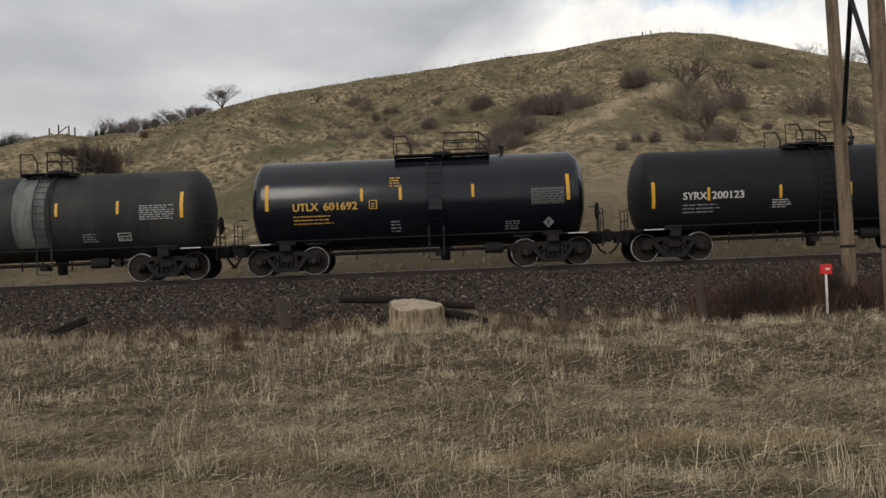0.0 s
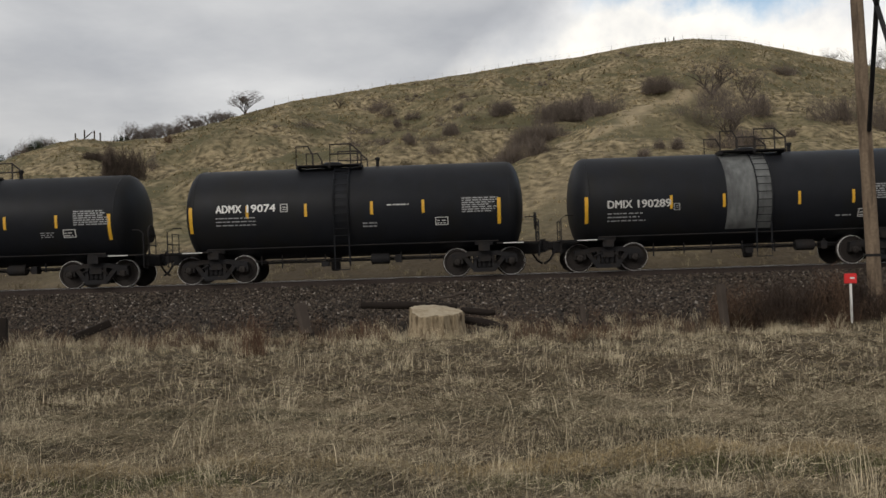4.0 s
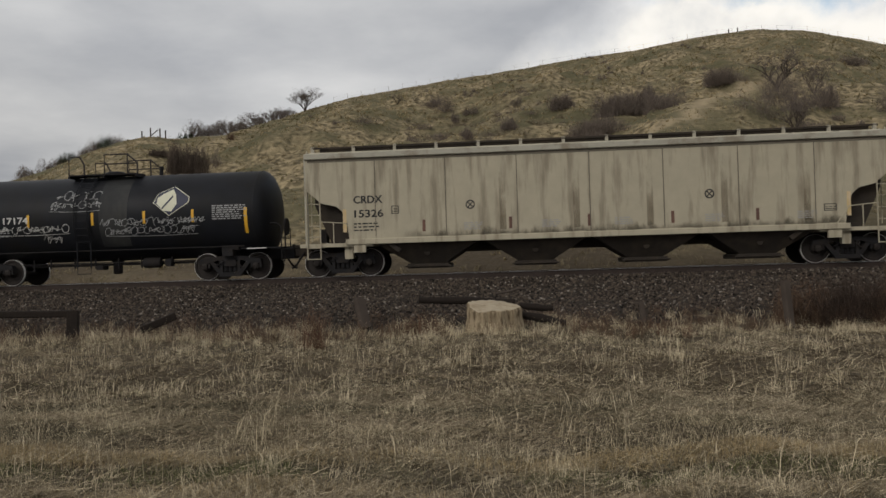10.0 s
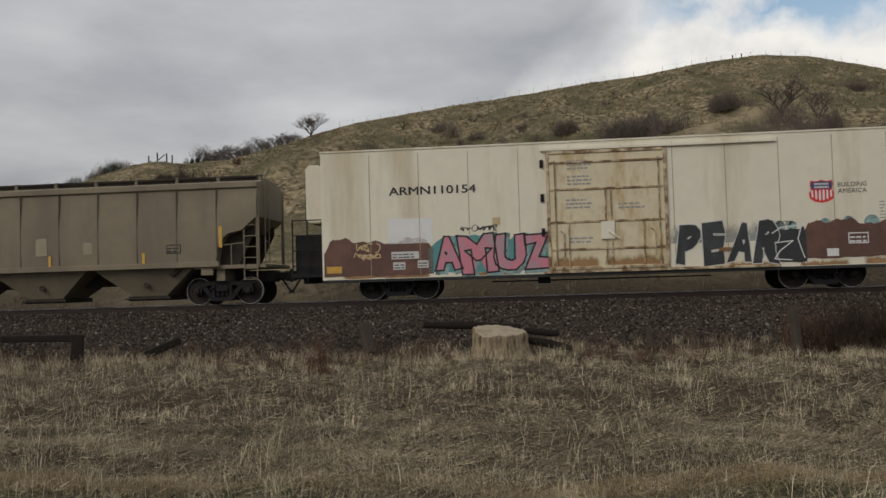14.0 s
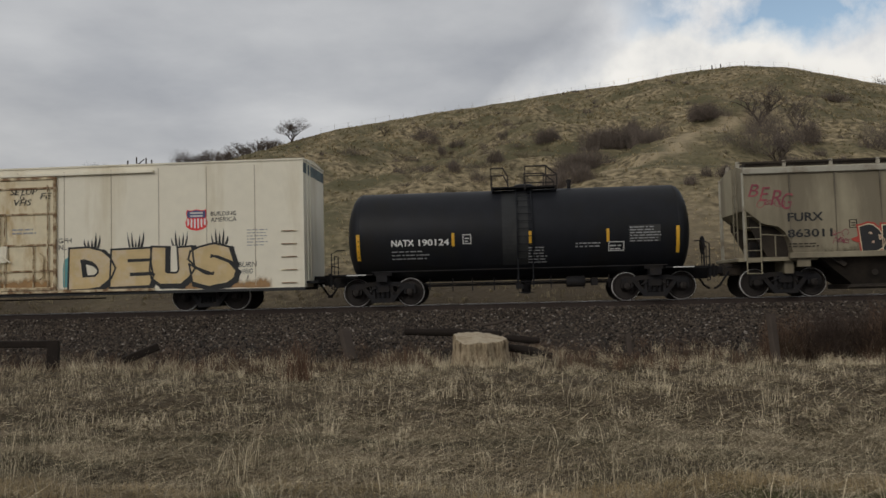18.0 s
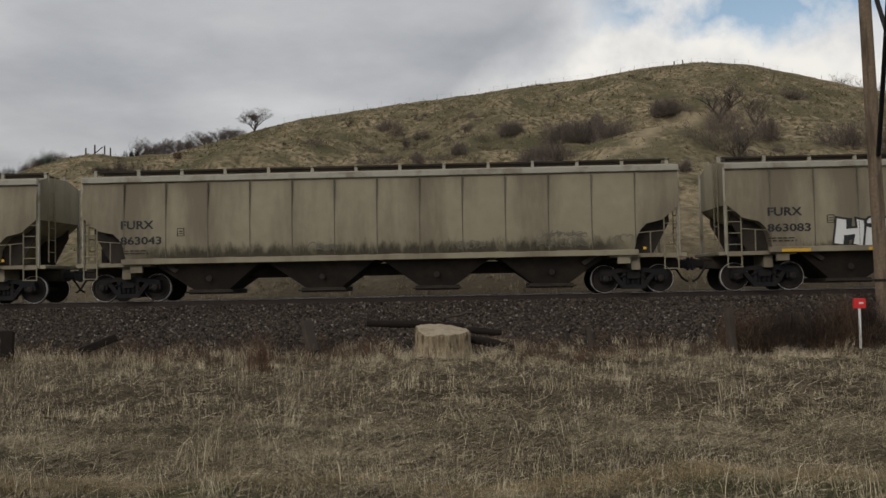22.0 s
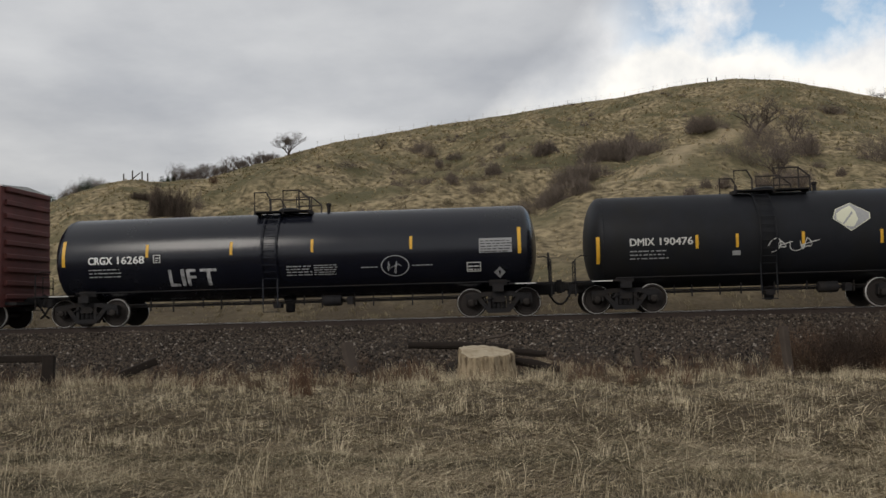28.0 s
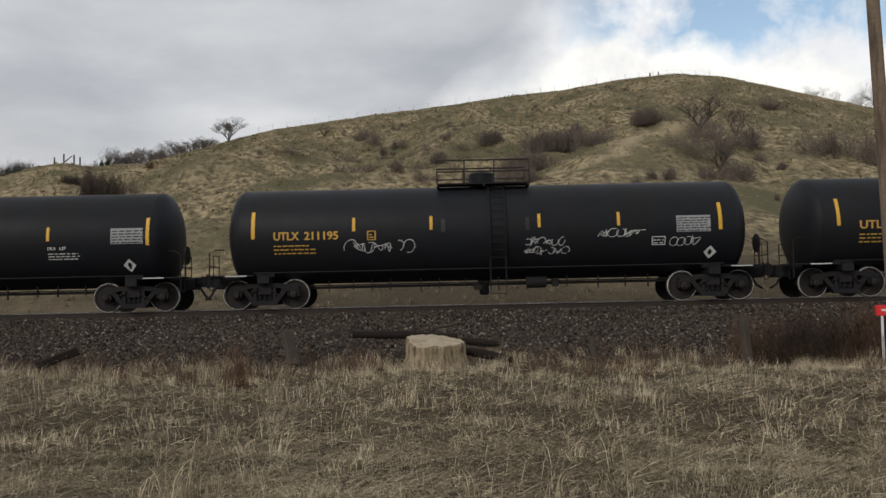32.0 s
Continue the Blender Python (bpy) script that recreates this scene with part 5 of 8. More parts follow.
    # sloping end sheets under the cut, painted near-black for the shade in the opening
    for s0, xa in ((1, x0), (-1, x1)):
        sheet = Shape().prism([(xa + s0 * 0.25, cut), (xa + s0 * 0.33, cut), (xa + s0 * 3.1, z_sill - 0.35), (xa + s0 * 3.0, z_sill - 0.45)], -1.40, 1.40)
        part("slope_sheet", sheet, M["near_black"], car)
        # added near-black plates that fill the end openings as their inner shade
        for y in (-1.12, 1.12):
            part("end_shade_plate", Shape().prism([(xa + s0 * 0.22, cut + 0.05), (xa + s0 * 0.22, cut - 0.5), (xa + s0 * 0.75, z_sill - 0.1), (xa + s0 * 1.7, z_sill - 0.1), (xa + s0 * 1.7, cut + 0.05)], y - 0.02, y + 0.02), M["near_black"], car)
        floor = Shape().box(min(xa - s0 * 0.25, xa + s0 * 2.2), max(xa - s0 * 0.25, xa + s0 * 2.2), -1.45, 1.45, z_sill - 0.22, z_sill - 0.10, 0.02)
        part("end_floor", floor, M[paint], car)
        part("bolster_web", Shape().box(xa + s0 * 1.35 - 0.14, xa + s0 * 1.35 + 0.14, -1.30, 1.30, z_sill - 0.62, z_sill - 0.22, 0.02).box(xa + s0 * 1.75 - 0.2, xa + s0 * 1.75 + 0.2, -1.50, -1.40, z_sill - 0.42, z_sill - 0.02), M[paint], car)
        for y in (-1.44, 1.44):
            part("corner_post", Shape().box(xa - 0.05, xa + 0.05, y - 0.05, y + 0.05, z_sill - 0.2, z_top, 0.01), M[pale_posts], car)
        lad = Shape()
        for x in (xa + s0 * 0.02, xa + s0 * 0.46):
            lad.tube([(x, -1.50, z_sill - 0.62), (x, -1.50, cut + 0.1)], 0.022)
        for k in range(6):
            z = z_sill - 0.6 + k * 0.36
            lad.tube([(xa + s0 * 0.02, -1.50, z), (xa + s0 * 0.46, -1.50, z)], 0.016, 5)
        lad.tube([(xa + s0 * 0.46, -1.50, z_sill + 0.62), (xa + s0 * 1.3, -1.50, z_sill + 0.55), (xa + s0 * 1.7, -1.50, z_sill)], 0.018)
        lad.tube([(xa + s0 * 0.9, -1.50, z_sill - 0.1), (xa + s0 * 0.9, -1.50, z_sill + 0.6)], 0.018)
        part("end_ladder", lad, M[paint], car)
        end = Shape()
        for z in (1.7, 2.1, 2.5, 2.9, 3.3, 3.7):
            end.tube([(xa - s0 * 0.08, -0.9, z), (xa - s0 * 0.08, -0.45, z)], 0.016, 5)
        for y in (-0.9, -0.45):
            end.tube([(xa - s0 * 0.08, y, z_sill), (xa - s0 * 0.08, y, z_top + 0.3)], 0.02)
        part("end_grab_ladder", end, M[paint], car)
    part("brake_cylinder", Shape().lathe([(x0 + 0.6, 0.14), (x0 + 0.65, 0.17), (x0 + 1.2, 0.17), (x0 + 1.25, 0.14)], (0, -0.7, z_sill + 0.18), "x", 14).box(x0 + 0.3, x0 + 0.5, -0.8, -0.4, z_sill - 0.05, z_sill + 0.4), M["gear"], car)
    # discharge bays
    a, b = x0 + 2.15, x1 - 2.15
    w = (b - a) / bays
    for k in range(bays):
        c = a + w * (k + 0.5)
        s = Shape()
        t, g = w * 0.47, w * 0.16
        for zs, zt, ht, hb in ((z_sill - 0.14, 0.36, t, g),):
            v = [(c + sx * (ht if z == zs else hb), sy * (1.38 if z == zs else 0.85), z) for z in (zs, zt) for sx, sy in ((-1, -1), (1, -1), (1, 1), (-1, 1))]
            s.add(v, [(0, 1, 2, 3), (7, 6, 5, 4)] + [(j, (j + 1) % 4, 4 + (j + 1) % 4, 4 + j) for j in range(4)])
        bay = part("discharge_bay", s, M[bay_paint or "near_black"], car)
        part("outlet_gate", Shape().box(c - g - 0.12, c + g + 0.12, -0.95, 0.95, 0.20, 0.36, 0.02).tube([(c - g - 0.2, -1.0, 0.27), (c + g + 0.2, -1.0, 0.27)], 0.03), M["near_black"], bay)
        part("gate_handle", Shape().lathe([(-1.16, 0.10), (-1.13, 0.10), (-1.10, 0.04)], (c, 0.02, 0.72), "y", 12), M["near_black"], bay)
    return car, side


def box_body(car, x0, x1, z0, z1, half, paint, roof="roof_grey"):
    part("car_body", Shape().box(x0, x1, -half, half, z0, z1), M[paint], car)
    part("roof", Shape().prism([(x0 - 0.03, z1), (x1 + 0.03, z1), (x1 + 0.03, z1 + 0.05), (x0 - 0.03, z1 + 0.05)], -half - 0.03, half + 0.03).add(
        [(x, y, z) for x in (x0, x1) for y, z in ((-half, z1 + 0.05), (0, z1 + 0.17), (half, z1 + 0.05))], [(0, 1, 4, 3), (1, 2, 5, 4), (0, 2, 1), (3, 4, 5)]), M[roof], car)


def side_ladder(car, x, z0, z1, mat, w=0.46, y=-1.56, rungs=5):
    s = Shape()
    for k in range(rungs):
        z = z0 + (z1 - z0) * k / (rungs - 1)
        s.tube([(x, y + 0.06, z), (x, y - 0.03, z), (x + w, y - 0.03, z), (x + w, y + 0.06, z)], 0.018, 5)
    part("side_ladder", s, M[mat], car)


def reefer_car(label, left, reach, trucks, span, number, number_x, seed):
    car = rail_car("refrigerator_car", label, left, reach, trucks, "freight cars of the train")
    length = reach[1]
    half, z0, z1 = 1.52, 0.70, 4.88
    x0, x1 = span
    box_body(car, x0, x1, z0, z1, half, "reefer", "reefer")
    side = Side(-half)
    for k in range(1, 12):
        x = x0 + (x1 - x0) * k / 12
        part("side_seam", Shape().box(x - 0.009, x + 0.009, -half - 0.010, -half, z0 + 0.1, z1 - 0.12), M["pale_seam"], car)
    d0, d1 = x0 + 7.40, x0 + 11.08
    door = part("plug_door", Shape().box(d0, d1, -half - 0.06, -half, z0 + 0.10, z1 - 0.28, 0.02), M["door"], car, "rust-stained sliding plug door")
    for name, box in (("door_edge", (d0 - 0.05, d0 + 0.05, z0 + 0.1, z1 - 0.28)), ("door_edge", (d1 - 0.05, d1 + 0.05, z0 + 0.1, z1 - 0.28)), ("door_edge", (d0 + 0.05, d1 - 0.05, z0 + 0.1, z0 + 0.2)), ("door_edge", (d0 + 0.05, d1 - 0.05, z1 - 0.38, z1 - 0.28))):
        part(name, Shape().box(box[0], box[1], -half - 0.10, -half - 0.002, box[2], box[3], 0.015), M["rusty_bar"], door, "rust-edged door frame bar")
    for z in (1.45, 2.32, 3.36, 4.22):
        part("door_rib", Shape().box(d0 + 0.05, d1 - 0.05, -half - 0.095, -half - 0.06, z - 0.035, z + 0.035, 0.01), M["rusty_bar"], door)
    for x, za, zb in ((d0 + 0.22, z0 + 0.2, 4.3), (d0 + 0.62, z0 + 0.2, 2.3), ((d0 + d1) / 2 - 0.05, z0 + 0.2, 3.4), ((d0 + d1) / 2 + 0.12, z0 + 0.2, 3.4), (d1 - 0.72, z0 + 0.2, 2.3), (d1 - 0.22, z0 + 0.2, 4.3)):
        part("lock_bar", Shape().tube([(x, -half - 0.115, za), (x, -half - 0.115, zb)], 0.022), M["rusty_bar"], door)
    for x in (d0 + 0.35, d1 - 0.5):
        part("door_hanger", Shape().tube([(x, -half - 0.11, 2.05), (x + 0.12, -half - 0.11, 1.95), (x + 0.12, -half - 0.11, 1.25), (x, -half - 0.11, 1.15)], 0.02), M["rusty_bar"], door)
    c = (d0 + d1) / 2
    part("door_latch", Shape().box(c - 0.22, c + 0.22, -half - 0.15, -half - 0.08, 1.75, 2.30, 0.02).tube([(c, -half - 0.16, 2.0), (c + 0.35, -half - 0.17, 1.75)], 0.03), M["reefer"], door)
    for px, pz, n in ((0.62, 4.0, 3), (0.62, 3.5, 3), (0.55, 2.75, 3), (0.6, 1.65, 2), (2.2, 2.7, 2)):
        lines(car, Side(-half - 0.061), d0 + px, d0 + px + 0.85, pz, pz + 0.12 * n, n, M["grey_white"], seed + int(px * 10 + pz * 10), size=0.45)
    part("end_band", Shape().box(x1, x1 + 0.012, -half + 0.02, half - 0.02, z1 - 0.42, z1 - 0.08), M["spray_slate"], car, "dark blue-green band on the car's end")
    part("door_track", Shape().box(d0 - 0.2, d1 + 3.4, -half - 0.10, -half, z1 - 0.26, z1 - 0.18), M["reefer"], car)
    part("door_track", Shape().box(d0 - 0.2, d1 + 3.4, -half - 0.10, -half, z0 + 0.01, z0 + 0.09), M["rusty_bar"], car)
    part("side_sill", Shape().box(x0, x1, -half - 0.02, -half + 0.3, z0 - 0.10, z0, 0.01), M["ink"], car)
    part("centre_sill", Shape().box(0.5, length - 0.5, -0.30, 0.30, 0.62, 0.80).box(x0 + 5, x1 - 5, -1.2, -1.1, 0.60, 0.72), M["gear"], car)
    for k in range(3):
        part("hinge_bracket", Shape().box(d0 - 0.24, d0 - 0.13, -half - 0.06, -half, 1.9 + k * 1.1, 2.15 + k * 1.1), M["gear"], car)
    side_ladder(car, x1 - 0.75, z0 + 0.15, 2.55, "rusty_bar", 0.5, -half)
    # machinery end: a dark louvred unit behind a short deck
    unit = part("cooling_unit", Shape().box(x0 - 0.55, x0, -1.35, 1.35, 2.6, z1 - 0.35, 0.12), M["reefer"], car, "white rounded cooling unit on the car's end")
    part("louvre_panel", Shape().box(x0 - 0.62, x0 - 0.55, -1.2, 1.2, 2.7, 3.5), M["ink"], unit)
    part("generator_set", Shape().box(x0 - 0.95, x0 - 0.02, -1.30, 1.30, 0.95, 2.2, 0.05), M["gear"], car)
    fence = Shape()
    for x in (x0 - 1.0, x0 - 0.5):
        fence.tube([(x, -1.48, 0.7), (x, -1.48, 2.7)], 0.025)
    for z in (1.2, 1.7, 2.2, 2.7):
        fence.tube([(x0 - 1.0, -1.48, z), (x0 - 0.02, -1.48, z)], 0.02)
    part("end_guard", fence, M["gear"], car)
    part("end_deck", Shape().box(x0 - 1.05, x0, -1.5, 1.5, 0.82, 0.94), M["gear"], car)
    part("end_deck", Shape().box(x1, x1 + 0.4, -1.3, 1.3, 0.82, 0.90), M["gear"], car)
    part("end_ladder", Shape().tube([(x1 + 0.08, -1.3, 0.9), (x1 + 0.08, -1.3, z1)], 0.02).tube([(x1 + 0.08, -0.9, 0.9), (x1 + 0.08, -0.9, z1)], 0.02), M["reefer"], car)
    part("brake_rigging", Shape().box(x0 + 7.0, x0 + 7.4, -1.1, -0.7, 0.40, 0.62, 0.02).tube([(x0 + 5.5, -0.9, 0.5), (x0 + 12.5, -0.9, 0.5)], 0.025), M["gear"], car)
    letters(car, side, number.replace(" ", ""), *number_x, 3.40, 3.66, M["ink"], "reporting_mark", 0.03)
    # shield sign and slogan
    sx, sz = x1 - 3.98, 2.64
    rim_line = [(0.06, 0.70), (0.20, 0.67), (0.385, 0.71), (0.57, 0.67), (0.71, 0.70), (0.735, 0.56), (0.70, 0.42), (0.765, 0.30), (0.74, 0.14), (0.60, 0.045), (0.385, 0.0), (0.17, 0.045), (0.03, 0.14), (0.005, 0.30), (0.07, 0.42), (0.035, 0.56)]
    sh = part("shield_sign", Shape().add([side(sx + p, sz + q) for p, q in rim_line], [tuple(range(16))]), M["red"], car, "red, white and blue shield")
    part("shield_top", Shape().add([side(sx + p, sz + q, 0.010) for p, q in ((0.09, 0.43), (0.68, 0.43), (0.70, 0.56), (0.68, 0.67), (0.57, 0.64), (0.385, 0.68), (0.20, 0.64), (0.09, 0.67), (0.065, 0.56))], [tuple(range(9))]), M["navy"], sh, "blue top of the shield")
    for k, z in enumerate((0.56, 0.46)):
        part("shield_print", Shape().add([side(sx + p, sz + q, 0.013) for p, q in ((0.17, z), (0.60, z), (0.60, z + 0.055), (0.17, z + 0.055))], [(0, 1, 2, 3)]), M["dull_white"], sh)
    for k in range(6):
        x = 0.075 + k * 0.112
        edge = 0.075 + 0.10 * abs(k - 2.5) ** 2 / 6.0
        part("shield_bar", Shape().add([side(sx + p, sz + q, 0.010) for p, q in ((x, edge), (x + 0.058, edge), (x + 0.058, 0.40), (x, 0.40))], [(0, 1, 2, 3)]), M["white"], sh)
    letters(car, side, "BUILDING", sx + 0.87, sx + 1.73, 3.12, 3.26, M["ink"], "slogan")
    letters(car, side, "AMERICA", sx + 0.87, sx + 1.73, 2.92, 3.06, M["ink"], "slogan")
    lines(car, side, x1 - 1.9, x1 - 1.2, 2.1, 2.7, 6, M["grey_white"], seed + 2, size=0.3)
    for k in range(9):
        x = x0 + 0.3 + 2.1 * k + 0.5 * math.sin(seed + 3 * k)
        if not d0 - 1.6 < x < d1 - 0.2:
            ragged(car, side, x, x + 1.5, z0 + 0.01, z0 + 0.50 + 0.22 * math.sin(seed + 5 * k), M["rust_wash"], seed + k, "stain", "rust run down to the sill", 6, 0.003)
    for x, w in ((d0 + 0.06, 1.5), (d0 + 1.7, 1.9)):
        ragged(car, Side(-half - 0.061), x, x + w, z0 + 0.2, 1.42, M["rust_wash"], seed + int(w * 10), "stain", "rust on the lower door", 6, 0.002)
    patch(car, side, "warning_plate", x0 + 5.6, x0 + 5.85, 2.32, 2.56, M["spray_gold"])
    return car, side


def boxed(car, side, x, z, w=0.42, h=0.26, mat="dull_white"):
    patch(car, side, "consolidated_stencil", x, x + w, z, z + h, M[mat], cuts=10, frame_only=0.03)
    lines(car, side, x + 0.05, x + w - 0.02, z + 0.05, z + h - 0.05, 2, M[mat], int(x * 7), name="stencil_mark")


def placard(car, side, x, z, mat="grey_white", r=0.18):
    patch_shape = Shape().add([side(x + p * r, z + q * r, 0.012) for p, q in ((0, -1), (1, 0), (0, 1), (-1, 0))], [(0, 1, 2, 3)])
    part("placard", patch_shape, M[mat], car, "diamond hazard placard")


def build_tank_cars():
    car, side = tank_car("dusty black tank car with a pale grey spill band", -19.94, (-0.1, 12.68), (1.98, 10.7), (0.62, 12.06), "dusty", stripes=(1.3, 3.6, 5.4, 7.34, 9.32, 11.39), deck=(6.0, 7.7), ladder=6.86, band=(5.9, 6.95, "spill"), panel=10.0)
    boxed(car, side, 9.25, 1.35)
    lines(car, side, 8.1, 8.6, 1.35, 1.65, 4, M["grey_white"], 3)

    car, side = tank_car("glossy black tank car with amber lettering and polished shell", -7.12, (-0.14, 12.51), (1.83, 10.53), (0.63, 11.74), "gloss", r=1.52, zc=2.28, stripes=(1.34, 4.39, 5.64, 7.97, 11.03), stripe_z=(2.1, 2.31), deck=(5.45, 8.6), ladder=6.75,
                         marks="UTLX 601692", marks_x=(2.17, 4.25), marks_z=(2.06, 2.30), marks_mat="amber")
    patch(car, side, "data_panel", 9.84, 10.9, 2.0, 2.52, M["panel_grey"], "grey data panel")
    lines(car, side, 9.88, 11.0, 2.02, 2.5, 6, M["ink"], 4, proud=0.012, size=0.5)
    placard(car, side, 10.4, 1.42)
    stencil(car, side, 4.62, 2.05, M["amber"])
    lines(car, side, 5.3, 5.7, 2.75, 3.1, 4, M["amber"], 5)
    lines(car, side, 5.3, 5.65, 1.3, 1.7, 4, M["grey_white"], 6)
    lines(car, side, 9.0, 9.5, 1.25, 1.55, 4, M["grey_white"], 7)
    part("manway_plate", Shape().box(6.5, 7.0, -1.60, -1.46, 1.95, 2.75, 0.03), M["gloss"], car)

    car, side = tank_car("satin black tank car with white lettering", 5.40, (-0.02, 12.75), (1.96, 10.76), (0.81, 12.2), "black", stripes=(1.26, 3.04, 5.36, 7.61, 9.40, 11.44), stripe_z=(1.71, 1.9), deck=(5.8, 7.95), ladder=6.87,
                         marks="SYRX 200123", marks_x=(2.21, 4.18), marks_z=(1.95, 2.18), panel=10.3)
    lines(car, side, 5.1, 5.7, 1.6, 1.9, 4, M["dull_white"], 8)
    lines(car, side, 9.0, 9.6, 1.75, 1.95, 3, M["dull_white"], 9)
    patch(car, side, "tag_plate", 7.3, 7.52, 1.72, 1.84, M["grey_white"])
    boxed(car, side, 10.0, 1.65)

    car, side = tank_car("sooty black tank car with faded white lettering", 18.13, (0.02, 12.82), (2.02, 10.83), (0.76, 12.15), "black", r=1.515, zc=2.285, stripes=(1.33, 3.89, 5.82, 8.05, 9.75, 11.49), stripe_z=(1.56, 1.99), deck=(5.5, 7.4), ladder=6.77,
                         marks="ADMX  19153", marks_x=(2.07, 3.84), marks_z=(2.17, 2.41), panel=10.3)
    stencil(car, side, 3.98, 2.02, M["dull_white"], 0.2)
    boxed(car, side, 9.95, 1.68)
    patch(car, side, "tag_plate", 7.25, 7.5, 1.70, 1.84, M["grey_white"])
    lines(car, side, 4.2, 4.8, 1.5, 1.56, 1, M["grey_white"], 10)
    lines(car, side, 9.2, 9.7, 1.7, 1.9, 3, M["grey_white"], 11)

    car, side = tank_car("black tank car with crisp white lettering", 31.18, (-0.22, 12.61), (1.76, 10.6), (0.69, 11.97), "black", r=1.515, zc=2.285, stripes=(1.12, 2.97, 4.87, 7.01, 8.67, 11.11), stripe_z=(1.66, 2.09), deck=(4.5, 6.65), ladder=6.0,
                         marks="ADMX 19074", marks_x=(1.94, 3.90), marks_z=(2.29, 2.53), marks_mat="white", panel=9.9)
    stencil(car, side, 4.05, 2.26, M["dull_white"], 0.24)
    boxed(car, side, 9.05, 1.68)
    lines(car, side, 7.5, 8.3, 2.36, 2.46, 1, M["dull_white"], 12)
    lines(car, side, 6.7, 7.2, 1.7, 1.9, 2, M["grey_white"], 13)

    car, side = tank_car("black tank car with a pale grey spill band and ladder", 44.12, (-0.33, 12.51), (1.66, 10.51), (0.55, 11.96), "black", r=1.515, zc=2.285, stripes=(0.97, 3.67, 5.35, 7.73, 9.43, 11.18), stripe_z=(1.56, 1.95), deck=(5.46, 7.57), ladder=6.62, band=(5.45, 6.9, "spill"),
                         marks="DMIX 190289", marks_x=(1.64, 3.67), marks_z=(2.02, 2.26), panel=9.99)
    boxed(car, side, 9.6, 1.5)
    stencil(car, side, 3.75, 1.9, M["grey_white"], 0.2)
    lines(car, side, 8.9, 9.4, 1.55, 1.65, 1, M["grey_white"], 14)

    car, side = tank_car("black tank car with pink and olive spray tags", 56.86, (-0.22, 12.53), (1.76, 10.55), (0.71, 11.91), "black", r=1.515, zc=2.285, stripes=(1.11, 3.95, 6.48, 8.14, 11.24), stripe_z=(2.01, 2.2), deck=(5.0, 7.25), ladder=5.9,
                         marks="TILX  170941", marks_x=(1.94, 3.86), marks_z=(2.08, 2.33), marks_mat="white", panel=10.07)
    stencil(car, side, 4.1, 2.06, M["dull_white"])
    for k in range(2):
        scrawl(car, side, 2.5 + 0.1 * k, 4.85, 1.36, 1.80, M["faded_pink"], 15 + k, 9, 0.03, "faded pink sprayed tag")
    for k in range(2):
        scrawl(car, side, 6.75, 8.75, 1.62, 2.12 + 0.05 * k, M["faded_olive"], 17 + 20 * k, 7, 0.034, "faded olive sprayed tag")
    lines(car, side, 6.7, 7.6, 1.5, 1.9, 5, M["spray_green"], 18)
    boxed(car, side, 9.6, 1.60)
    patch(car, side, "tag_plate", 9.2, 9.95, 1.98, 2.08, M["grey_white"])

    car, side = tank_car("black tank car with pale spill and white scrawls", 69.48, (-0.09, 12.71), (1.91, 10.72), (0.8, 12.04), "black", r=1.48, zc=2.25, stripes=(1.22, 3.85, 6.07, 7.83, 9.62, 11.39), stripe_z=(1.55, 1.97), deck=(5.1, 7.3), ladder=5.6, band=(6.0, 7.25, "spill"),
                         marks="ADMX  15866", marks_x=(1.96, 3.84), marks_z=(2.13, 2.37), panel=10.2)
    scrawl(car, side, 3.85, 5.5, 1.40, 2.05, M["dull_white"], 19, 5, 0.025)
    scrawl(car, side, 6.95, 8.5, 1.52, 2.02, M["dull_white"], 20, 5, 0.025)
    boxed(car, side, 9.9, 1.4, mat="grey_white")
    patch(car, side, "tag_plate", 2.15, 2.4, 1.30, 1.44, M["dull_white"])

    car, side = tank_car("black tank car with a leaf emblem and white scrawls", 81.97, (0.22, 12.89), (2.19, 10.97), (1.08, 12.44), "black", r=1.48, zc=2.25, stripes=(1.53, 4.10, 6.38, 8.19, 9.87, 11.68), stripe_z=(1.55, 1.97), deck=(5.3, 7.75), ladder=6.0, band=(6.6, 7.6, "dusty"),
                         marks="ADMX  17174", marks_x=(2.26, 4.10), marks_z=(2.10, 2.32), panel=10.52)
    emblem(car, side, 8.5, 9.75, 2.2, 3.2, "deep_navy")
    scrawl(car, side, 4.85, 6.85, 2.5, 3.2, M["grey_white"], 21, 8, 0.018)
    scrawl(car, side, 2.2, 5.6, 1.76, 2.04, M["dull_white"], 22, 14, 0.018)
    scrawl(car, side, 4.6, 5.4, 1.38, 1.76, M["dull_white"], 23, 5, 0.018)
    scrawl(car, side, 6.44, 10.5, 1.62, 2.22, M["grey_white"], 24, 14, 0.02)
    scrawl(car, side, 1.55, 2.1, 2.5, 3.0, M["dull_white"], 25, 2, 0.02)

    car, side = tank_car("matt black tank car with a dusty middle", 178.05, (0.44, 13.26), (2.41, 11.22), (1.18, 12.5), "black", r=1.515, zc=2.285, stripes=(1.69, 4.79, 7.27, 9.73, 11.92), stripe_z=(1.5, 1.89), deck=(6.05, 8.2), ladder=7.1, band=(6.38, 7.22, "dusty"),
                         marks="NATX 190124", marks_x=(2.78, 4.66), marks_z=(1.93, 2.13), marks_mat="white")
    patch(car, side, "data_panel", 10.39, 11.38, 1.87, 2.40, M["dusty"], "grimy data panel")
    lines(car, side, 10.42, 11.4, 1.88, 2.40, 6, M["grey_white"], 26, proud=0.012)
    boxed(car, side, 9.74, 1.6, 0.5, 0.3)
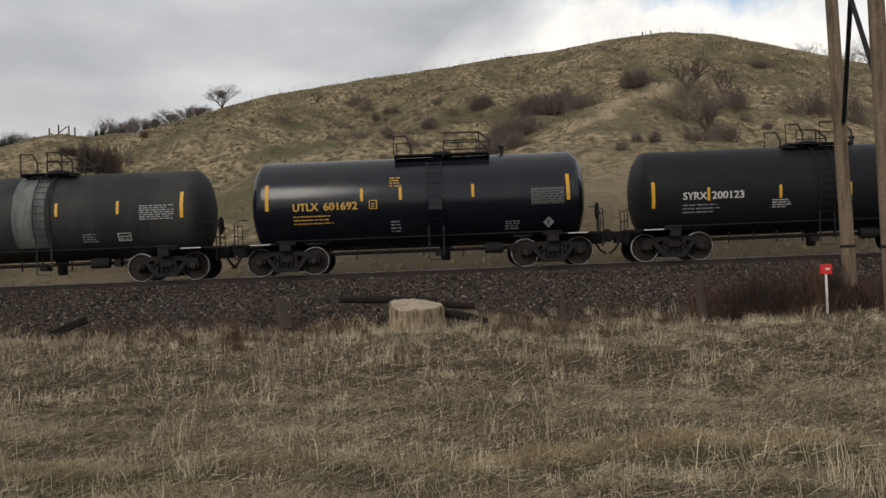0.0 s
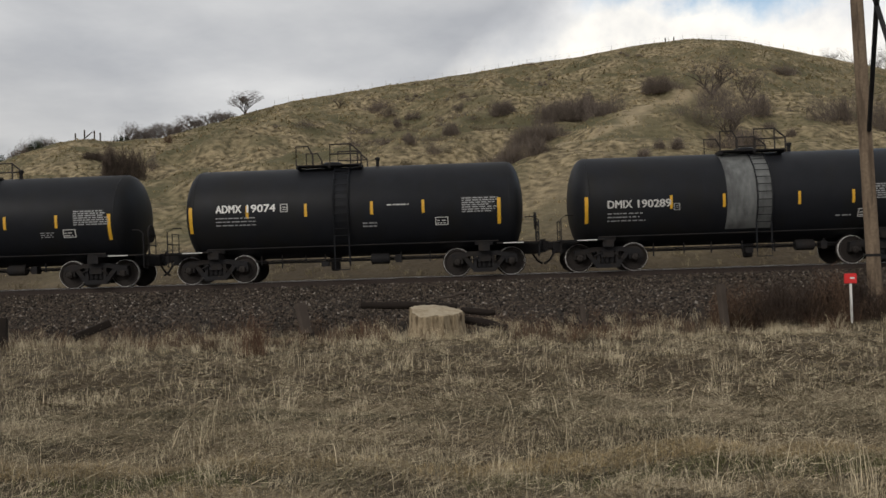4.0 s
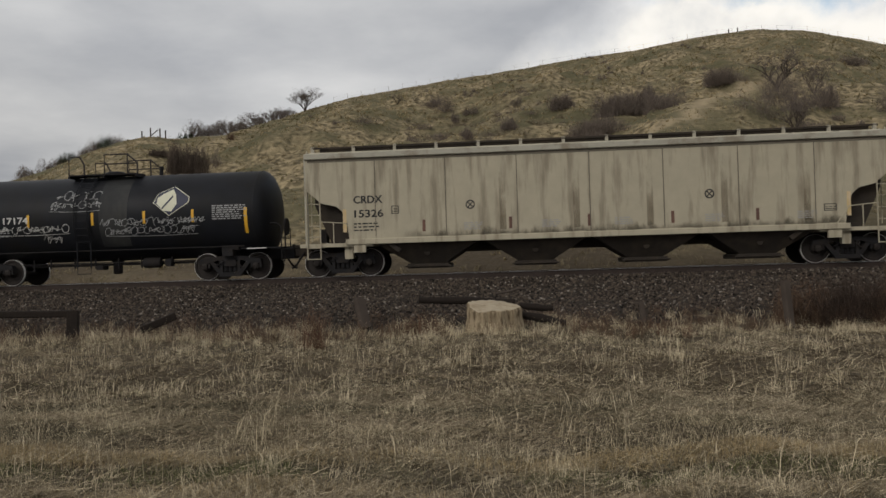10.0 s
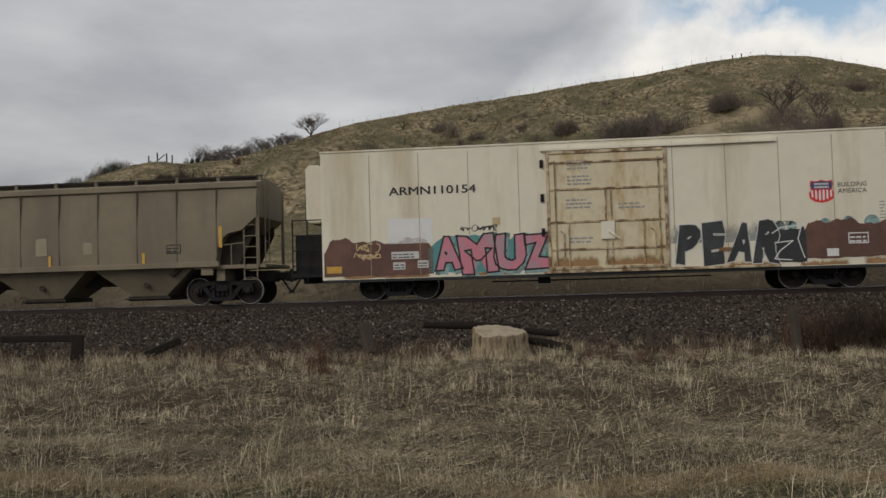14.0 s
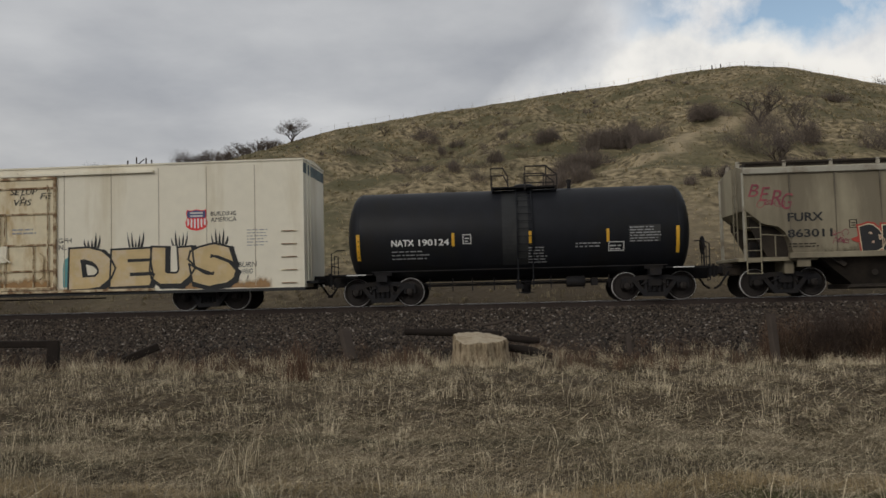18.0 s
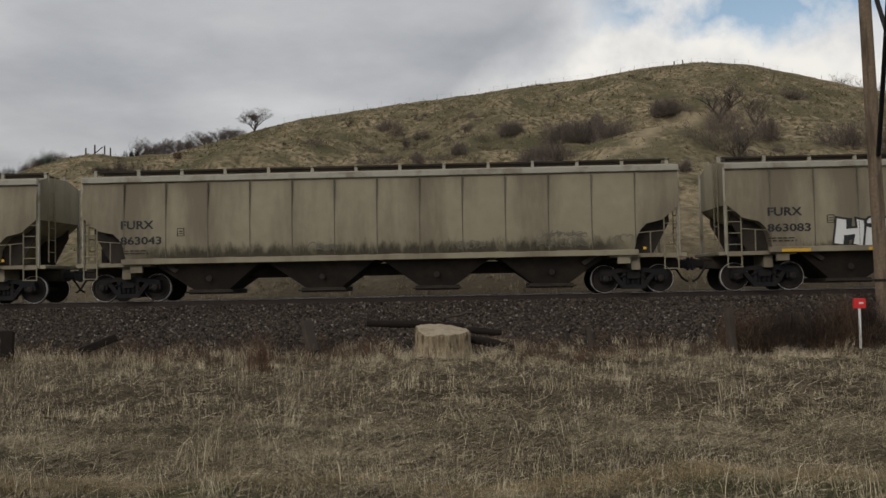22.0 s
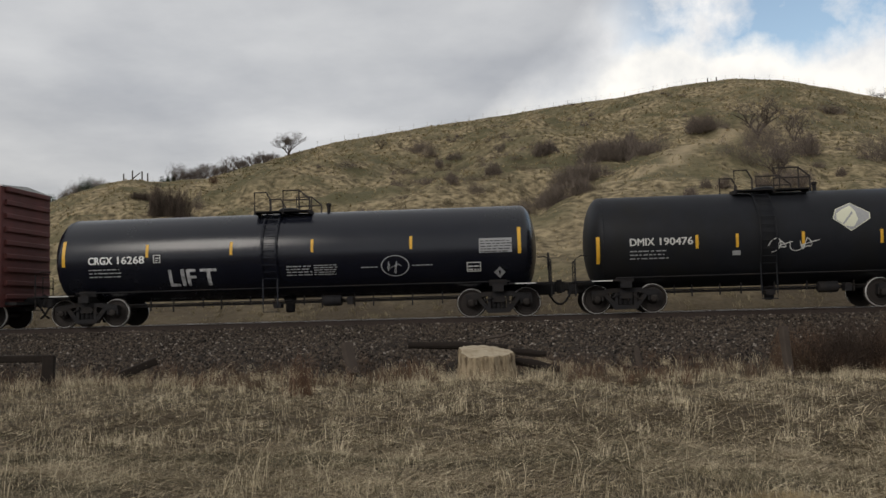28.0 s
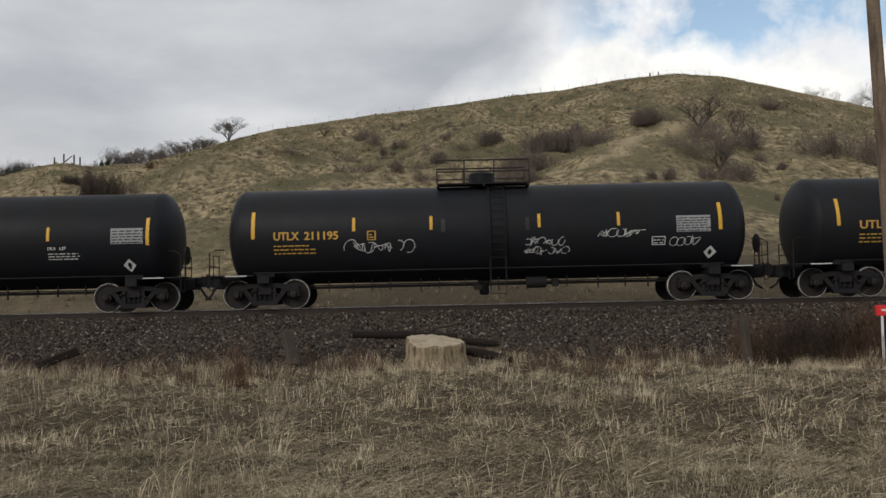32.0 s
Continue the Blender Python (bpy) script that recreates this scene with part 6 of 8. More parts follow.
    stencil(car, side, 5.1, 1.95, M["dull_white"], 0.28)
    lines(car, side, 7.2, 7.8, 1.3, 1.85, 6, M["grey_white"], 27)
    lines(car, side, 8.7, 9.5, 1.75, 1.95, 2, M["grey_white"], 28)

    car, side = tank_car("long glossy black tank car with white lettering and a sprayed word", 270.42, (0.0, 17.7), (2.01, 15.68), (0.81, 16.97), "gloss", r=1.44, zc=2.22, stripes=(1.41, 4.24, 7.05, 9.72, 12.93, 16.39), stripe_z=(1.99, 2.23), deck=(7.7, 9.55), ladder=8.3,
                         marks="CRGX 16268", marks_x=(2.25, 4.15), marks_z=(2.04, 2.28), marks_mat="white")
    for letter, x, w in (("L", 4.92, 0.34), ("I", 5.33, 0.13), ("F", 5.52, 0.32), ("T", 5.98, 0.56)):
        letters(car, side, letter, x, x + w, 1.28, 1.80, M["chalk"], "graffiti_letter", 0.03)
    patch(car, side, "data_panel", 15.11, 16.15, 2.04, 2.50, M["grey_white"], "pale data panel")
    lines(car, side, 15.15, 16.3, 2.06, 2.48, 5, M["ink"], 29, proud=0.012, size=0.35)
    ring_tag(car, side, 12.4, 1.72, 0.46)
    boxed(car, side, 14.7, 1.46, 0.45, 0.3)
    stencil(car, side, 4.45, 2.04, M["dull_white"], 0.24)
    for x, z, n in ((8.85, 1.5, 4), (9.75, 1.5, 5)):
        lines(car, side, x, x + 0.85, z, z + 0.36, n, M["grey_white"], int(x))
    lines(car, side, 11.3, 11.9, 1.68, 1.76, 1, M["grey_white"], 30)
    lines(car, side, 12.95, 13.6, 1.70, 1.78, 1, M["grey_white"], 31)
    placard(car, side, 15.75, 1.42)

    car, side = tank_car("black tank car with a pale leaf emblem", 287.91, (0.2, 13.06), (2.22, 11.05), (1.04, 12.29), "black", r=1.515, zc=2.285, stripes=(1.36, 4.42, 5.65, 7.65, 10.0, 11.73), stripe_z=(1.57, 1.96), deck=(5.8, 8.15), ladder=6.6,
                         marks="DMIX 190476", marks_x=(2.35, 4.30), marks_z=(2.10, 2.32), panel=10.47)
    emblem(car, side, 8.58, 9.73, 2.35, 3.25, "grey_white")
    scrawl(car, side, 6.59, 8.02, 1.78, 2.22, M["dull_white"], 32, 4, 0.03)
    patch(car, side, "tag_plate", 5.5, 5.75, 1.72, 1.86, M["grey_white"])
    boxed(car, side, 10.3, 1.62, mat="grey_white")

    car, side = tank_car("long black tank car with a bright yellow plate", 301.05, (-0.08, 17.93), (1.95, 15.9), (0.7, 17.06), "black", r=1.515, zc=2.285, stripes=(1.40, 4.47, 7.55, 10.58, 13.43, 16.49), stripe_z=(2.05, 2.23), deck=(7.45, 9.75), ladder=8.1, rail_style=0,
                         marks="GATX 221662", marks_x=(2.39, 4.35), marks_z=(2.08, 2.34), marks_mat="white")
    patch(car, side, "yellow_plate", 9.60, 10.34, 1.08, 1.62, M["lemon"], "bright yellow plate")
    stencil(car, side, 4.55, 2.1, M["dull_white"], 0.26)
    letters(car, side, "FRA  AIP", 13.42, 13.98, 1.95, 2.05, M["white"], "lettering")
    lines(car, side, 13.42, 14.5, 1.66, 1.90, 3, M["dull_white"], 33)
    lines(car, side, 10.45, 11.3, 1.85, 1.91, 1, M["dull_white"], 34)
    patch(car, side, "data_panel", 15.36, 16.35, 2.1, 2.58, M["grey_white"], "pale data panel")
    lines(car, side, 15.4, 16.5, 2.12, 2.56, 5, M["ink"], 35, proud=0.012, size=0.4)
    placard(car, side, 15.87, 1.45, "white", 0.2)
    part("valve_cover", Shape().box(8.55, 9.1, -0.35, 0.35, 3.6, 4.15, 0.06), M["black"], car)

    car, side = tank_car("long matt black tank car with amber lettering and white scrawls", 318.83, (0.15, 18.15), (2.2, 16.1), (0.97, 17.32), "black", stripes=(1.95, 5.04, 7.41, 10.72, 13.15, 16.26), stripe_z=(2.15, 2.33), deck=(7.61, 10.51), ladder=9.45, rail_style=1, r=1.515, zc=2.285,
                         marks="UTLX  211195", marks_x=(2.58, 4.56), marks_z=(2.10, 2.34), marks_mat="amber")
    scrawl(car, side, 4.66, 7.26, 1.66, 2.05, M["dull_white"], 36, 7, 0.022)
    scrawl(car, side, 10.2, 11.65, 1.5, 2.05, M["dull_white"], 37, 4, 0.022)
    scrawl(car, side, 12.49, 13.93, 1.95, 2.25, M["dull_white"], 38, 5, 0.02)
    scrawl(car, side, 14.7, 15.65, 1.68, 1.98, M["dull_white"], 39, 5, 0.02)
    boxed(car, side, 14.16, 1.72, 0.42, 0.26)
    stencil(car, side, 5.45, 2.05, M["amber"], 0.26)
    patch(car, side, "data_panel", 14.92, 15.96, 2.1, 2.6, M["grey_white"], "pale data panel")
    lines(car, side, 14.95, 16.1, 2.12, 2.58, 6, M["ink"], 40, proud=0.012, size=0.4)
    placard(car, side, 15.97, 1.48, "white", 0.2)
    for x in (7.78, 10.36):
        patch(car, side, "dark_patch", x - 0.06, x + 0.06, 2.25, 2.65, M["dusty"])

    car, side = tank_car("black tank car with amber lettering behind the last coupler", 336.95, (0.03, 18.1), (2.08, 16.05), (0.78, 17.3), "black", r=1.515, zc=2.285, stripes=(1.75, 5.0, 7.4, 10.7, 13.2, 16.3), stripe_z=(2.18, 2.36), deck=(7.6, 10.5), ladder=9.4, rail_style=1,
                         marks="UTLX  211", marks_x=(2.39, 4.2), marks_z=(2.08, 2.32), marks_mat="amber")


def emblem(car, side, x0, x1, z0, z1, mat):
    """A cut-cornered diamond with a pale leaf on it."""
    w, h = x1 - x0, z1 - z0
    back = Shape().add(*onto(side, [(x0 + p * w, z0 + q * h) for p, q in ((0.0, 0.45), (0.45, 0.0), (0.98, 0.42), (1.0, 0.62), (0.55, 1.0), (0.12, 0.78))], [tuple(range(6))], 0.006))
    sign = part("emblem", back, M["leaf"], car, "dark diamond sign with a pale border and leaf")
    field = Shape().add(*onto(side, [(x0 + p * w, z0 + q * h) for p, q in ((0.022, 0.452), (0.452, 0.025), (0.96, 0.43), (0.975, 0.615), (0.545, 0.975), (0.133, 0.765))], [tuple(range(6))], 0.009))
    part("emblem_field", field, M[mat], sign)
    leaf = Shape().add(*onto(side, [(x0 + p * w, z0 + q * h) for p, q in ((0.10, 0.42), (0.30, 0.18), (0.52, 0.14), (0.66, 0.40), (0.62, 0.70), (0.52, 0.90), (0.28, 0.76), (0.12, 0.62))], [tuple(range(8))], 0.012))
    part("leaf", leaf, M["leaf"], sign)
    vein = Shape().add(*onto(side, [(x0 + p * w, z0 + q * h) for p, q in ((0.24, 0.26), (0.28, 0.24), (0.55, 0.62), (0.54, 0.70))], [(0, 1, 2, 3)], 0.018))
    part("leaf_vein", vein, M[mat], sign)


def ring_tag(car, side, x, z, r):
    s = Shape()
    n = 28
    for k in range(n):
        a, b = 2 * math.pi * k / n, 2 * math.pi * (k + 1) / n
        s.add([side(x + math.cos(t) * q, z + math.sin(t) * q * 0.72, 0.010) for t, q in ((a, r), (b, r), (b, r - 0.035), (a, r - 0.035))], [(0, 1, 2, 3)])
    part("graffiti", s, M["grey_white"], car, "thin white sprayed ring")
    scrawl(car, side, x - r * 0.6, x + r * 0.6, z - 0.22, z + 0.22, M["grey_white"], 41, 4, 0.022)


def yellow_marks(car, side, xs, z0, z1, mat="yellow"):
    for x in xs:
        patch(car, side, "reflective_stripe", x - 0.05, x + 0.05, z0, z1, M[mat], cuts=1)


def build_hoppers():
    car, side = hopper_car("cream covered hopper car, streaked with grime", 94.49, (0.37, 20.39), "cream", (2.30, 18.42), (1.22, 19.66), 4, 1.20, 3.93, 0.0, 8, 2.85)
    letters(car, side, "CRDX", 2.80, 3.76, 2.38, 2.62, M["ink"], "reporting_mark", 0.04)
    letters(car, side, "15326", 2.82, 3.78, 1.92, 2.16, M["ink"], "reporting_mark", 0.04)
    lines(car, side, 2.8, 3.7, 1.48, 1.80, 3, M["ink"], 50)
    stencil(car, side, 4.05, 2.0, M["ink"], 0.24)
    for x, z in ((6.62, 2.22), (14.15, 2.28)):
        ring = Shape()
        for k in range(20):
            a, b = 2 * math.pi * k / 20, 2 * math.pi * (k + 1) / 20
            ring.add([side(x + math.cos(t) * q, z + math.sin(t) * q) for t, q in ((a, 0.15), (b, 0.15), (b, 0.11), (a, 0.11))], [(0, 1, 2, 3)])
        ring.add([side(x - 0.1, z - 0.08), side(x - 0.07, z - 0.1), side(x + 0.1, z + 0.08), side(x + 0.07, z + 0.1)], [(0, 1, 2, 3)])
        ring.add([side(x - 0.1, z + 0.08), side(x + 0.07, z - 0.1), side(x + 0.1, z - 0.08), side(x - 0.07, z + 0.1)], [(0, 1, 2, 3)])
        part("round_mark", ring, M["ink"], car, "black ring with a cross")
    for x in (2.5, 18.35):
        patch(car, side, "reflective_stripe", x - 0.06, x + 0.06, 1.45, 2.2, M["spray_gold"], cuts=1)
    for x in (5.1, 7.9, 10.4, 13.0, 15.6):
        patch(car, side, "reflective_stripe", x - 0.05, x + 0.05, 1.4, 1.78, M["brown"], cuts=1)
    ragged(car, side, 4.2, 19.0, 1.22, 1.95, M["speck"], 310, "stain", "dark grime above the sill", 30, 0.003)
    for k, x in enumerate((7.55, 9.9, 12.2, 14.5, 17.0)):
        ragged(car, side, x, x + 0.22, 1.3, 3.6, M["run"], 320 + k, "stain", "thin rusty streak down the side", 3, 0.0035)
    # dark brown strip along the side, just below the eave rail
    part("eave_strip", Shape().box(1.3, 19.6, -1.5035, -1.5, 3.76, 3.85), M["seam"], car)
    for x in (6.4, 8.9, 11.2, 14.0, 16.8):
        lines(car, side, x, x + 0.6, 1.42, 1.68, 4, M["grey_white"], int(x) + 51)
    boxed(car, side, 17.6, 1.62, 0.38, 0.22, "ink")

    car, side = hopper_car("dirty tan covered hopper car with four deep bays", 114.25, (0.63, 21.3), "tan", (2.62, 19.20), (1.35, 20.6), 4, 1.42, 3.94, 0.07, 14, 2.9, "tan", "tan")
    letters(car, side, "TILX", 2.66, 3.50, 2.36, 2.58, M["ink"], "reporting_mark")
    letters(car, side, "65619", 2.66, 3.60, 1.92, 2.14, M["ink"], "reporting_mark")
    yellow_marks(car, side, (2.45, 5.0, 8.2, 10.9, 13.4, 16.7), 1.42, 1.80, "amber")
    patch(car, side, "reflective_stripe", 19.3, 19.42, 1.9, 2.6, M["amber"], cuts=1)
    boxed(car, side, 17.5, 1.75, 0.5, 0.3, "ink")
    stencil(car, side, 4.4, 2.2, M["near_black"], 0.22)
    ragged(car, side, 12.9, 13.3, 1.8, 2.5, M["hopper_grey"], 52, label="faded pale smear", teeth=6)
    ragged(car, side, 14.6, 14.9, 1.8, 2.3, M["hopper_grey"], 53, label="faded pale smear", teeth=5)
    patch(car, side, "welded_patch", 10.3, 11.6, 1.9, 2.25, M["tan"], proud=0.02)

    for left, reach, number, trucks in ((191.13, (0.18, 20.93), "863011", (2.21, 18.83)), (211.93, (0.13, 20.90), "863043", (2.23, 18.81)), (232.72, (0.11, 20.88), "863083", (2.22, 18.79))):
        words = {"863011": "weathered grey covered hopper car with a sprayed red-edged word", "863043": "weathered grey covered hopper car with faint pencil tags", "863083": "weathered grey covered hopper car with large white sprayed words"}[number]
        car, side = hopper_car(words, left, reach, "hopper_grey", trucks, (0.92, 20.2), 4, 1.36, 3.95, 0.07, 14, 2.75)
        letters(car, side, "FURX", 2.20, 3.28, 2.36, 2.62, M["ink"], "reporting_mark", 0.04)
        letters(car, side, number, 2.18, 3.54, 1.86, 2.10, M["ink"], "reporting_mark", 0.04)
        lines(car, side, 2.2, 3.3, 1.55, 1.72, 2, M["near_black"], 54)
        stencil(car, side, 4.05, 2.1, M["near_black"], 0.24)
        yellow_marks(car, side, (19.1,), 1.38, 1.46)
        ragged(car, side, 2.3, 18.9, 1.37, 2.25 if number == "863043" else 2.05, M["grime" if number == "863043" else "light_grime"], 300 + int(left), "stain", "grimy stains above the sill", 30, 0.003)
        if number == "863011":
            sprayed(car, side, "BERGBERG", 4.42, 9.15, 1.33, 2.14, M["spray_red"], M["spray_red"], 1, 0.12, 0.13, proud=0.005)
            sprayed(car, side, "BERGBERG", 4.42, 9.15, 1.32, 2.13, M["ink"], M["spray_cream"], 1, 0.12, 0.035)
            for x, d in ((4.36, -1), (9.2, 1)):
                part("graffiti", Shape().add([side(x, 1.86, 0.007), side(x + d * 0.28, 1.76, 0.007), side(x + d * 0.22, 1.70, 0.007), side(x, 1.62, 0.007)], [(0, 1, 2, 3)]), M["spray_red"], car, "red sprayed point at the word's end")
            sprayed(car, side, "BEER", 10.15, 12.2, 1.58, 2.24, None, M["marker"], 56, 0.10, 0.028)
            sprayed(car, side, "DESER", 12.45, 15.25, 1.58, 2.38, None, M["marker"], 57, 0.09, 0.028)
            scrawl(car, side, 9.6, 10.1, 1.55, 2.2, M["faint"], 65, 3, 0.016)
            for k, word in enumerate(("OUR", "INS")):
                letters(car, side, word, 15.5, 16.05, 2.18 - 0.26 * k, 2.36 - 0.26 * k, M["marker"], "graffiti", -0.01)
            scrawl(car, side, 15.5, 16.6, 1.62, 1.80, M["faint"], 66, 5, 0.02)
            for k, letter in enumerate("BERG"):
                letters(car, side, letter, 1.02 + 0.34 * k, 1.36 + 0.34 * k, 3.16 - 0.14 * k, 3.56 - 0.10 * k, M["spray_wine"], "graffiti", -0.012, 0.3)
            scrawl(car, side, 1.2, 2.15, 2.78, 3.1, M["spray_wine"], 58, 3, 0.018)
            scrawl(car, side, 3.6, 4.08, 1.6, 2.1, M["spray_wine"], 59, 2, 0.02)
            scrawl(car, side, 17.65, 18.65, 1.78, 2.2, M["spray_wine"], 60, 4, 0.026)
        if number == "863043":
            scrawl(car, side, 15.6, 17.5, 1.5, 2.1, M["faint"], 61, 5, 0.025)
            scrawl(car, side, 8.2, 9.4, 1.5, 1.8, M["faint"], 62, 5, 0.03)
            scrawl(car, side, 13.1, 14.1, 1.5, 1.75, M["faint"], 63, 4, 0.03)
            scrawl(car, side, 18.1, 18.8, 1.65, 1.9, M["faint"], 64, 3, 0.02)
        if number == "863083":
            for k, (word, a, b, lo, hi) in enumerate((("HiLO", 4.28, 7.42, 1.33, 2.20), ("·", 7.60, 7.94, 1.58, 1.92), ("NEARO", 8.18, 12.48, 1.33, 2.14), ("·", 12.52, 12.80, 1.45, 1.73), ("ZENKO", 12.92, 16.55, 1.33, 2.14))):
                sprayed(car, side, word, a, b, lo, hi, M["white"], M["ink"], 2 + k, 0.09, 0.07, shade=M["ink"])
            patch(car, Side(-1.618), "reflective_stripe", 2.6, 3.5, 1.21, 1.31, M["yellow"], cuts=1)
            for x in (5.3, 7.9, 10.3, 15.2, 17.8):
                patch(car, Side(-1.618), "reflective_stripe", x, x + 0.55, 1.21, 1.31, M["yellow"], cuts=1)
            ragged(car, side, 16.6, 18.2, 1.45, 2.2, M["teal_wash"], 65, label="faded blue-green spray", teeth=8)
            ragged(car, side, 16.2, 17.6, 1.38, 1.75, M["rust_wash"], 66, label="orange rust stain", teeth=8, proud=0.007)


def build_house_cars():
    car, side = reefer_car("white refrigerator car with pink and teal graffiti along its sill", 135.57, (-0.02, 21.43), (3.86, 17.42), (1.46, 20.87), "ARMN 110154", (3.71, 6.56), 70)
    patch(car, side, "blank_panel", 3.66, 5.12, 1.82, 2.63, M["white"], "white painted-over panel", cuts=1)
    ragged(car, side, 1.52, 5.12, 0.76, 2.1, M["brown"], 71, label="brown painted-over patch", teeth=18)
    scrawl(car, side, 2.6, 3.4, 1.3, 1.9, M["spray_gold"], 72, 2, 0.035)
    ragged(car, side, 4.95, 9.05, 0.80, 2.12, M["spray_teal"], 73, label="teal sprayed cloud", teeth=18)
    sprayed(car, side, "AMUZ", 5.12, 8.92, 0.86, 2.0, M["spray_pink"], M["ink"], 8, 0.08, 0.06, shade=M["spray_aqua"])
    scrawl(car, side, 5.9, 7.4, 2.12, 2.34, M["ink"], 74, 5, 0.025)
    for x, z, w in ((3.75, 1.32, 0.9), (3.8, 0.98, 0.4), (4.6, 1.02, 0.35)):
        patch(car, side, "stencil_plate", x, x + w, z, z + 0.24, M["dull_white"], proud=0.014, cuts=1)
        lines(car, side, x + 0.04, x + w, z + 0.04, z + 0.22, 2, M["ink"], int(x * 9), proud=0.018)
    patch(car, side, "stencil_plate", 1.6, 2.1, 0.92, 1.14, M["amber"], proud=0.014, cuts=1)
    ragged(car, side, 12.55, 15.9, 1.5, 2.5, M["grey_wash"], 75, label="grey overspray", teeth=12, proud=0.004)
    sprayed(car, side, "PEAR", 12.72, 15.95, 0.86, 2.14, M["charcoal"], M["dull_white"], 9, 0.09, 0.028, lean=0.22)
    ragged(car, side, 15.72, 16.75, 0.82, 2.05, M["charcoal"], 19, label="dark sprayed shape", teeth=8, proud=0.016)
    for k, path in enumerate((((15.72, 1.74), (16.0, 1.92), (16.62, 1.98), (16.5, 1.55), (16.68, 0.95)), ((15.85, 1.45), (16.35, 1.5), (15.95, 1.2), (15.78, 0.95), (16.3, 0.9)))):
        line = Shape()
        for (ax, az), (bx, bz) in zip(path, path[1:]):
            n = math.hypot(bx - ax, bz - az) / 0.016
            tx, tz = (bx - ax) / n, (bz - az) / n
            line.add([side(x, z, 0.022) for x, z in ((ax - tz, az + tx), (bx - tz, bz + tx), (bx + tz, bz - tx), (ax + tz, az - tx))], [(0, 1, 2, 3)])
        part("graffiti", line, M["white"], car, "white sprayed outline")
    scrawl(car, side, 15.75, 16.45, 1.98, 2.12, M["ink"], 77, 5, 0.022)
    lobes(car, side, 15.7, 16.5, 1.98, 0.17, M["spray_aqua"], 78, 2, "pale blue sprayed puffs")
    lobes(car, side, 17.1, 19.1, 2.02, 0.20, M["spray_aqua"], 79, 3, "pale blue sprayed puffs")
    patch(car, side, "reflective_stripe", 14.1, 14.5, 1.24, 1.36, M["rust"], proud=0.03, cuts=1)
    ragged(car, side, 16.65, 19.95, 0.90, 2.2, M["brown"], 76, label="brown painted-over patch", teeth=14, proud=0.014)
    boxed(car, Side(-1.536), 18.0, 1.35, 0.6, 0.34, "white")
    patch(car, side, "stencil_plate", 17.35, 17.7, 0.98, 1.22, M["white"], proud=0.02, cuts=1)
    patch(car, side, "stencil_plate", 19.1, 19.7, 1.06, 1.24, M["amber"], proud=0.02, cuts=1)
    letters(car, side, "VIPER", 19.95, 20.82, 1.70, 2.0, M["ink"], "graffiti", 0.0, 0.3, 0.03)

    car, side = reefer_car("white refrigerator car with gold and wine-red graffiti", 156.84, (0.16, 21.65), (3.96, 17.75), (1.62, 21.13), "ARMN 110503", (3.98, 6.89), 80)
    lobes(car, side, 2.15, 7.15, 1.74, 0.22, M["spray_wine"], 81, 9, "wine-red sprayed cloud", 0.80)
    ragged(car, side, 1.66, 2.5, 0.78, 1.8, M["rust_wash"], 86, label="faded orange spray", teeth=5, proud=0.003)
    scrawl(car, side, 1.7, 2.3, 1.1, 1.75, M["spray_slate"], 96, 3, 0.03)
    sprayed(car, side, "SLUMP", 2.3, 7.05, 0.80, 1.92, M["old_gold"], M["ink"], 10, 0.13, 0.04)
    patch(car, side, "reflective_stripe", 4.6, 5.05, 1.24, 1.34, M["amber"], proud=0.03, cuts=1)
    patch(car, side, "dark_vent", 7.2, 7.72, 1.32, 1.64, M["ink"], proud=0.02, cuts=1)
    scrawl(car, side, 7.9, 8.8, 1.0, 1.85, M["ink"], 82, 4, 0.018)
    scrawl(car, side, 1.8, 2.5, 2.7, 3.2, M["spray_red"], 83, 4, 0.018)
    for word, x, z, w in (("SETUP", 11.15, 4.02, 0.95), ("G", 11.5, 3.84, 0.18), ("VHS", 11.3, 3.66, 0.6), ("FE", 12.2, 3.86, 0.4)):
        letters(car, Side(-1.59), word, x, x + w, z, z + 0.20, M["ink"], "graffiti", -0.008, 0.25)
    sprayed(car, side, "DEUS", 13.2, 18.75, 0.82, 2.12, M["spray_gold"], M["ink"], 11, 0.09, 0.07, shade=M["ink"])
    ragged(car, side, 12.95, 13.7, 0.86, 1.9, M["spray_teal"], 97, label="teal sprayed edge", teeth=5, proud=0.005)
    for k, x in enumerate((13.96, 15.46, 16.95, 18.31)):
        flare(car, side, x, 2.16, M["ink"], 85 + k)
    for k, word in enumerate(("BURN", "WHO", "?")):
        letters(car, side, word, 18.92 + 0.14 * k, 19.55 - 0.14 * k, 1.40 - 0.22 * k, 1.57 - 0.22 * k, M["ink"], "graffiti", 0.0, 0.15)
    letters(car, side, "GPH", 12.8, 13.25, 2.36, 2.52, M["ink"], "graffiti")
    letters(car, side, "NL", 12.82, 13.08, 2.14, 2.30, M["ink"], "graffiti")

    # the red boxcar
    car = rail_car("box_car", "oxide red boxcar with cream and aqua graffiti along its sill", 253.24, (0.36, 17.15), (2.70, 14.92), "freight cars of the train")
    x0, x1, z0, z1, half = 1.34, 16.5, 0.74, 4.76, 1.50
    box_body(car, x0, x1, z0, z1, half, "oxide", "roof_grey")
    side = Side(-half)
    for k in range(15):
        x = x0 + 0.04 + (x1 - x0 - 0.08) * k / 14
        if not 7.2 < x < 11.0:
            part("side_post", Shape().box(x - 0.045, x + 0.045, -half - 0.07, -half, z0 + 0.3, z1 - 0.1, 0.015), M["oxide"], car)
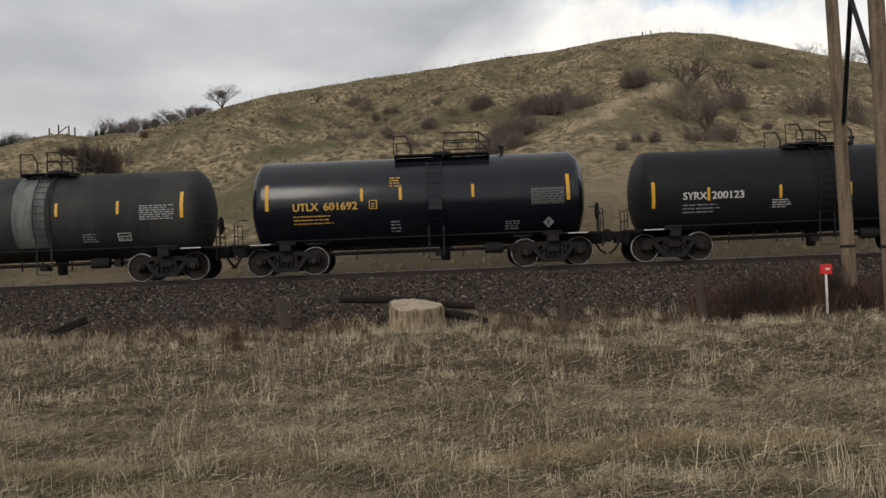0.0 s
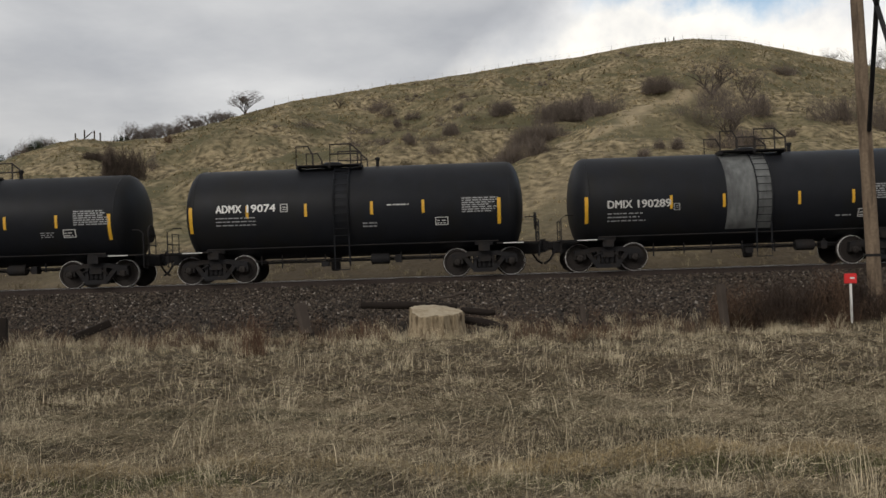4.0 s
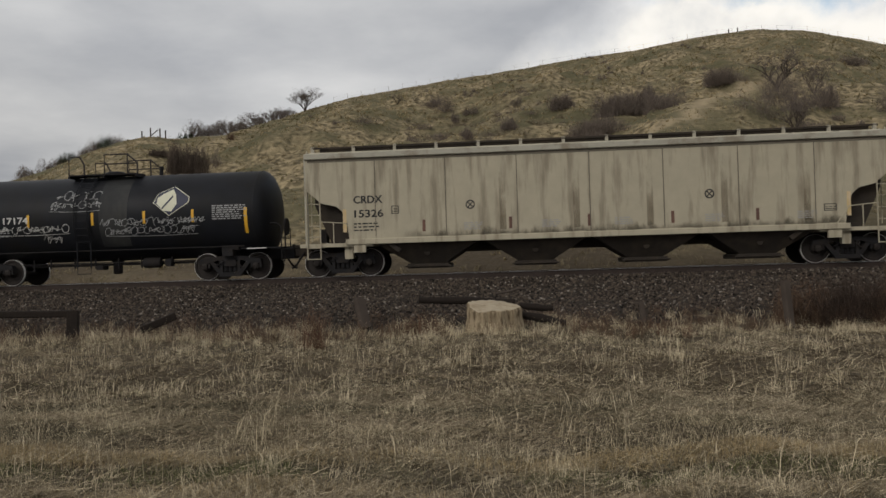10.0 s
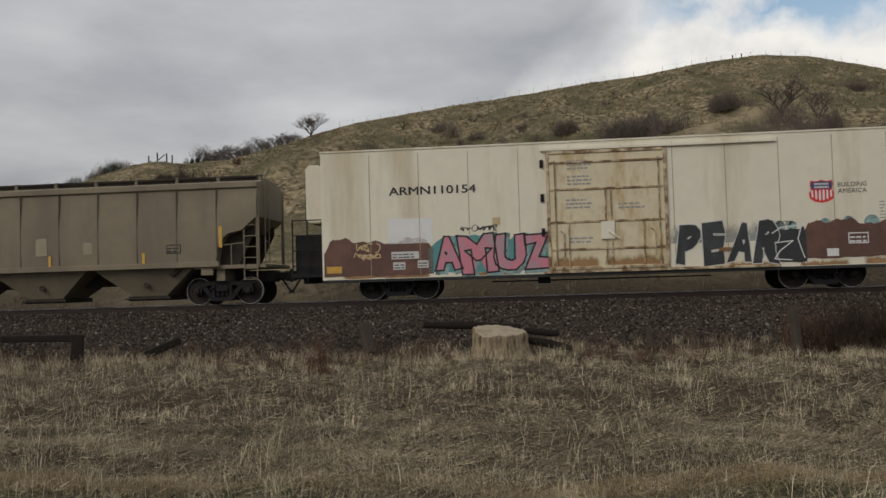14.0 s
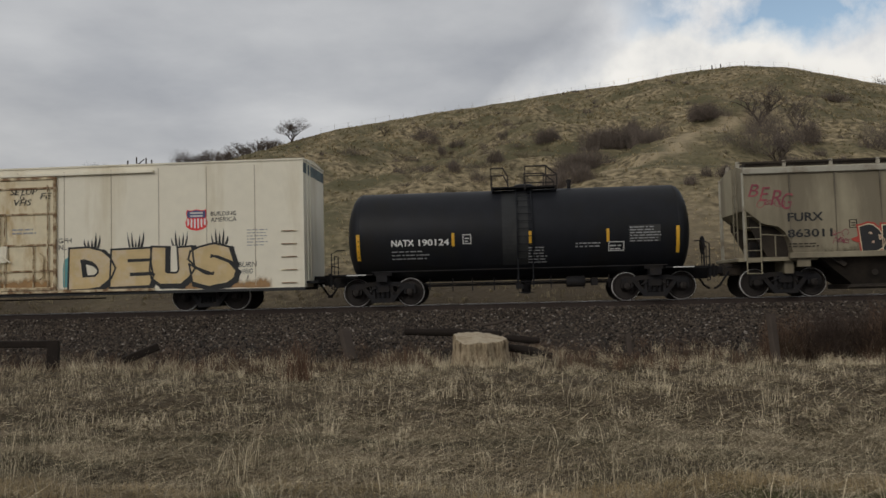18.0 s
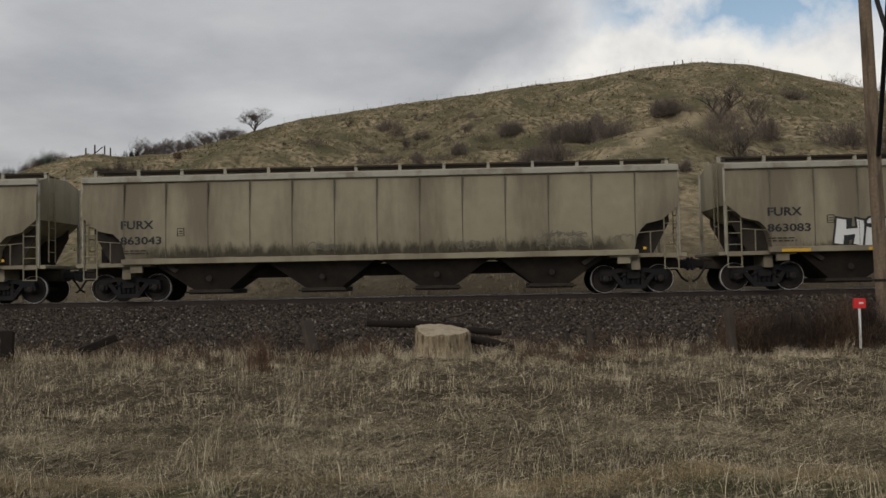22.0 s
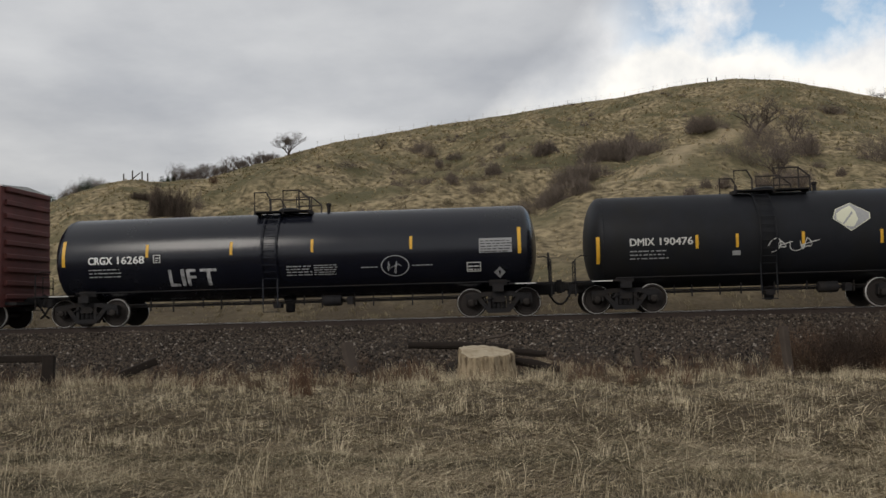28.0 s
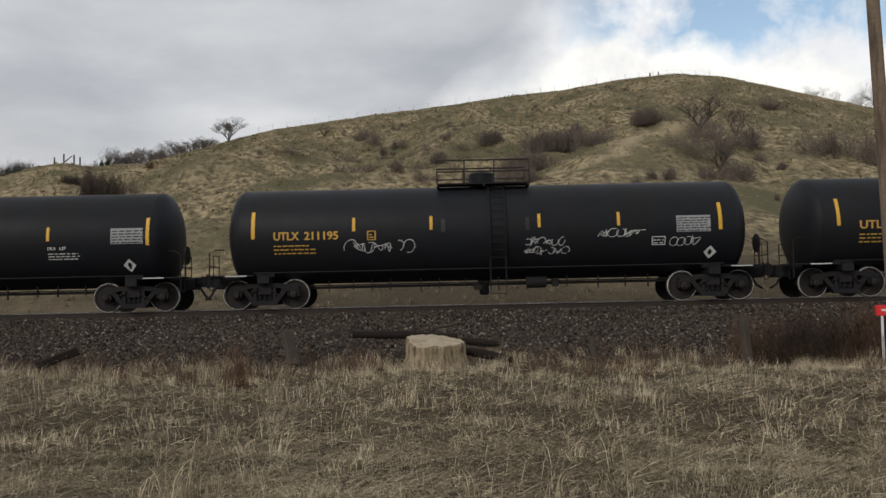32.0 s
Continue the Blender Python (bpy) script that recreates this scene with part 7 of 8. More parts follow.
    door = part("sliding_door", Shape().box(7.30, 10.96, -half - 0.10, -half, z0 + 0.1, z1 - 0.2, 0.02), M["oxide"], car, "ribbed red plug door")
    for z in (1.45, 2.1, 2.75, 3.4, 4.0):
        part("door_rib", Shape().box(7.38, 10.88, -half - 0.14, -half - 0.10, z - 0.03, z + 0.03), M["oxide"], door)
    for x in (7.9, 8.9, 9.9):
        part("lock_bar", Shape().tube([(x, -half - 0.15, z0 + 0.2), (x, -half - 0.15, z1 - 0.25)], 0.022), M["oxide"], door)
    part("belt_rail", Shape().box(x0, x1, -half - 0.05, -half, 2.68, 2.76).box(x0, x1, -half - 0.09, -half, z0, z0 + 0.3).box(x0, x1, -half - 0.06, -half, z1 - 0.14, z1), M["oxide"], car)
    for s0, xa in ((-1, x0), (1, x1)):
        for k in range(9):
            z = z0 + 0.35 + k * 0.45
            part("end_corrugation", Shape().box(min(xa, xa + s0 * 0.10), max(xa, xa + s0 * 0.10), -1.35, 1.35, z - 0.09, z + 0.09, 0.03), M["oxide"], car)
        part("end_deck", Shape().box(min(xa, xa + s0 * 0.4), max(xa, xa + s0 * 0.4), -1.3, 1.3, 0.80, 0.90), M["gear"], car)
    part("centre_sill", Shape().box(0.5, 16.65, -0.3, 0.3, 0.6, 0.75).box(4.5, 12.5, -1.3, -1.2, 0.50, 0.72), M["gear"], car)
    side_ladder(car, x0 + 0.1, z0 + 0.1, 2.4, "oxide", 0.45, -half - 0.06)
    side_ladder(car, x1 - 0.55, z0 + 0.1, 2.4, "oxide", 0.45, -half - 0.06)
    face = Side(-half - 0.075)
    letters(car, face, "NS", 2.27, 2.76, 2.56, 2.80, M["white"], "reporting_mark", 0.03)
    letters(car, face, "473", 2.12, 2.90, 2.16, 2.40, M["white"], "reporting_mark", 0.03)
    letters(car, face, "692", 3.14, 3.86, 2.14, 2.38, M["white"], "reporting_mark", 0.03)
    stencil(car, face, 4.3, 2.2, M["dull_white"], 0.26)
    for x, z, n in ((2.2, 1.4, 4), (6.1, 2.35, 2), (2.3, 4.0, 2), (7.4, 3.9, 3), (7.3, 1.4, 4), (7.3, 2.3, 2)):
        lines(car, Side(-half - 0.15), x, x + 0.8, z, z + 0.32, n, M["dull_white"], int(x * 11 + z))
    ragged(car, face, 3.1, 7.1, 0.76, 1.86, M["spray_slate"], 91, label="dark sprayed shadow", teeth=14)
    sprayed(car, face, "SACH", 3.2, 7.0, 0.80, 1.80, M["spray_cream"], M["ink"], 12, 0.09, 0.06)
    f2 = Side(-half - 0.16)
    ragged(car, f2, 10.9, 16.4, 0.80, 2.14, M["pale_pink"], 98, label="pale pink sprayed fringe", teeth=30, proud=0.003)
    ragged(car, f2, 10.45, 15.6, 0.76, 1.98, M["charcoal"], 92, label="dark sprayed ground of a word", teeth=24)
    ragged(car, f2, 14.6, 16.35, 0.76, 2.0, M["spray_aqua"], 93, label="aqua sprayed sweep", teeth=10, proud=0.007)
    sprayed(car, f2, "RONIE", 10.5, 15.0, 0.80, 1.98, M["spray_aqua"], M["ink"], 13, 0.09, 0.07)
    scrawl(car, f2, 10.8, 14.6, 1.0, 1.75, M["dull_white"], 99, 6, 0.022, "white sprayed highlights")
    patch(car, f2, "reflective_stripe", 12.6, 13.05, 1.16, 1.28, M["rust"], proud=0.03, cuts=1)
    patch(car, f2, "reflective_stripe", 15.05, 15.5, 1.22, 1.40, M["amber"], proud=0.03, cuts=1)
    patch(car, f2, "stencil_plate", 13.9, 14.55, 1.16, 1.28, M["white"], proud=0.03, cuts=1)
    for k, x in enumerate((13.95, 14.4, 15.0, 15.45)):
        lines(car, face, x, x + 0.13, 2.1 + 0.25 * (k > 1), 2.62, 7 - 4 * (k > 1), M["dull_white"], 130 + k)
    scrawl(car, face, 15.75, 16.2, 1.95, 2.45, M["grey_white"], 135, 4, 0.018)
    scrawl(car, f2, 10.05, 10.5, 1.5, 1.72, M["dull_white"], 136, 4, 0.018)
    boxed(car, Side(-half - 0.19), 15.0, 1.55, 0.5, 0.3, "white")
    scrawl(car, face, 15.5, 16.3, 2.55, 3.15, M["dull_white"], 94, 4, 0.02)
    scrawl(car, Side(-half - 0.16), 7.4, 10.2, 1.25, 1.6, M["dull_white"], 95, 9, 0.018)


build_tank_cars()
build_hoppers()
build_house_cars()


# ---- things beside the track ----
def stump():
    """A weathered stump: fluted bark side, split in front, under a slanting sawn face with a broken step."""
    rng = random.Random(4)
    n = 40
    radius, top = [], []
    for i in range(n):
        a = 2 * math.pi * i / n
        cleft = 0.07 * math.exp(-((a - 4.55) / 0.10) ** 2) + 0.04 * math.exp(-((a - 5.4) / 0.12) ** 2)
        radius.append(0.565 + 0.035 * math.sin(3 * a + 1) + 0.018 * math.sin(9 * a) + rng.uniform(-0.012, 0.012) - cleft)
        top.append(0.56 + 0.075 * math.sin(a) - 0.05 * math.cos(a) - 0.07 * math.exp(-((a - 4.1) / 0.45) ** 2) + rng.uniform(-0.012, 0.012))
    at = lambda i, k, z: (radius[i] * k * math.cos(2 * math.pi * i / n), radius[i] * k * math.sin(2 * math.pi * i / n), z)
    side = Shape()
    levels = (-0.15, 0.0, 0.15, 0.3, 0.45)
    rings = [[at(i, 1.10 - 0.10 * min(1, z / 0.3 if z > 0 else 0), z + rng.uniform(-0.01, 0.01)) for i in range(n)] for z in levels]
    rings.append([at(i, 0.985, top[i] - 0.03) for i in range(n)])
    rings.append([at(i, 0.95, top[i]) for i in range(n)])
    side.add([q for ring in rings for q in ring], [(j * n + k, j * n + (k + 1) % n, (j + 1) * n + (k + 1) % n, (j + 1) * n + k) for j in range(len(rings) - 1) for k in range(n)])
    cut = Shape()
    inner = [at(i, 0.5, top[i] * 0.5 + 0.285 + rng.uniform(-0.01, 0.01)) for i in range(n)]
    cut.add(rings[-1] + inner + [(0, 0, 0.575)], [(k, (k + 1) % n, n + (k + 1) % n, n + k) for k in range(n)] + [(n + k, n + (k + 1) % n, 2 * n) for k in range(n)])
    ob = thing("tree_stump", "pale weathered sawn tree stump in dry grass", "tree stump", at=(-0.66, 17.9, 0.0))
    part("trunk_side", side, M["stump"], ob)
    part("sawn_face", cut, M["sawn"], ob, "pale grey sawn face")


def timber(name, a, b, w, h, label, mat="tie", category="timber"):
    a, b = Vector(a), Vector(b)
    length = (b - a).length
    s = Shape().box(-length / 2, length / 2, -w / 2, w / 2, -h / 2, h / 2, 0.02)
    ob = solid(name, s, M[mat], label, category)
    ob.matrix_world = Matrix.Translation((a + b) / 2) @ (b - a).to_track_quat("X", "Z").to_matrix().to_4x4()
    return ob


def log(name, a, b, r, label, mat="tie"):
    a, b = Vector(a), Vector(b)
    rng = random.Random(len(name) + int(r * 100))
    pts = [a + (b - a) * t + Vector((0, 0, rng.uniform(-0.02, 0.02))) for t in (0, 0.25, 0.5, 0.75, 1)]
    return solid(name, Shape().tube(pts, r, 10, taper=[r * k for k in (0.85, 1.0, 1.05, 0.95, 0.8)]), M[mat], label, "log", smooth=True)


def pole(label, foot, head, r, mat="pole"):
    s = Shape()
    a, b = Vector(foot), Vector(head)
    pts = [a + (b - a) * t for t in (-0.03, 0.2, 0.5, 0.8, 1.0)]
    s.tube(pts, r, 14, taper=[r * 1.08, r * 1.02, r * 0.96, r * 0.9, r * 0.85])
    return s


def utility_pole():
    ob = thing("utility_pole", "weathered wooden two-legged utility pole with crossed steel braces", "utility pole")
    # two legs standing one behind the other, tied by an X of dark braces
    fa, ha = (10.45, 22.0, 0.30), (10.15, 22.0, 13.2)
    fb, hb = (8.93, 17.0, 0.0), (8.72, 17.0, 13.0)
    for f, h, r in ((fa, ha, 0.165), (fb, hb, 0.165)):
        leg = part("leg", pole("", f, h, r), M["pole"], ob, smooth=True)
        band = Shape().lathe([(1.35, r * 1.08), (1.35, r * 1.12), (1.42, r * 1.12), (1.42, r * 1.08)], (f[0] - 0.02, f[1], 0), "z", 14)
        part("metal_band", band, M["gear"], leg)
    for k, (a, b) in enumerate((((10.36, 21.8, 4.55), (8.72, 17.2, 9.4)), ((8.84, 17.2, 4.9), (10.26, 21.8, 9.3)))):
        part("brace", Shape().tube([a, b], 0.055, 8), M["gear"], ob, "dark steel diagonal brace")
    part("crossarm", Shape().tube([(10.16, 22.6, 12.4), (8.73, 16.4, 12.3)], 0.1, 8), M["pole"], ob)


def marker():
    ob = thing("cable_marker", "white marker stake with a red top flag panel", "marker post", at=(7.82, 17.5, 0.0))
    part("stake", Shape().box(-0.024, 0.024, -0.012, 0.012, -0.1, 0.98, 0.006), M["white"], ob)
    board = part("red_panel", Shape().box(-0.115, 0.115, -0.03, -0.012, 0.86, 1.06, 0.01).box(-0.115, 0.115, 0.012, 0.03, 0.86, 1.06, 0.01).box(-0.115, 0.115, -0.012, 0.012, 1.01, 1.06), M["red"], ob)
    part("panel_print", Shape().box(-0.02, 0.07, -0.034, -0.031, 0.95, 0.985), M["white"], board)


stump()
log("log", (-2.35, 18.9, 0.66), (-0.2, 18.75, 0.57), 0.085, "dark weathered log lying on the ballast behind a stump", "charred")
log("log", (-0.12, 18.6, 0.50), (0.62, 18.5, 0.42), 0.075, "short dark log behind a stump", "charred")
log("log", (-0.05, 18.4, 0.30), (0.85, 18.1, 0.14), 0.09, "charred short log fallen beside a stump", "charred")
timber("fallen_tie", (-8.15, 17.4, 0.24), (-7.5, 17.7, 0.52), 0.20, 0.16, "old dark tie leaning out of the grass", "charred")
timber("broken_post", (-3.78, 19.2, 0.73), (-3.60, 19.0, 0.05), 0.24, 0.16, "leaning broken brown post stub at the ballast foot", "bark")
timber("old_post", (5.22, 17.6, 0.92), (5.27, 17.5, -0.05), 0.16, 0.14, "dark rotten fence post among brambles", "bark")
timber("fallen_tie", (-11.75, 18.0, 0.62), (-10.0, 18.0, 0.60), 0.20, 0.15, "dark tie laid over a short post", "charred")
timber("old_post", (-9.85, 17.75, 0.66), (-9.80, 17.6, -0.05), 0.24, 0.2, "rotten post at the end of a fallen tie", "charred")
timber("old_post", (2.55, 18.9, 0.50), (2.58, 18.8, 0.05), 0.11, 0.09, "small dark stub post at the ballast foot", "bark")
timber("old_post", (-11.2, 16.6, 0.5), (-11.0, 16.5, -0.05), 0.18, 0.14, "small dark stub post in the grass")
log("branch", (-0.75, 22.3, 0.62), (0.05, 22.6, 0.74), 0.035, "broken grey branch lying on the ballast", "bark")
utility_pole()
marker()


# ---- plants ----
def blades(count, xr, yr, height, width, seed, lean=0.5, clump=0, keep=None):
    """Bent grass blades of two quads' height, as arrays."""
    rng = np.random.RandomState(seed)
    if clump:
        cx, cy = rng.uniform(*xr, clump), rng.uniform(*yr, clump)
        pick = rng.randint(0, clump, count)
        spread = rng.uniform(0.05, 0.16, clump)[pick]
        x, y = cx[pick] + rng.normal(0, 1, count) * spread, cy[pick] + rng.normal(0, 1, count) * spread
        tall = rng.uniform(0.7, 1.3, clump)[pick]
        sway = rng.uniform(0, 2 * np.pi, clump)[pick]
    else:
        x, y = rng.uniform(*xr, count), rng.uniform(*yr, count)
        tall, sway = np.ones(count), rng.uniform(0, 2 * np.pi, count)
    if keep is not None:
        ok = keep(x, y, rng)
        x, y, tall, sway = x[ok], y[ok], tall[ok], sway[ok]
    n = len(x)
    z = land(x, y) - 0.02
    h = rng.uniform(0.45, 1.15, n) * height * tall
    a, b = sway + rng.normal(0, 0.7, n), rng.uniform(0, 2 * np.pi, n)
    bend = rng.uniform(0.1, 1.0, n) * lean * h
    w = width * rng.uniform(0.6, 1.3, n)
    wx, wy = np.cos(b) * w, np.sin(b) * w
    dx, dy = np.cos(a) * bend, np.sin(a) * bend
    droop = 1 - min(0.9, 0.35 * lean) * rng.uniform(0, 1, n)
    p = [np.stack([x - wx, y - wy, z], -1), np.stack([x + wx, y + wy, z], -1),
         np.stack([x + dx * 0.35 + wx * 0.8, y + dy * 0.35 + wy * 0.8, z + h * 0.55], -1), np.stack([x + dx * 0.35 - wx * 0.8, y + dy * 0.35 - wy * 0.8, z + h * 0.55], -1),
         np.stack([x + dx, y + dy, z + h * droop], -1)]
    v = np.stack(p, 1).reshape(-1, 3)
    k = (np.arange(n) * 5)[:, None]
    f = np.concatenate([k + [0, 1, 2], k + [0, 2, 3], k + [3, 2, 4]])
    return v, f


def grass(name, label, mat, *sets):
    vs, fs, base = [], [], 0
    for v, f in sets:
        vs.append(v)
        fs.append(f + base)
        base += len(v)
    tagged(bulk(name, np.concatenate(vs), np.concatenate(fs), M[mat]), label, "grass", kind="stuff")


def patches(x, y, rng):
    return rng.uniform(0, 1, len(x)) < 0.55 + 0.45 * np.clip(waves(x, y, 31, 2.4), -1, 1)


def clear(x, y, rng):
    """Nothing tall right before the stump."""
    return ~((x > -1.6) & (x < 0.5) & (y > 16.9) & (y < 18.6)) | ((y < 17.3) & (rng.uniform(0, 1, len(x)) < 0.45))


def bands(x, y, rng):
    """Swaths that lie along the field, with bare mat between."""
    fade = 1 - 0.72 * smooth_step(9.5, 14.5, y)
    return rng.uniform(0, 1, len(x)) < (0.45 + 0.55 * np.clip(waves(x * 0.22, y, 33, 1.6), -1, 1)) * fade


def ragged_edge(x, y, rng):
    """The grass ends unevenly at the foot of the ballast."""
    return (y < 17.7 + 0.6 * waves(x, 0 * x, 41, 3.0) + rng.normal(0, 0.35, len(x))) & clear(x, y, rng)


def straws(count, xr, yr, length, width, seed, rise=0.05, keep=None):
    """Fallen stems: thin slivers that lie criss-cross over the ground, their tips a little lifted."""
    rng = np.random.RandomState(seed)
    x, y = rng.uniform(*xr, count), rng.uniform(*yr, count)
    if keep is not None:
        ok = keep(x, y, rng)
        x, y = x[ok], y[ok]
    n = len(x)
    a = np.where(rng.uniform(0, 1, n) < 0.6, rng.normal(0, 0.4, n) + np.pi * rng.randint(0, 2, n), rng.uniform(0, 2 * np.pi, n))
    h = length * rng.uniform(0.45, 1.3, n)
    w = width * rng.uniform(0.6, 1.4, n)
    z = land(x, y) + rng.uniform(0.0, 0.035, n)
    dx, dy = np.cos(a) * h, np.sin(a) * h
    wx, wy = -np.sin(a) * w, np.cos(a) * w
    tip = z + rng.uniform(-0.2, 1.0, n) * rise
    v = np.stack([np.stack([x - wx, y - wy, z - w], -1), np.stack([x + wx, y + wy, z + w], -1), np.stack([x + dx, y + dy, tip], -1)], 1).reshape(-1, 3)
    return v, np.arange(3 * n).reshape(-1, 3)


def matted(x, y, rng):
    """Thick and thin places in the mat."""
    thick = 0.62 + 0.38 * np.clip(0.8 * waves(x, y * 1.8, 35, 0.9) + 0.6 * waves(x * 0.25, y, 36, 1.6), -1, 1)
    rut = np.exp(-((y - 6.1) / 0.28) ** 2) + 0.6 * np.exp(-((y - 10.4) / 0.5) ** 2)
    return rng.uniform(0, 1, len(x)) < thick * (1 - 0.75 * rut)


def far_mat(x, y, rng):
    return matted(x, y, rng) & ragged_edge(x, y, rng) & (rng.uniform(0, 1, len(x)) > 0.62 * smooth_step(10.5, 15.0, y))


def tussocks(places, each, height, width, spread, seed, lean=0.9):
    """Single clumps of grass at given places, each bent its own way."""
    sets = []
    for k, (x, y) in enumerate(places):
        sets.append(blades(each, (x - spread, x + spread), (y - spread * 0.6, y + spread * 0.6), height, width, seed + k, lean, clump=5))
    base, vs, fs = 0, [], []
    for v, f in sets:
        vs.append(v)
        fs.append(f + base)
        base += len(v)
    return np.concatenate(vs), np.concatenate(fs)


grass("thatch", "matted fallen straw covering the field", "thatch",
      straws(260000, (-7, 7), (4.2, 9.5), 0.10, 0.0019, 21, 0.06, matted),
      straws(40000, (-26, -12), (10, 19.0), 0.2, 0.009, 23),
      straws(40000, (12, 26), (10, 19.0), 0.2, 0.009, 24))
grass("dark_thatch", "damp brown matted straw towards the railway", "dark_thatch",
      straws(260000, (-12.5, 12.5), (9.0, 18.8), 0.14, 0.0036, 22, 0.07, far_mat))
grass("short_grass", "matted dry winter grass over the field", "straw",
      blades(64000, (-7, 7), (4.2, 9.5), 0.085, 0.0016, 1, 1.8, clump=2600, keep=bands),
      blades(50000, (-12, 12), (9, 18.6), 0.10, 0.0022, 2, 1.6, clump=2600, keep=lambda x, y, rng: bands(x, y, rng) & ragged_edge(x, y, rng)),
      blades(20000, (-26, -11), (10, 19.0), 0.14, 0.006, 3, 1.8, clump=600),
      blades(20000, (11, 26), (10, 19.0), 0.14, 0.006, 4, 1.8, clump=600))
grass("grass_tufts", "pale upright tufts of dry grass", "tall",
      blades(10000, (-7, 7), (4.2, 9.5), 0.17, 0.0014, 5, 1.1, clump=260),
      blades(10000, (-13, 13), (9, 17), 0.19, 0.0021, 6, 1.0, clump=320),
      blades(7000, (-13, 13), (15.6, 18.6), 0.26, 0.0018, 14, 1.0, clump=110, keep=clear),
      blades(4200, (-13, 13), (17.0, 20.2), 0.36, 0.0019, 46, 1.1, clump=150, keep=clear),
      blades(2200, (-13, 13), (9.5, 20.0), 0.27, 0.0034, 73, 0.6, keep=clear),
      blades(800, (-1.6, 0.5), (16.9, 17.28), 0.30, 0.002, 45, 0.8, clump=14),
      blades(15000, (-7, 7), (7.0, 7.8), 0.12, 0.0014, 47, 1.0, clump=900, keep=patches),
      blades(9000, (-7, 7), (4.2, 5.7), 0.13, 0.0012, 48, 1.0, clump=700, keep=patches),
      tussocks(((-0.86, 12.4), (-2.1, 8.8), (-2.4, 7.5), (3.2, 12.5), (3.3, 11.2), (-6.1, 16.1), (-6.9, 16.8), (1.1, 12.3), (2.2, 12.2)), 42, 0.38, 0.0026, 0.24, 60))
grass("rust_weeds", "rust-brown dead weeds along the ballast foot", "weed",
      blades(7500, (-14, 5.5), (16.4, 20.4), 0.40, 0.0022, 7, 1.1, clump=210, keep=clear),
      blades(3200, (-14, 5.5), (16.0, 20.6), 0.34, 0.0020, 72, 0.8, keep=clear),
      blades(5000, (5.6, 15), (17.5, 19.7), 0.7, 0.0028, 8, 1.8, clump=200),
      blades(9000, (15, 26), (17.2, 20.0), 0.8, 0.008, 9, 1.2, clump=110))
grass("russet_weeds", "tall russet stalks of dead weeds at the field's edge", "russet",
      tussocks(((-3.95, 15.4), (-3.7, 15.2)), 110, 0.85, 0.0028, 0.2, 90, 0.45),
      tussocks(((1.2, 16.2), (1.7, 16.0), (2.2, 15.9), (2.75, 15.8), (6.6, 16.6), (7.0, 16.8)), 130, 0.40, 0.0022, 0.4, 95, 0.9),
      tussocks(((-2.6, 17.2), (-2.1, 17.3), (-1.75, 17.5), (-6.4, 17.0), (-5.9, 17.2)), 130, 0.44, 0.0022, 0.34, 105, 0.9))
grass("brown_grass", "dull brown flattened grass between the tufts", "brown_grass",
      blades(46000, (-7, 7), (4.2, 9.5), 0.07, 0.0019, 31, 2.4, clump=2400),
      blades(52000, (-13, 13), (9, 18.8), 0.085, 0.003, 32, 2.4, clump=3200, keep=ragged_edge),
      blades(22000, (-30, 30), (31.5, 39), 0.30, 0.007, 16, 1.2, clump=900))
grass("green_grass", "thin green undergrowth in the ruts", "green",
      blades(26000, (-7, 7), (5.85, 6.35), 0.085, 0.002, 10, 1.2, keep=patches),
      blades(7000, (-7, 7), (7.4, 8.6), 0.06, 0.002, 17, 1.4, keep=patches),
      blades(9000, (-10, 10), (9.5, 11.6), 0.08, 0.003, 11, 1.4, keep=patches))
grass("grass_verge", "strip of straighter yellowed grass beside a rut", "verge",
      blades(34000, (-7, 7), (6.35, 6.85), 0.13, 0.0016, 18, 0.9, keep=patches),
      blades(16000, (-7, 7), (5.3, 5.8), 0.10, 0.0016, 19, 1.2, keep=patches))
grass("fallen_stems", "pale dry stems lying over the matted field", "stem",
      straws(9000, (-7, 7), (4.2, 9.5), 0.18, 0.0012, 41, 0.10),
      straws(8000, (-12.5, 12.5), (9.5, 16.8), 0.24, 0.0017, 42, 0.14),
      blades(4000, (-7, 7), (4.2, 9.5), 0.16, 0.0012, 43, 1.6),
      blades(3500, (-12.5, 12.5), (9.5, 16.2), 0.17, 0.0018, 44, 1.6))
grass("tall_stalks", "long pale grass stalks close by", "tall",
      blades(150, (2.45, 2.85), (5.1, 5.6), 0.48, 0.0013, 12, 0.5, clump=6),
      blades(200, (-0.5, 4.2), (4.8, 8.6), 0.30, 0.0022, 70, 0.7, clump=90),
      blades(200, (-5.5, 0.5), (4.8, 8.6), 0.28, 0.0022, 71, 0.7, clump=90),
      blades(2200, (-7, 7), (5.0, 10), 0.28, 0.0013, 13, 0.8, clump=600),
      blades(2400, (-12, 12), (10, 17), 0.30, 0.0021, 15, 0.8, clump=800))


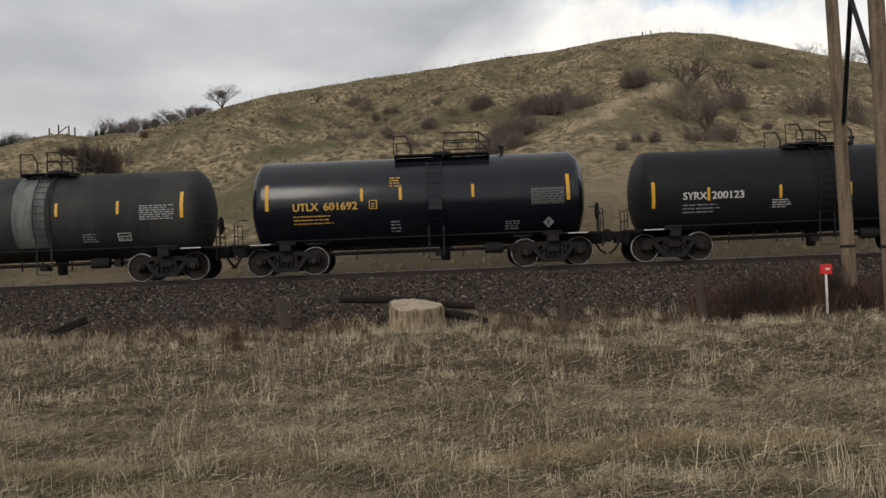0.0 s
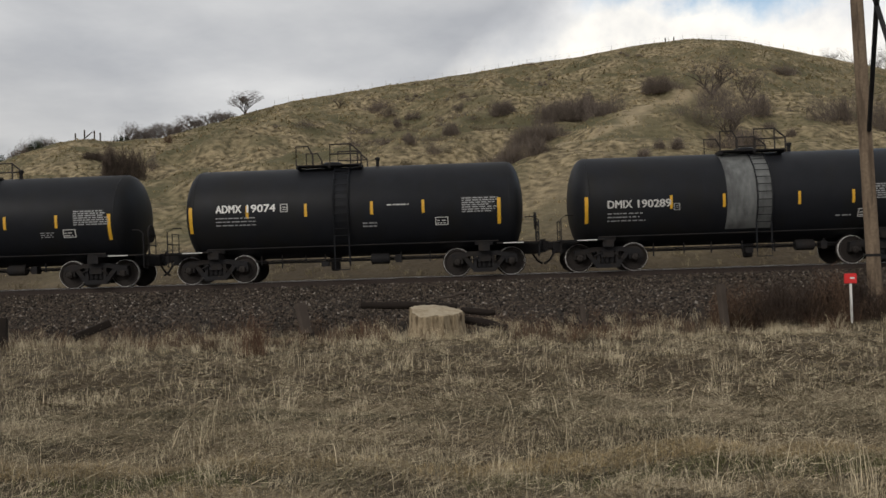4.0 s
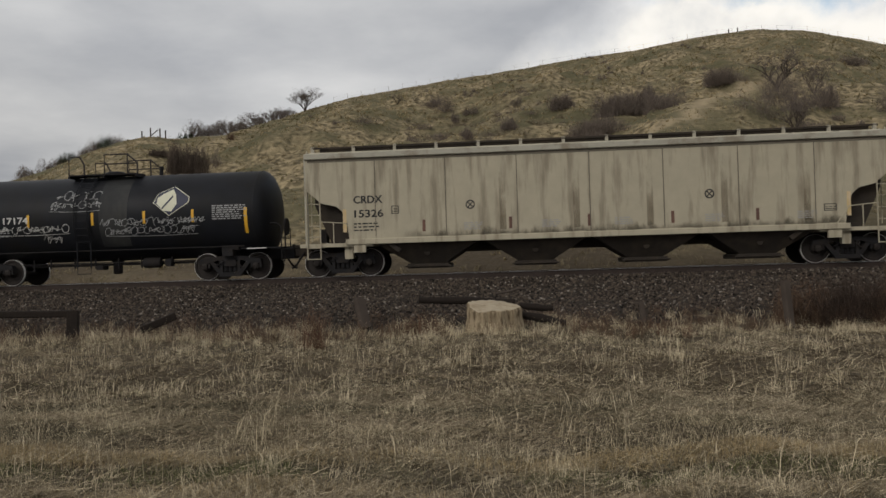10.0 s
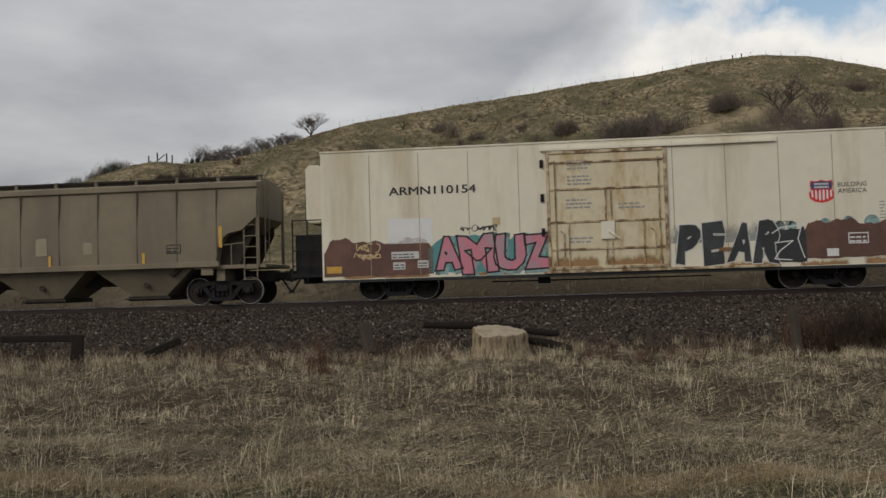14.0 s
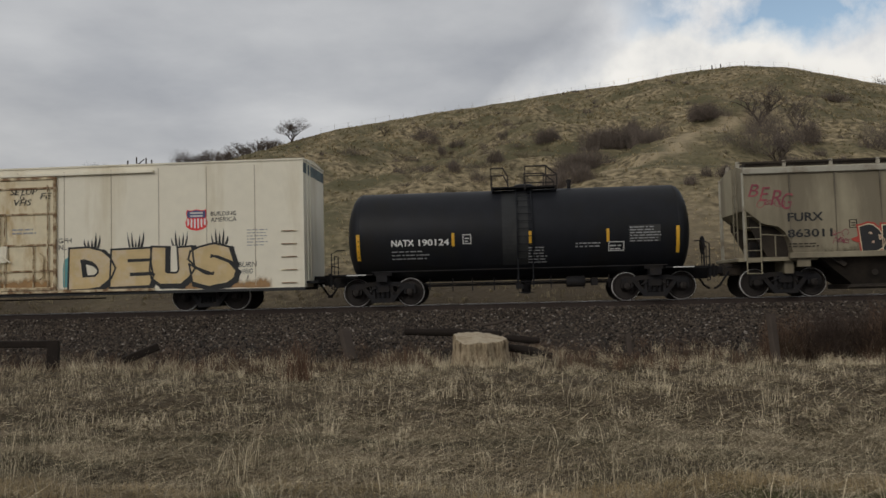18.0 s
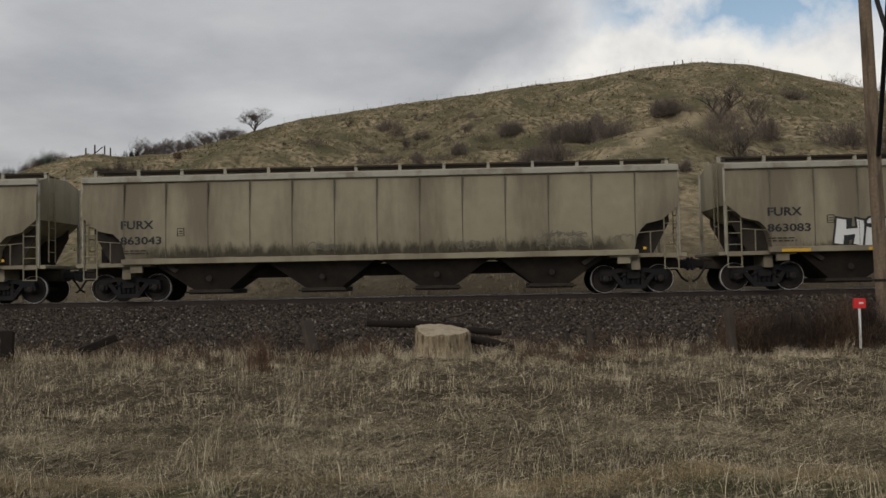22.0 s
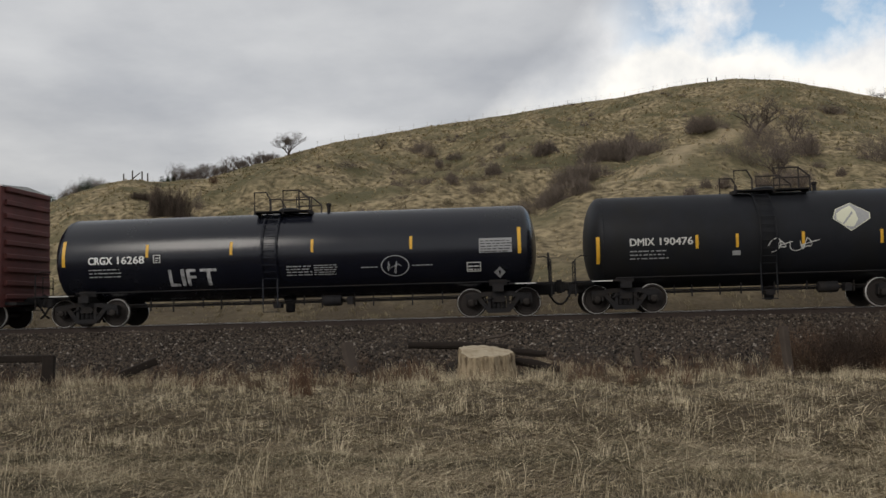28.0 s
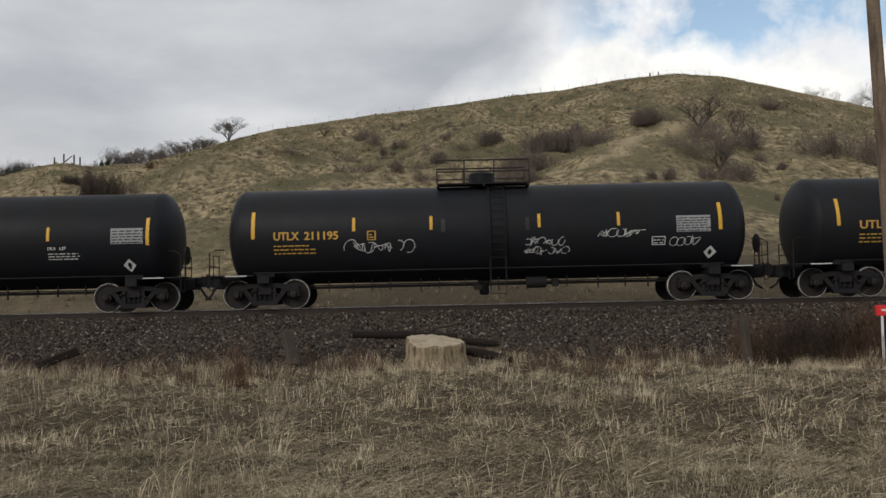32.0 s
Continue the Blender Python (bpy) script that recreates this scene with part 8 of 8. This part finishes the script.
def hill_plants():
    rng = np.random.RandomState(17)
    # bunch grass all over the slope
    n = 85000
    u, y = rng.uniform(-0.75, 0.62, n), 38 + (172 - 38) * rng.uniform(0, 1, n) ** 0.8
    ridge = np.interp(u, RIDGE_U, RIDGE_Y)
    lush = waves(u * y, y, 61, 5.0)
    ok = (y < ridge - 2.5) & (rng.uniform(-1.6, 1.2, n) < lush)
    u, y = u[ok], y[ok]
    x = u * y
    n = len(x)
    z = land(x, y)
    tuft = 6
    size = rng.uniform(0.12, 0.46, n) ** 1.2 * np.clip(y / 90, 0.6, 1.2)
    ang = rng.uniform(0, 6.3, (n, tuft))
    r = size[:, None] * rng.uniform(0.3, 0.8, (n, tuft))
    px, py, pz = x[:, None] + np.cos(ang) * r, y[:, None] + np.sin(ang) * r, z[:, None] + size[:, None] * rng.uniform(0.15, 0.7, (n, tuft))
    wx, wy = -np.sin(ang) * size[:, None] * 0.26, np.cos(ang) * size[:, None] * 0.26
    bx, by = x[:, None] + 0 * ang, y[:, None] + 0 * ang
    v = np.stack([np.stack([bx - wx, by - wy, z[:, None] - 0.1 + 0 * ang], -1), np.stack([bx + wx, by + wy, z[:, None] - 0.1 + 0 * ang], -1), np.stack([px, py, pz], -1)], 2).reshape(-1, 3)
    f = np.arange(len(v)).reshape(-1, 3)
    tagged(bulk("bunch_grass", v, f, M["sage"]), "dry bunch grass covering the hillside", "grass", kind="stuff")


hill_plants()


def brush(name, label, u, y, rx, rz, seed, cover=1.6, mat="shrub", width=0.011, upright=0.5, group="shrubs on the hill"):
    """A leafless bush: some thousand thin twigs that rise and fan out from a low stool, with an uneven outline and gaps."""
    rng = np.random.RandomState(seed)
    length = 0.16 * (rx + rz) + 0.1
    n = int(min(4200, cover * 1.6 * rx * rz / (length * width)))
    lobes = rng.randint(4, 8)
    lx, ly = rng.uniform(-0.6, 0.6, lobes) * rx, rng.uniform(-0.5, 0.5, lobes) * rx
    lr, lt = rng.uniform(0.38, 0.62, lobes) * rx, rng.uniform(0.62, 1.0, lobes) * rz
    k = rng.randint(0, lobes, n)
    a, e = rng.uniform(0, 2 * np.pi, n), np.arcsin(rng.uniform(0, 1, n))
    r = rng.uniform(0.15, 1.0, n) ** 0.5 * np.where(rng.uniform(0, 1, n) < 0.12, rng.uniform(1.0, 1.25, n), 1.0)
    p = np.stack([lx[k] + np.cos(a) * np.cos(e) * r * lr[k], ly[k] + np.sin(a) * np.cos(e) * r * lr[k], np.sin(e) * r * lt[k]], -1)
    out = p - np.stack([lx[k] * 0.7, ly[k] * 0.7, np.full(n, -0.3 * rz)], -1)
    out /= np.linalg.norm(out, axis=1)[:, None] + 1e-6
    d = out + rng.normal(0, 0.45, (n, 3)) + [0, 0, upright]
    d /= np.linalg.norm(d, axis=1)[:, None]
    side = np.cross(d, rng.normal(0, 1, (n, 3)))
    side *= (width * rng.uniform(0.5, 1.5, n) / (np.linalg.norm(side, axis=1) + 1e-6))[:, None]
    long = (length * rng.uniform(0.5, 1.3, n))[:, None]
    foot, tip = p - d * long * 0.6, p + d * long * 0.4
    foot[:, 2] = np.maximum(foot[:, 2], -0.25)
    v = np.stack([foot - side, foot + side, tip], 1).reshape(-1, 3)
    x = u * y
    ob = bulk(name, v, np.arange(len(v)).reshape(-1, 3), M[mat])
    ob.location = (x, y, float(land(x, y)))
    return tagged(ob, label, "shrub", group)


def bare_tree(name, label, at, height, spread, seed, levels=4, mat="bark", tilt=0.0, r0=None, group="", low=0.15):
    """A trunk that forks into limbs, branches and fine twigs."""
    rng = random.Random(seed)
    ob = thing(name, label, "tree", group, at=at)
    wood, fine, limbs = Shape(), ([], []), []

    def grow(p, d, length, r, level):
        q = p + d * length
        mid = p + d * length * 0.5 + Vector((rng.uniform(-1, 1), rng.uniform(-1, 1), 0)) * length * 0.12
        if level <= 2:
            wood.tube([p, mid, q], r, 7 if level == 0 else 5, taper=[r, r * 0.8, r * 0.62])
        else:
            w = d.cross(Vector((rng.uniform(-1, 1), rng.uniform(-1, 1), 0.3))).normalized() * r
            k = len(fine[0])
            fine[0].extend([p - w, p + w, mid + w * 0.7, mid - w * 0.7, q])
            fine[1].extend([(k, k + 1, k + 2), (k, k + 2, k + 3), (k + 3, k + 2, k + 4)])
        if level == levels:
            return
        for _ in range(5 if level == 0 else 4):
            turn = Vector((rng.uniform(-1, 1), rng.uniform(-1, 1), rng.uniform(-0.15, 0.65))).normalized()
            if level == 0:
                a = 2 * math.pi * (len(limbs) + rng.uniform(-0.25, 0.25)) / 5
                limbs.append(a)
                turn = Vector((math.cos(a), math.sin(a) * 0.7, 0.45)).normalized()
            nd = (d * 0.62 + Vector((turn.x * spread, turn.y * spread, turn.z * 0.8 + 0.22)) * 0.62).normalized()
            grow(p + (q - p) * rng.uniform(0.55, 1.0), nd, (height * 0.34 * rng.uniform(0.7, 1.1) if level == 0 else length * rng.uniform(0.55, 0.88)), max(r * (0.55 if level < 2 else 0.5), 0.006), level + 1)

    grow(Vector((0, 0, -0.2)), Vector((tilt, 0, 1)).normalized(), height * low, r0 or height * 0.022, 0)
    part("trunk", wood, M[mat], ob, smooth=True)
    crown = bulk("crown", [tuple(p) for p in fine[0]], fine[1], M["twig"], ob)
    tagged(crown, "bare fine twigs")
    return ob


def on_hill(u, y):
    return (u * y, y, float(land(u * y, y)))


bare_tree("bare_tree", "small leafless spreading tree on the skyline of the hill", on_hill(-0.2555, 126.5), 4.6, 1.4, 3, 6, r0=0.16, low=0.16)
bare_tree("bare_tree", "leafless dark tree with crooked limbs on the hill slope", on_hill(0.295, 80), 5.0, 1.35, 7, 5, r0=0.19)
bare_tree("bare_tree", "leafless dark tree low on the hill slope", on_hill(0.313, 64), 3.8, 1.3, 8, 5, r0=0.12)
bare_tree("bare_tree", "leafless leaning tree on the hill slope", on_hill(0.3345, 77), 4.4, 1.4, 10, 5, r0=0.09, tilt=0.25)
bare_tree("bare_tree", "thin leafless sapling on the hill slope", on_hill(-0.143, 115.2), 2.4, 1.2, 9, 4)
for k, (u, tall) in enumerate(((0.437, 7.5), (0.452, 6.0), (0.494, 9.0), (0.516, 12.0), (0.532, 10.0))):
    bare_tree("bare_tree", "pale leafless tree behind the hill's shoulder", (u * 186, 186, float(land(u * 186, 186)) - 0.4), tall, 1.2, 50 + k, 5, "grey_bark")


def build_shrubs():
    rng = random.Random(6)
    dense = [(0.104, 78.5, 1.5, 2.3), (0.128, 79.5, 1.7, 2.4), (0.150, 80.8, 1.8, 2.6), (0.172, 72.2, 1.4, 2.0), (0.160, 76.0, 1.5, 2.2), (0.116, 79.0, 1.5, 2.2), (0.074, 66.0, 1.3, 1.5), (0.100, 67.0, 1.7, 1.4),
             (0.066, 57.5, 1.4, 1.6), (0.090, 56.0, 1.2, 1.4), (0.047, 81.2, 1.3, 1.4), (0.055, 81.0, 0.9, 1.2), (0.225, 80.0, 1.5, 1.6), (0.246, 78.5, 1.3, 1.6), (0.235, 79.0, 1.3, 1.6),
             (-0.008, 68.5, 0.8, 1.2), (-0.076, 91.8, 0.6, 1.2), (-0.056, 95.5, 0.8, 1.0), (-0.057, 65.2, 1.0, 1.1), (0.304, 56.8, 1.0, 1.3), (0.329, 59.8, 1.1, 1.5), (0.441, 70.5, 0.9, 2.3), (0.342, 71.0, 1.2, 2.0),
             (0.383, 66.5, 0.55, 0.8), (0.213, 52.2, 0.45, 0.7), (0.240, 54.2, 0.9, 0.8), (-0.413, 68.8, 1.1, 2.9), (-0.394, 69.2, 1.0, 2.5), (-0.441, 80.2, 1.0, 0.85), (0.377, 106.8, 1.9, 1.4), (-0.004, 93.0, 0.9, 1.4)]
    for k, (u, y, rx, rz) in enumerate(dense):
        brush("shrub", "dense leafless grey-brown shrub on the hillside", u, y, rx * 1.22, rz * 1.05, 100 + k, 5.5 if u < -0.3 else 3.0, "dark_shrub" if u < -0.3 else "shrub", width=0.012)
    hazy = [(-0.089, 105.8, 2.3, 2.8), (0.269, 66.0, 1.7, 2.4), (0.296, 69.5, 1.7, 3.6), (0.325, 68.0, 1.7, 3.8), (0.346, 70.2, 1.5, 3.5), (0.292, 65.8, 1.8, 2.3), (0.325, 65.0, 1.1, 2.3), (0.419, 69.0, 1.5, 3.4), (0.310, 73.0, 1.8, 3.6),
            (0.459, 70.0, 1.5, 3.8), (0.502, 67.5, 1.7, 3.8), (0.480, 69.0, 1.6, 3.2), (-0.369, 72.5, 0.9, 2.4), (-0.033, 63.2, 1.1, 1.4), (-0.181, 84.5, 1.7, 1.0), (0.055, 60.0, 1.6, 1.5), (0.278, 72.0, 1.5, 3.0)]
    for k, (u, y, rx, rz) in enumerate(hazy):
        brush("shrub", "thin leafless brush with fine grey-brown twigs on the hillside", u, y, rx, rz, 160 + k, 0.55 if 0.26 < u < 0.36 else 0.85, width=0.009, upright=0.3)
    # brush that fills the gully, and low dry brush on the slope beside it
    for k, (u, y, rx, rz) in enumerate(((0.018, 60.5, 1.3, 1.2), (0.032, 61.8, 1.6, 1.5), (0.051, 63.5, 1.7, 1.6), (0.071, 65.5, 1.7, 1.6), (0.086, 67.0, 1.6, 1.6), (0.095, 71.0, 1.5, 1.7), (0.155, 79.5, 2.0, 2.2), (0.118, 78.0, 2.0, 2.2), (0.047, 81.2, 1.6, 1.7), (-0.104, 113.0, 2.4, 2.2))):
        brush("shrub", "matted grey-brown brush in a gully of the hill", u, y, rx, rz, 600 + k, 1.7, width=0.011, upright=0.35)
    for k in range(110):
        u, y = rng.uniform(-0.14, 0.035), rng.uniform(58, 100)
        brush("shrub", "low tangled dry brush on the hillside", u, y, rng.uniform(0.5, 1.1), rng.uniform(0.4, 0.8), 620 + k, 0.9, rng.choice(("shrub", "sagebrush")), 0.011, 0.2)
    for k in range(60):
        u, y = rng.uniform(-0.12, 0.22), rng.uniform(105, 160)
        if y < float(np.interp(u, RIDGE_U, RIDGE_Y)) - 4:
            brush("shrub", "small dark shrub high on the hillside", u, y, rng.uniform(0.4, 0.8), rng.uniform(0.4, 0.9), 740 + k, 1.5, "shrub", 0.014)
    # a thicket along the left skyline
    for k in range(12):
        u = -0.394 + 0.114 * k / 11 + rng.uniform(-0.003, 0.003)
        y = float(np.interp(u, RIDGE_U, RIDGE_Y)) + 1.0
        bare_tree("thicket_tree", "leafless bushy tree in a thicket on the skyline", (u * y, y, float(land(u * y, y)) - 0.2), rng.uniform(2.6, 3.9), 1.3, 200 + k, 5, "twig", r0=0.15, group="thicket on the skyline", low=0.08)
        brush("shrub", "low leafless shrub at the foot of a skyline thicket", u + 0.004, y - 0.5, rng.uniform(1.2, 1.7), rng.uniform(0.9, 1.5), 215 + k, 0.9, "twig", 0.012, 0.2, "thicket on the skyline")
    for k, u in enumerate((-0.49, -0.505, -0.52, -0.535, -0.555, -0.57, -0.585, -0.61)):
        y = float(np.interp(u, RIDGE_U, RIDGE_Y)) + 2
        brush("shrub", "dark shrub in a thicket on the skyline", u, y, rng.uniform(1.4, 2.2), rng.uniform(1.6, 2.8), 230 + k, 2.2, "evergreen" if k in (1, 4) else "shrub", 0.014, 0.4, "thicket on the skyline")
    for k in range(90):
        u, y = rng.uniform(-0.25, 0.45), rng.uniform(50, 125)
        if y < float(np.interp(u, RIDGE_U, RIDGE_Y)) - 6:
            brush("shrub", "small dry shrub on the hillside", u, y, rng.uniform(0.35, 0.8), rng.uniform(0.3, 0.7), 300 + k, 1.4, rng.choice(("shrub", "sagebrush", "sagebrush")), 0.012)
    for k, (u, dy) in enumerate(((-0.408, 1), (-0.4, 1.2), (-0.389, 1.5))):
        brush("evergreen_shrub", "small dark evergreen shrub on the skyline", u, float(np.interp(u, RIDGE_U, RIDGE_Y)) + dy, 0.75, 1.25 - 0.2 * k, 400 + k, 3.0, "evergreen", 0.03)
    brush("shrub", "rusty round shrub below the skyline thicket", -0.348, 100.5, 0.65, 1.0, 410, 2.4, "weed", 0.012)


build_shrubs()


def brambles():
    rng = random.Random(12)
    for k in range(16):
        x, y = 5.95 + 0.61 * k + rng.uniform(-0.2, 0.2), rng.uniform(17.6, 19.0)
        brush("bramble", "tangled dark brown bramble bush at the ballast foot", x / y, y, rng.uniform(0.6, 0.95), rng.uniform(1.0, 1.3), 500 + k, 2.6, "bramble" if k % 3 else "weed", 0.0035, -0.1, "brambles along the ballast")


brambles()


def fence_posts():
    """Posts on the left knoll and a thin wire fence along the crest."""
    for k, (u, h) in enumerate(((-0.460, 0.9), (-0.449, 1.25), (-0.437, 1.3), (-0.43, 1.1))):
        x, y, z = on_hill(u, 100)
        s = Shape().tube([(0, 0, -0.2), (0, 0, h)], 0.09, 8)
        solid("fence_post", s, M["bark"], "dark weathered fence post on the knoll", "fence post", smooth=True, group="fence posts on the knoll", at=(x, y, z))
    x, y, z = on_hill(-0.445, 100)
    solid("fence_brace", Shape().tube([(-0.55, 0, 0.2), (0.55, 0, 1.05)], 0.06, 6), M["bark"], "leaning brace rail between fence posts", "fence", at=(x, y, z))
    fence = thing("wire_fence", "thin post and wire fence along the hill's crest", "fence")
    tops = []
    for k in range(46):
        u = -0.22 + 0.75 * k / 45
        y = float(np.interp(u, RIDGE_U, RIDGE_Y)) + 0.5
        x, y, z = u * y, y, float(land(u * y, y))
        ob = part("post", lambda: Shape().tube([(0, 0, -0.2), (0, 0, 1.15)], 0.026, 5), M["grey_bark"], fence, key="crest_post")
        ob.location = (x, y, z)
        tops.append((x, y, z))
    for h in (0.55, 1.05):
        part("wire", Shape().tube([(x, y, z + h) for x, y, z in tops], 0.008, 4), M["roof_grey"], fence)
    for u in (0.243, 0.253):
        x, y, z = on_hill(u, 168)
        solid("gate_post", Shape().tube([(0, 0, -0.2), (0, 0, 0.75)], 0.12, 8), M["bark"], "short thick post on the crest", "fence post", at=(x, y, z))


fence_posts()


# ---- what moves ----
def motions():
    ts, ss = [t for t, s in ROLLED], [s for t, s in ROLLED]
    for car, left, wheels in CARS:
        walk(car, [(t, pose(left - s, TRACK_Y, RAIL_Z)) for t, s in ROLLED])
        # the wheels turn while the car is near enough to be seen
        near = [k / FPS for k in range(32 * FPS + 1) if -42 < left - float(np.interp(k / FPS, ts, ss)) < 26]
        times = sorted({0.0, *near, 32.0})
        turns = [-math.degrees(float(np.interp(min(max(t, near[0]), near[-1]), ts, ss)) / WHEEL_R) % 360 for t in times] if near else []
        for w in wheels:
            x, y, z = w.location
            walk(w, [(t, pose(x, y, z, 0, a, 0)) for t, a in zip(times, turns)])


motions()
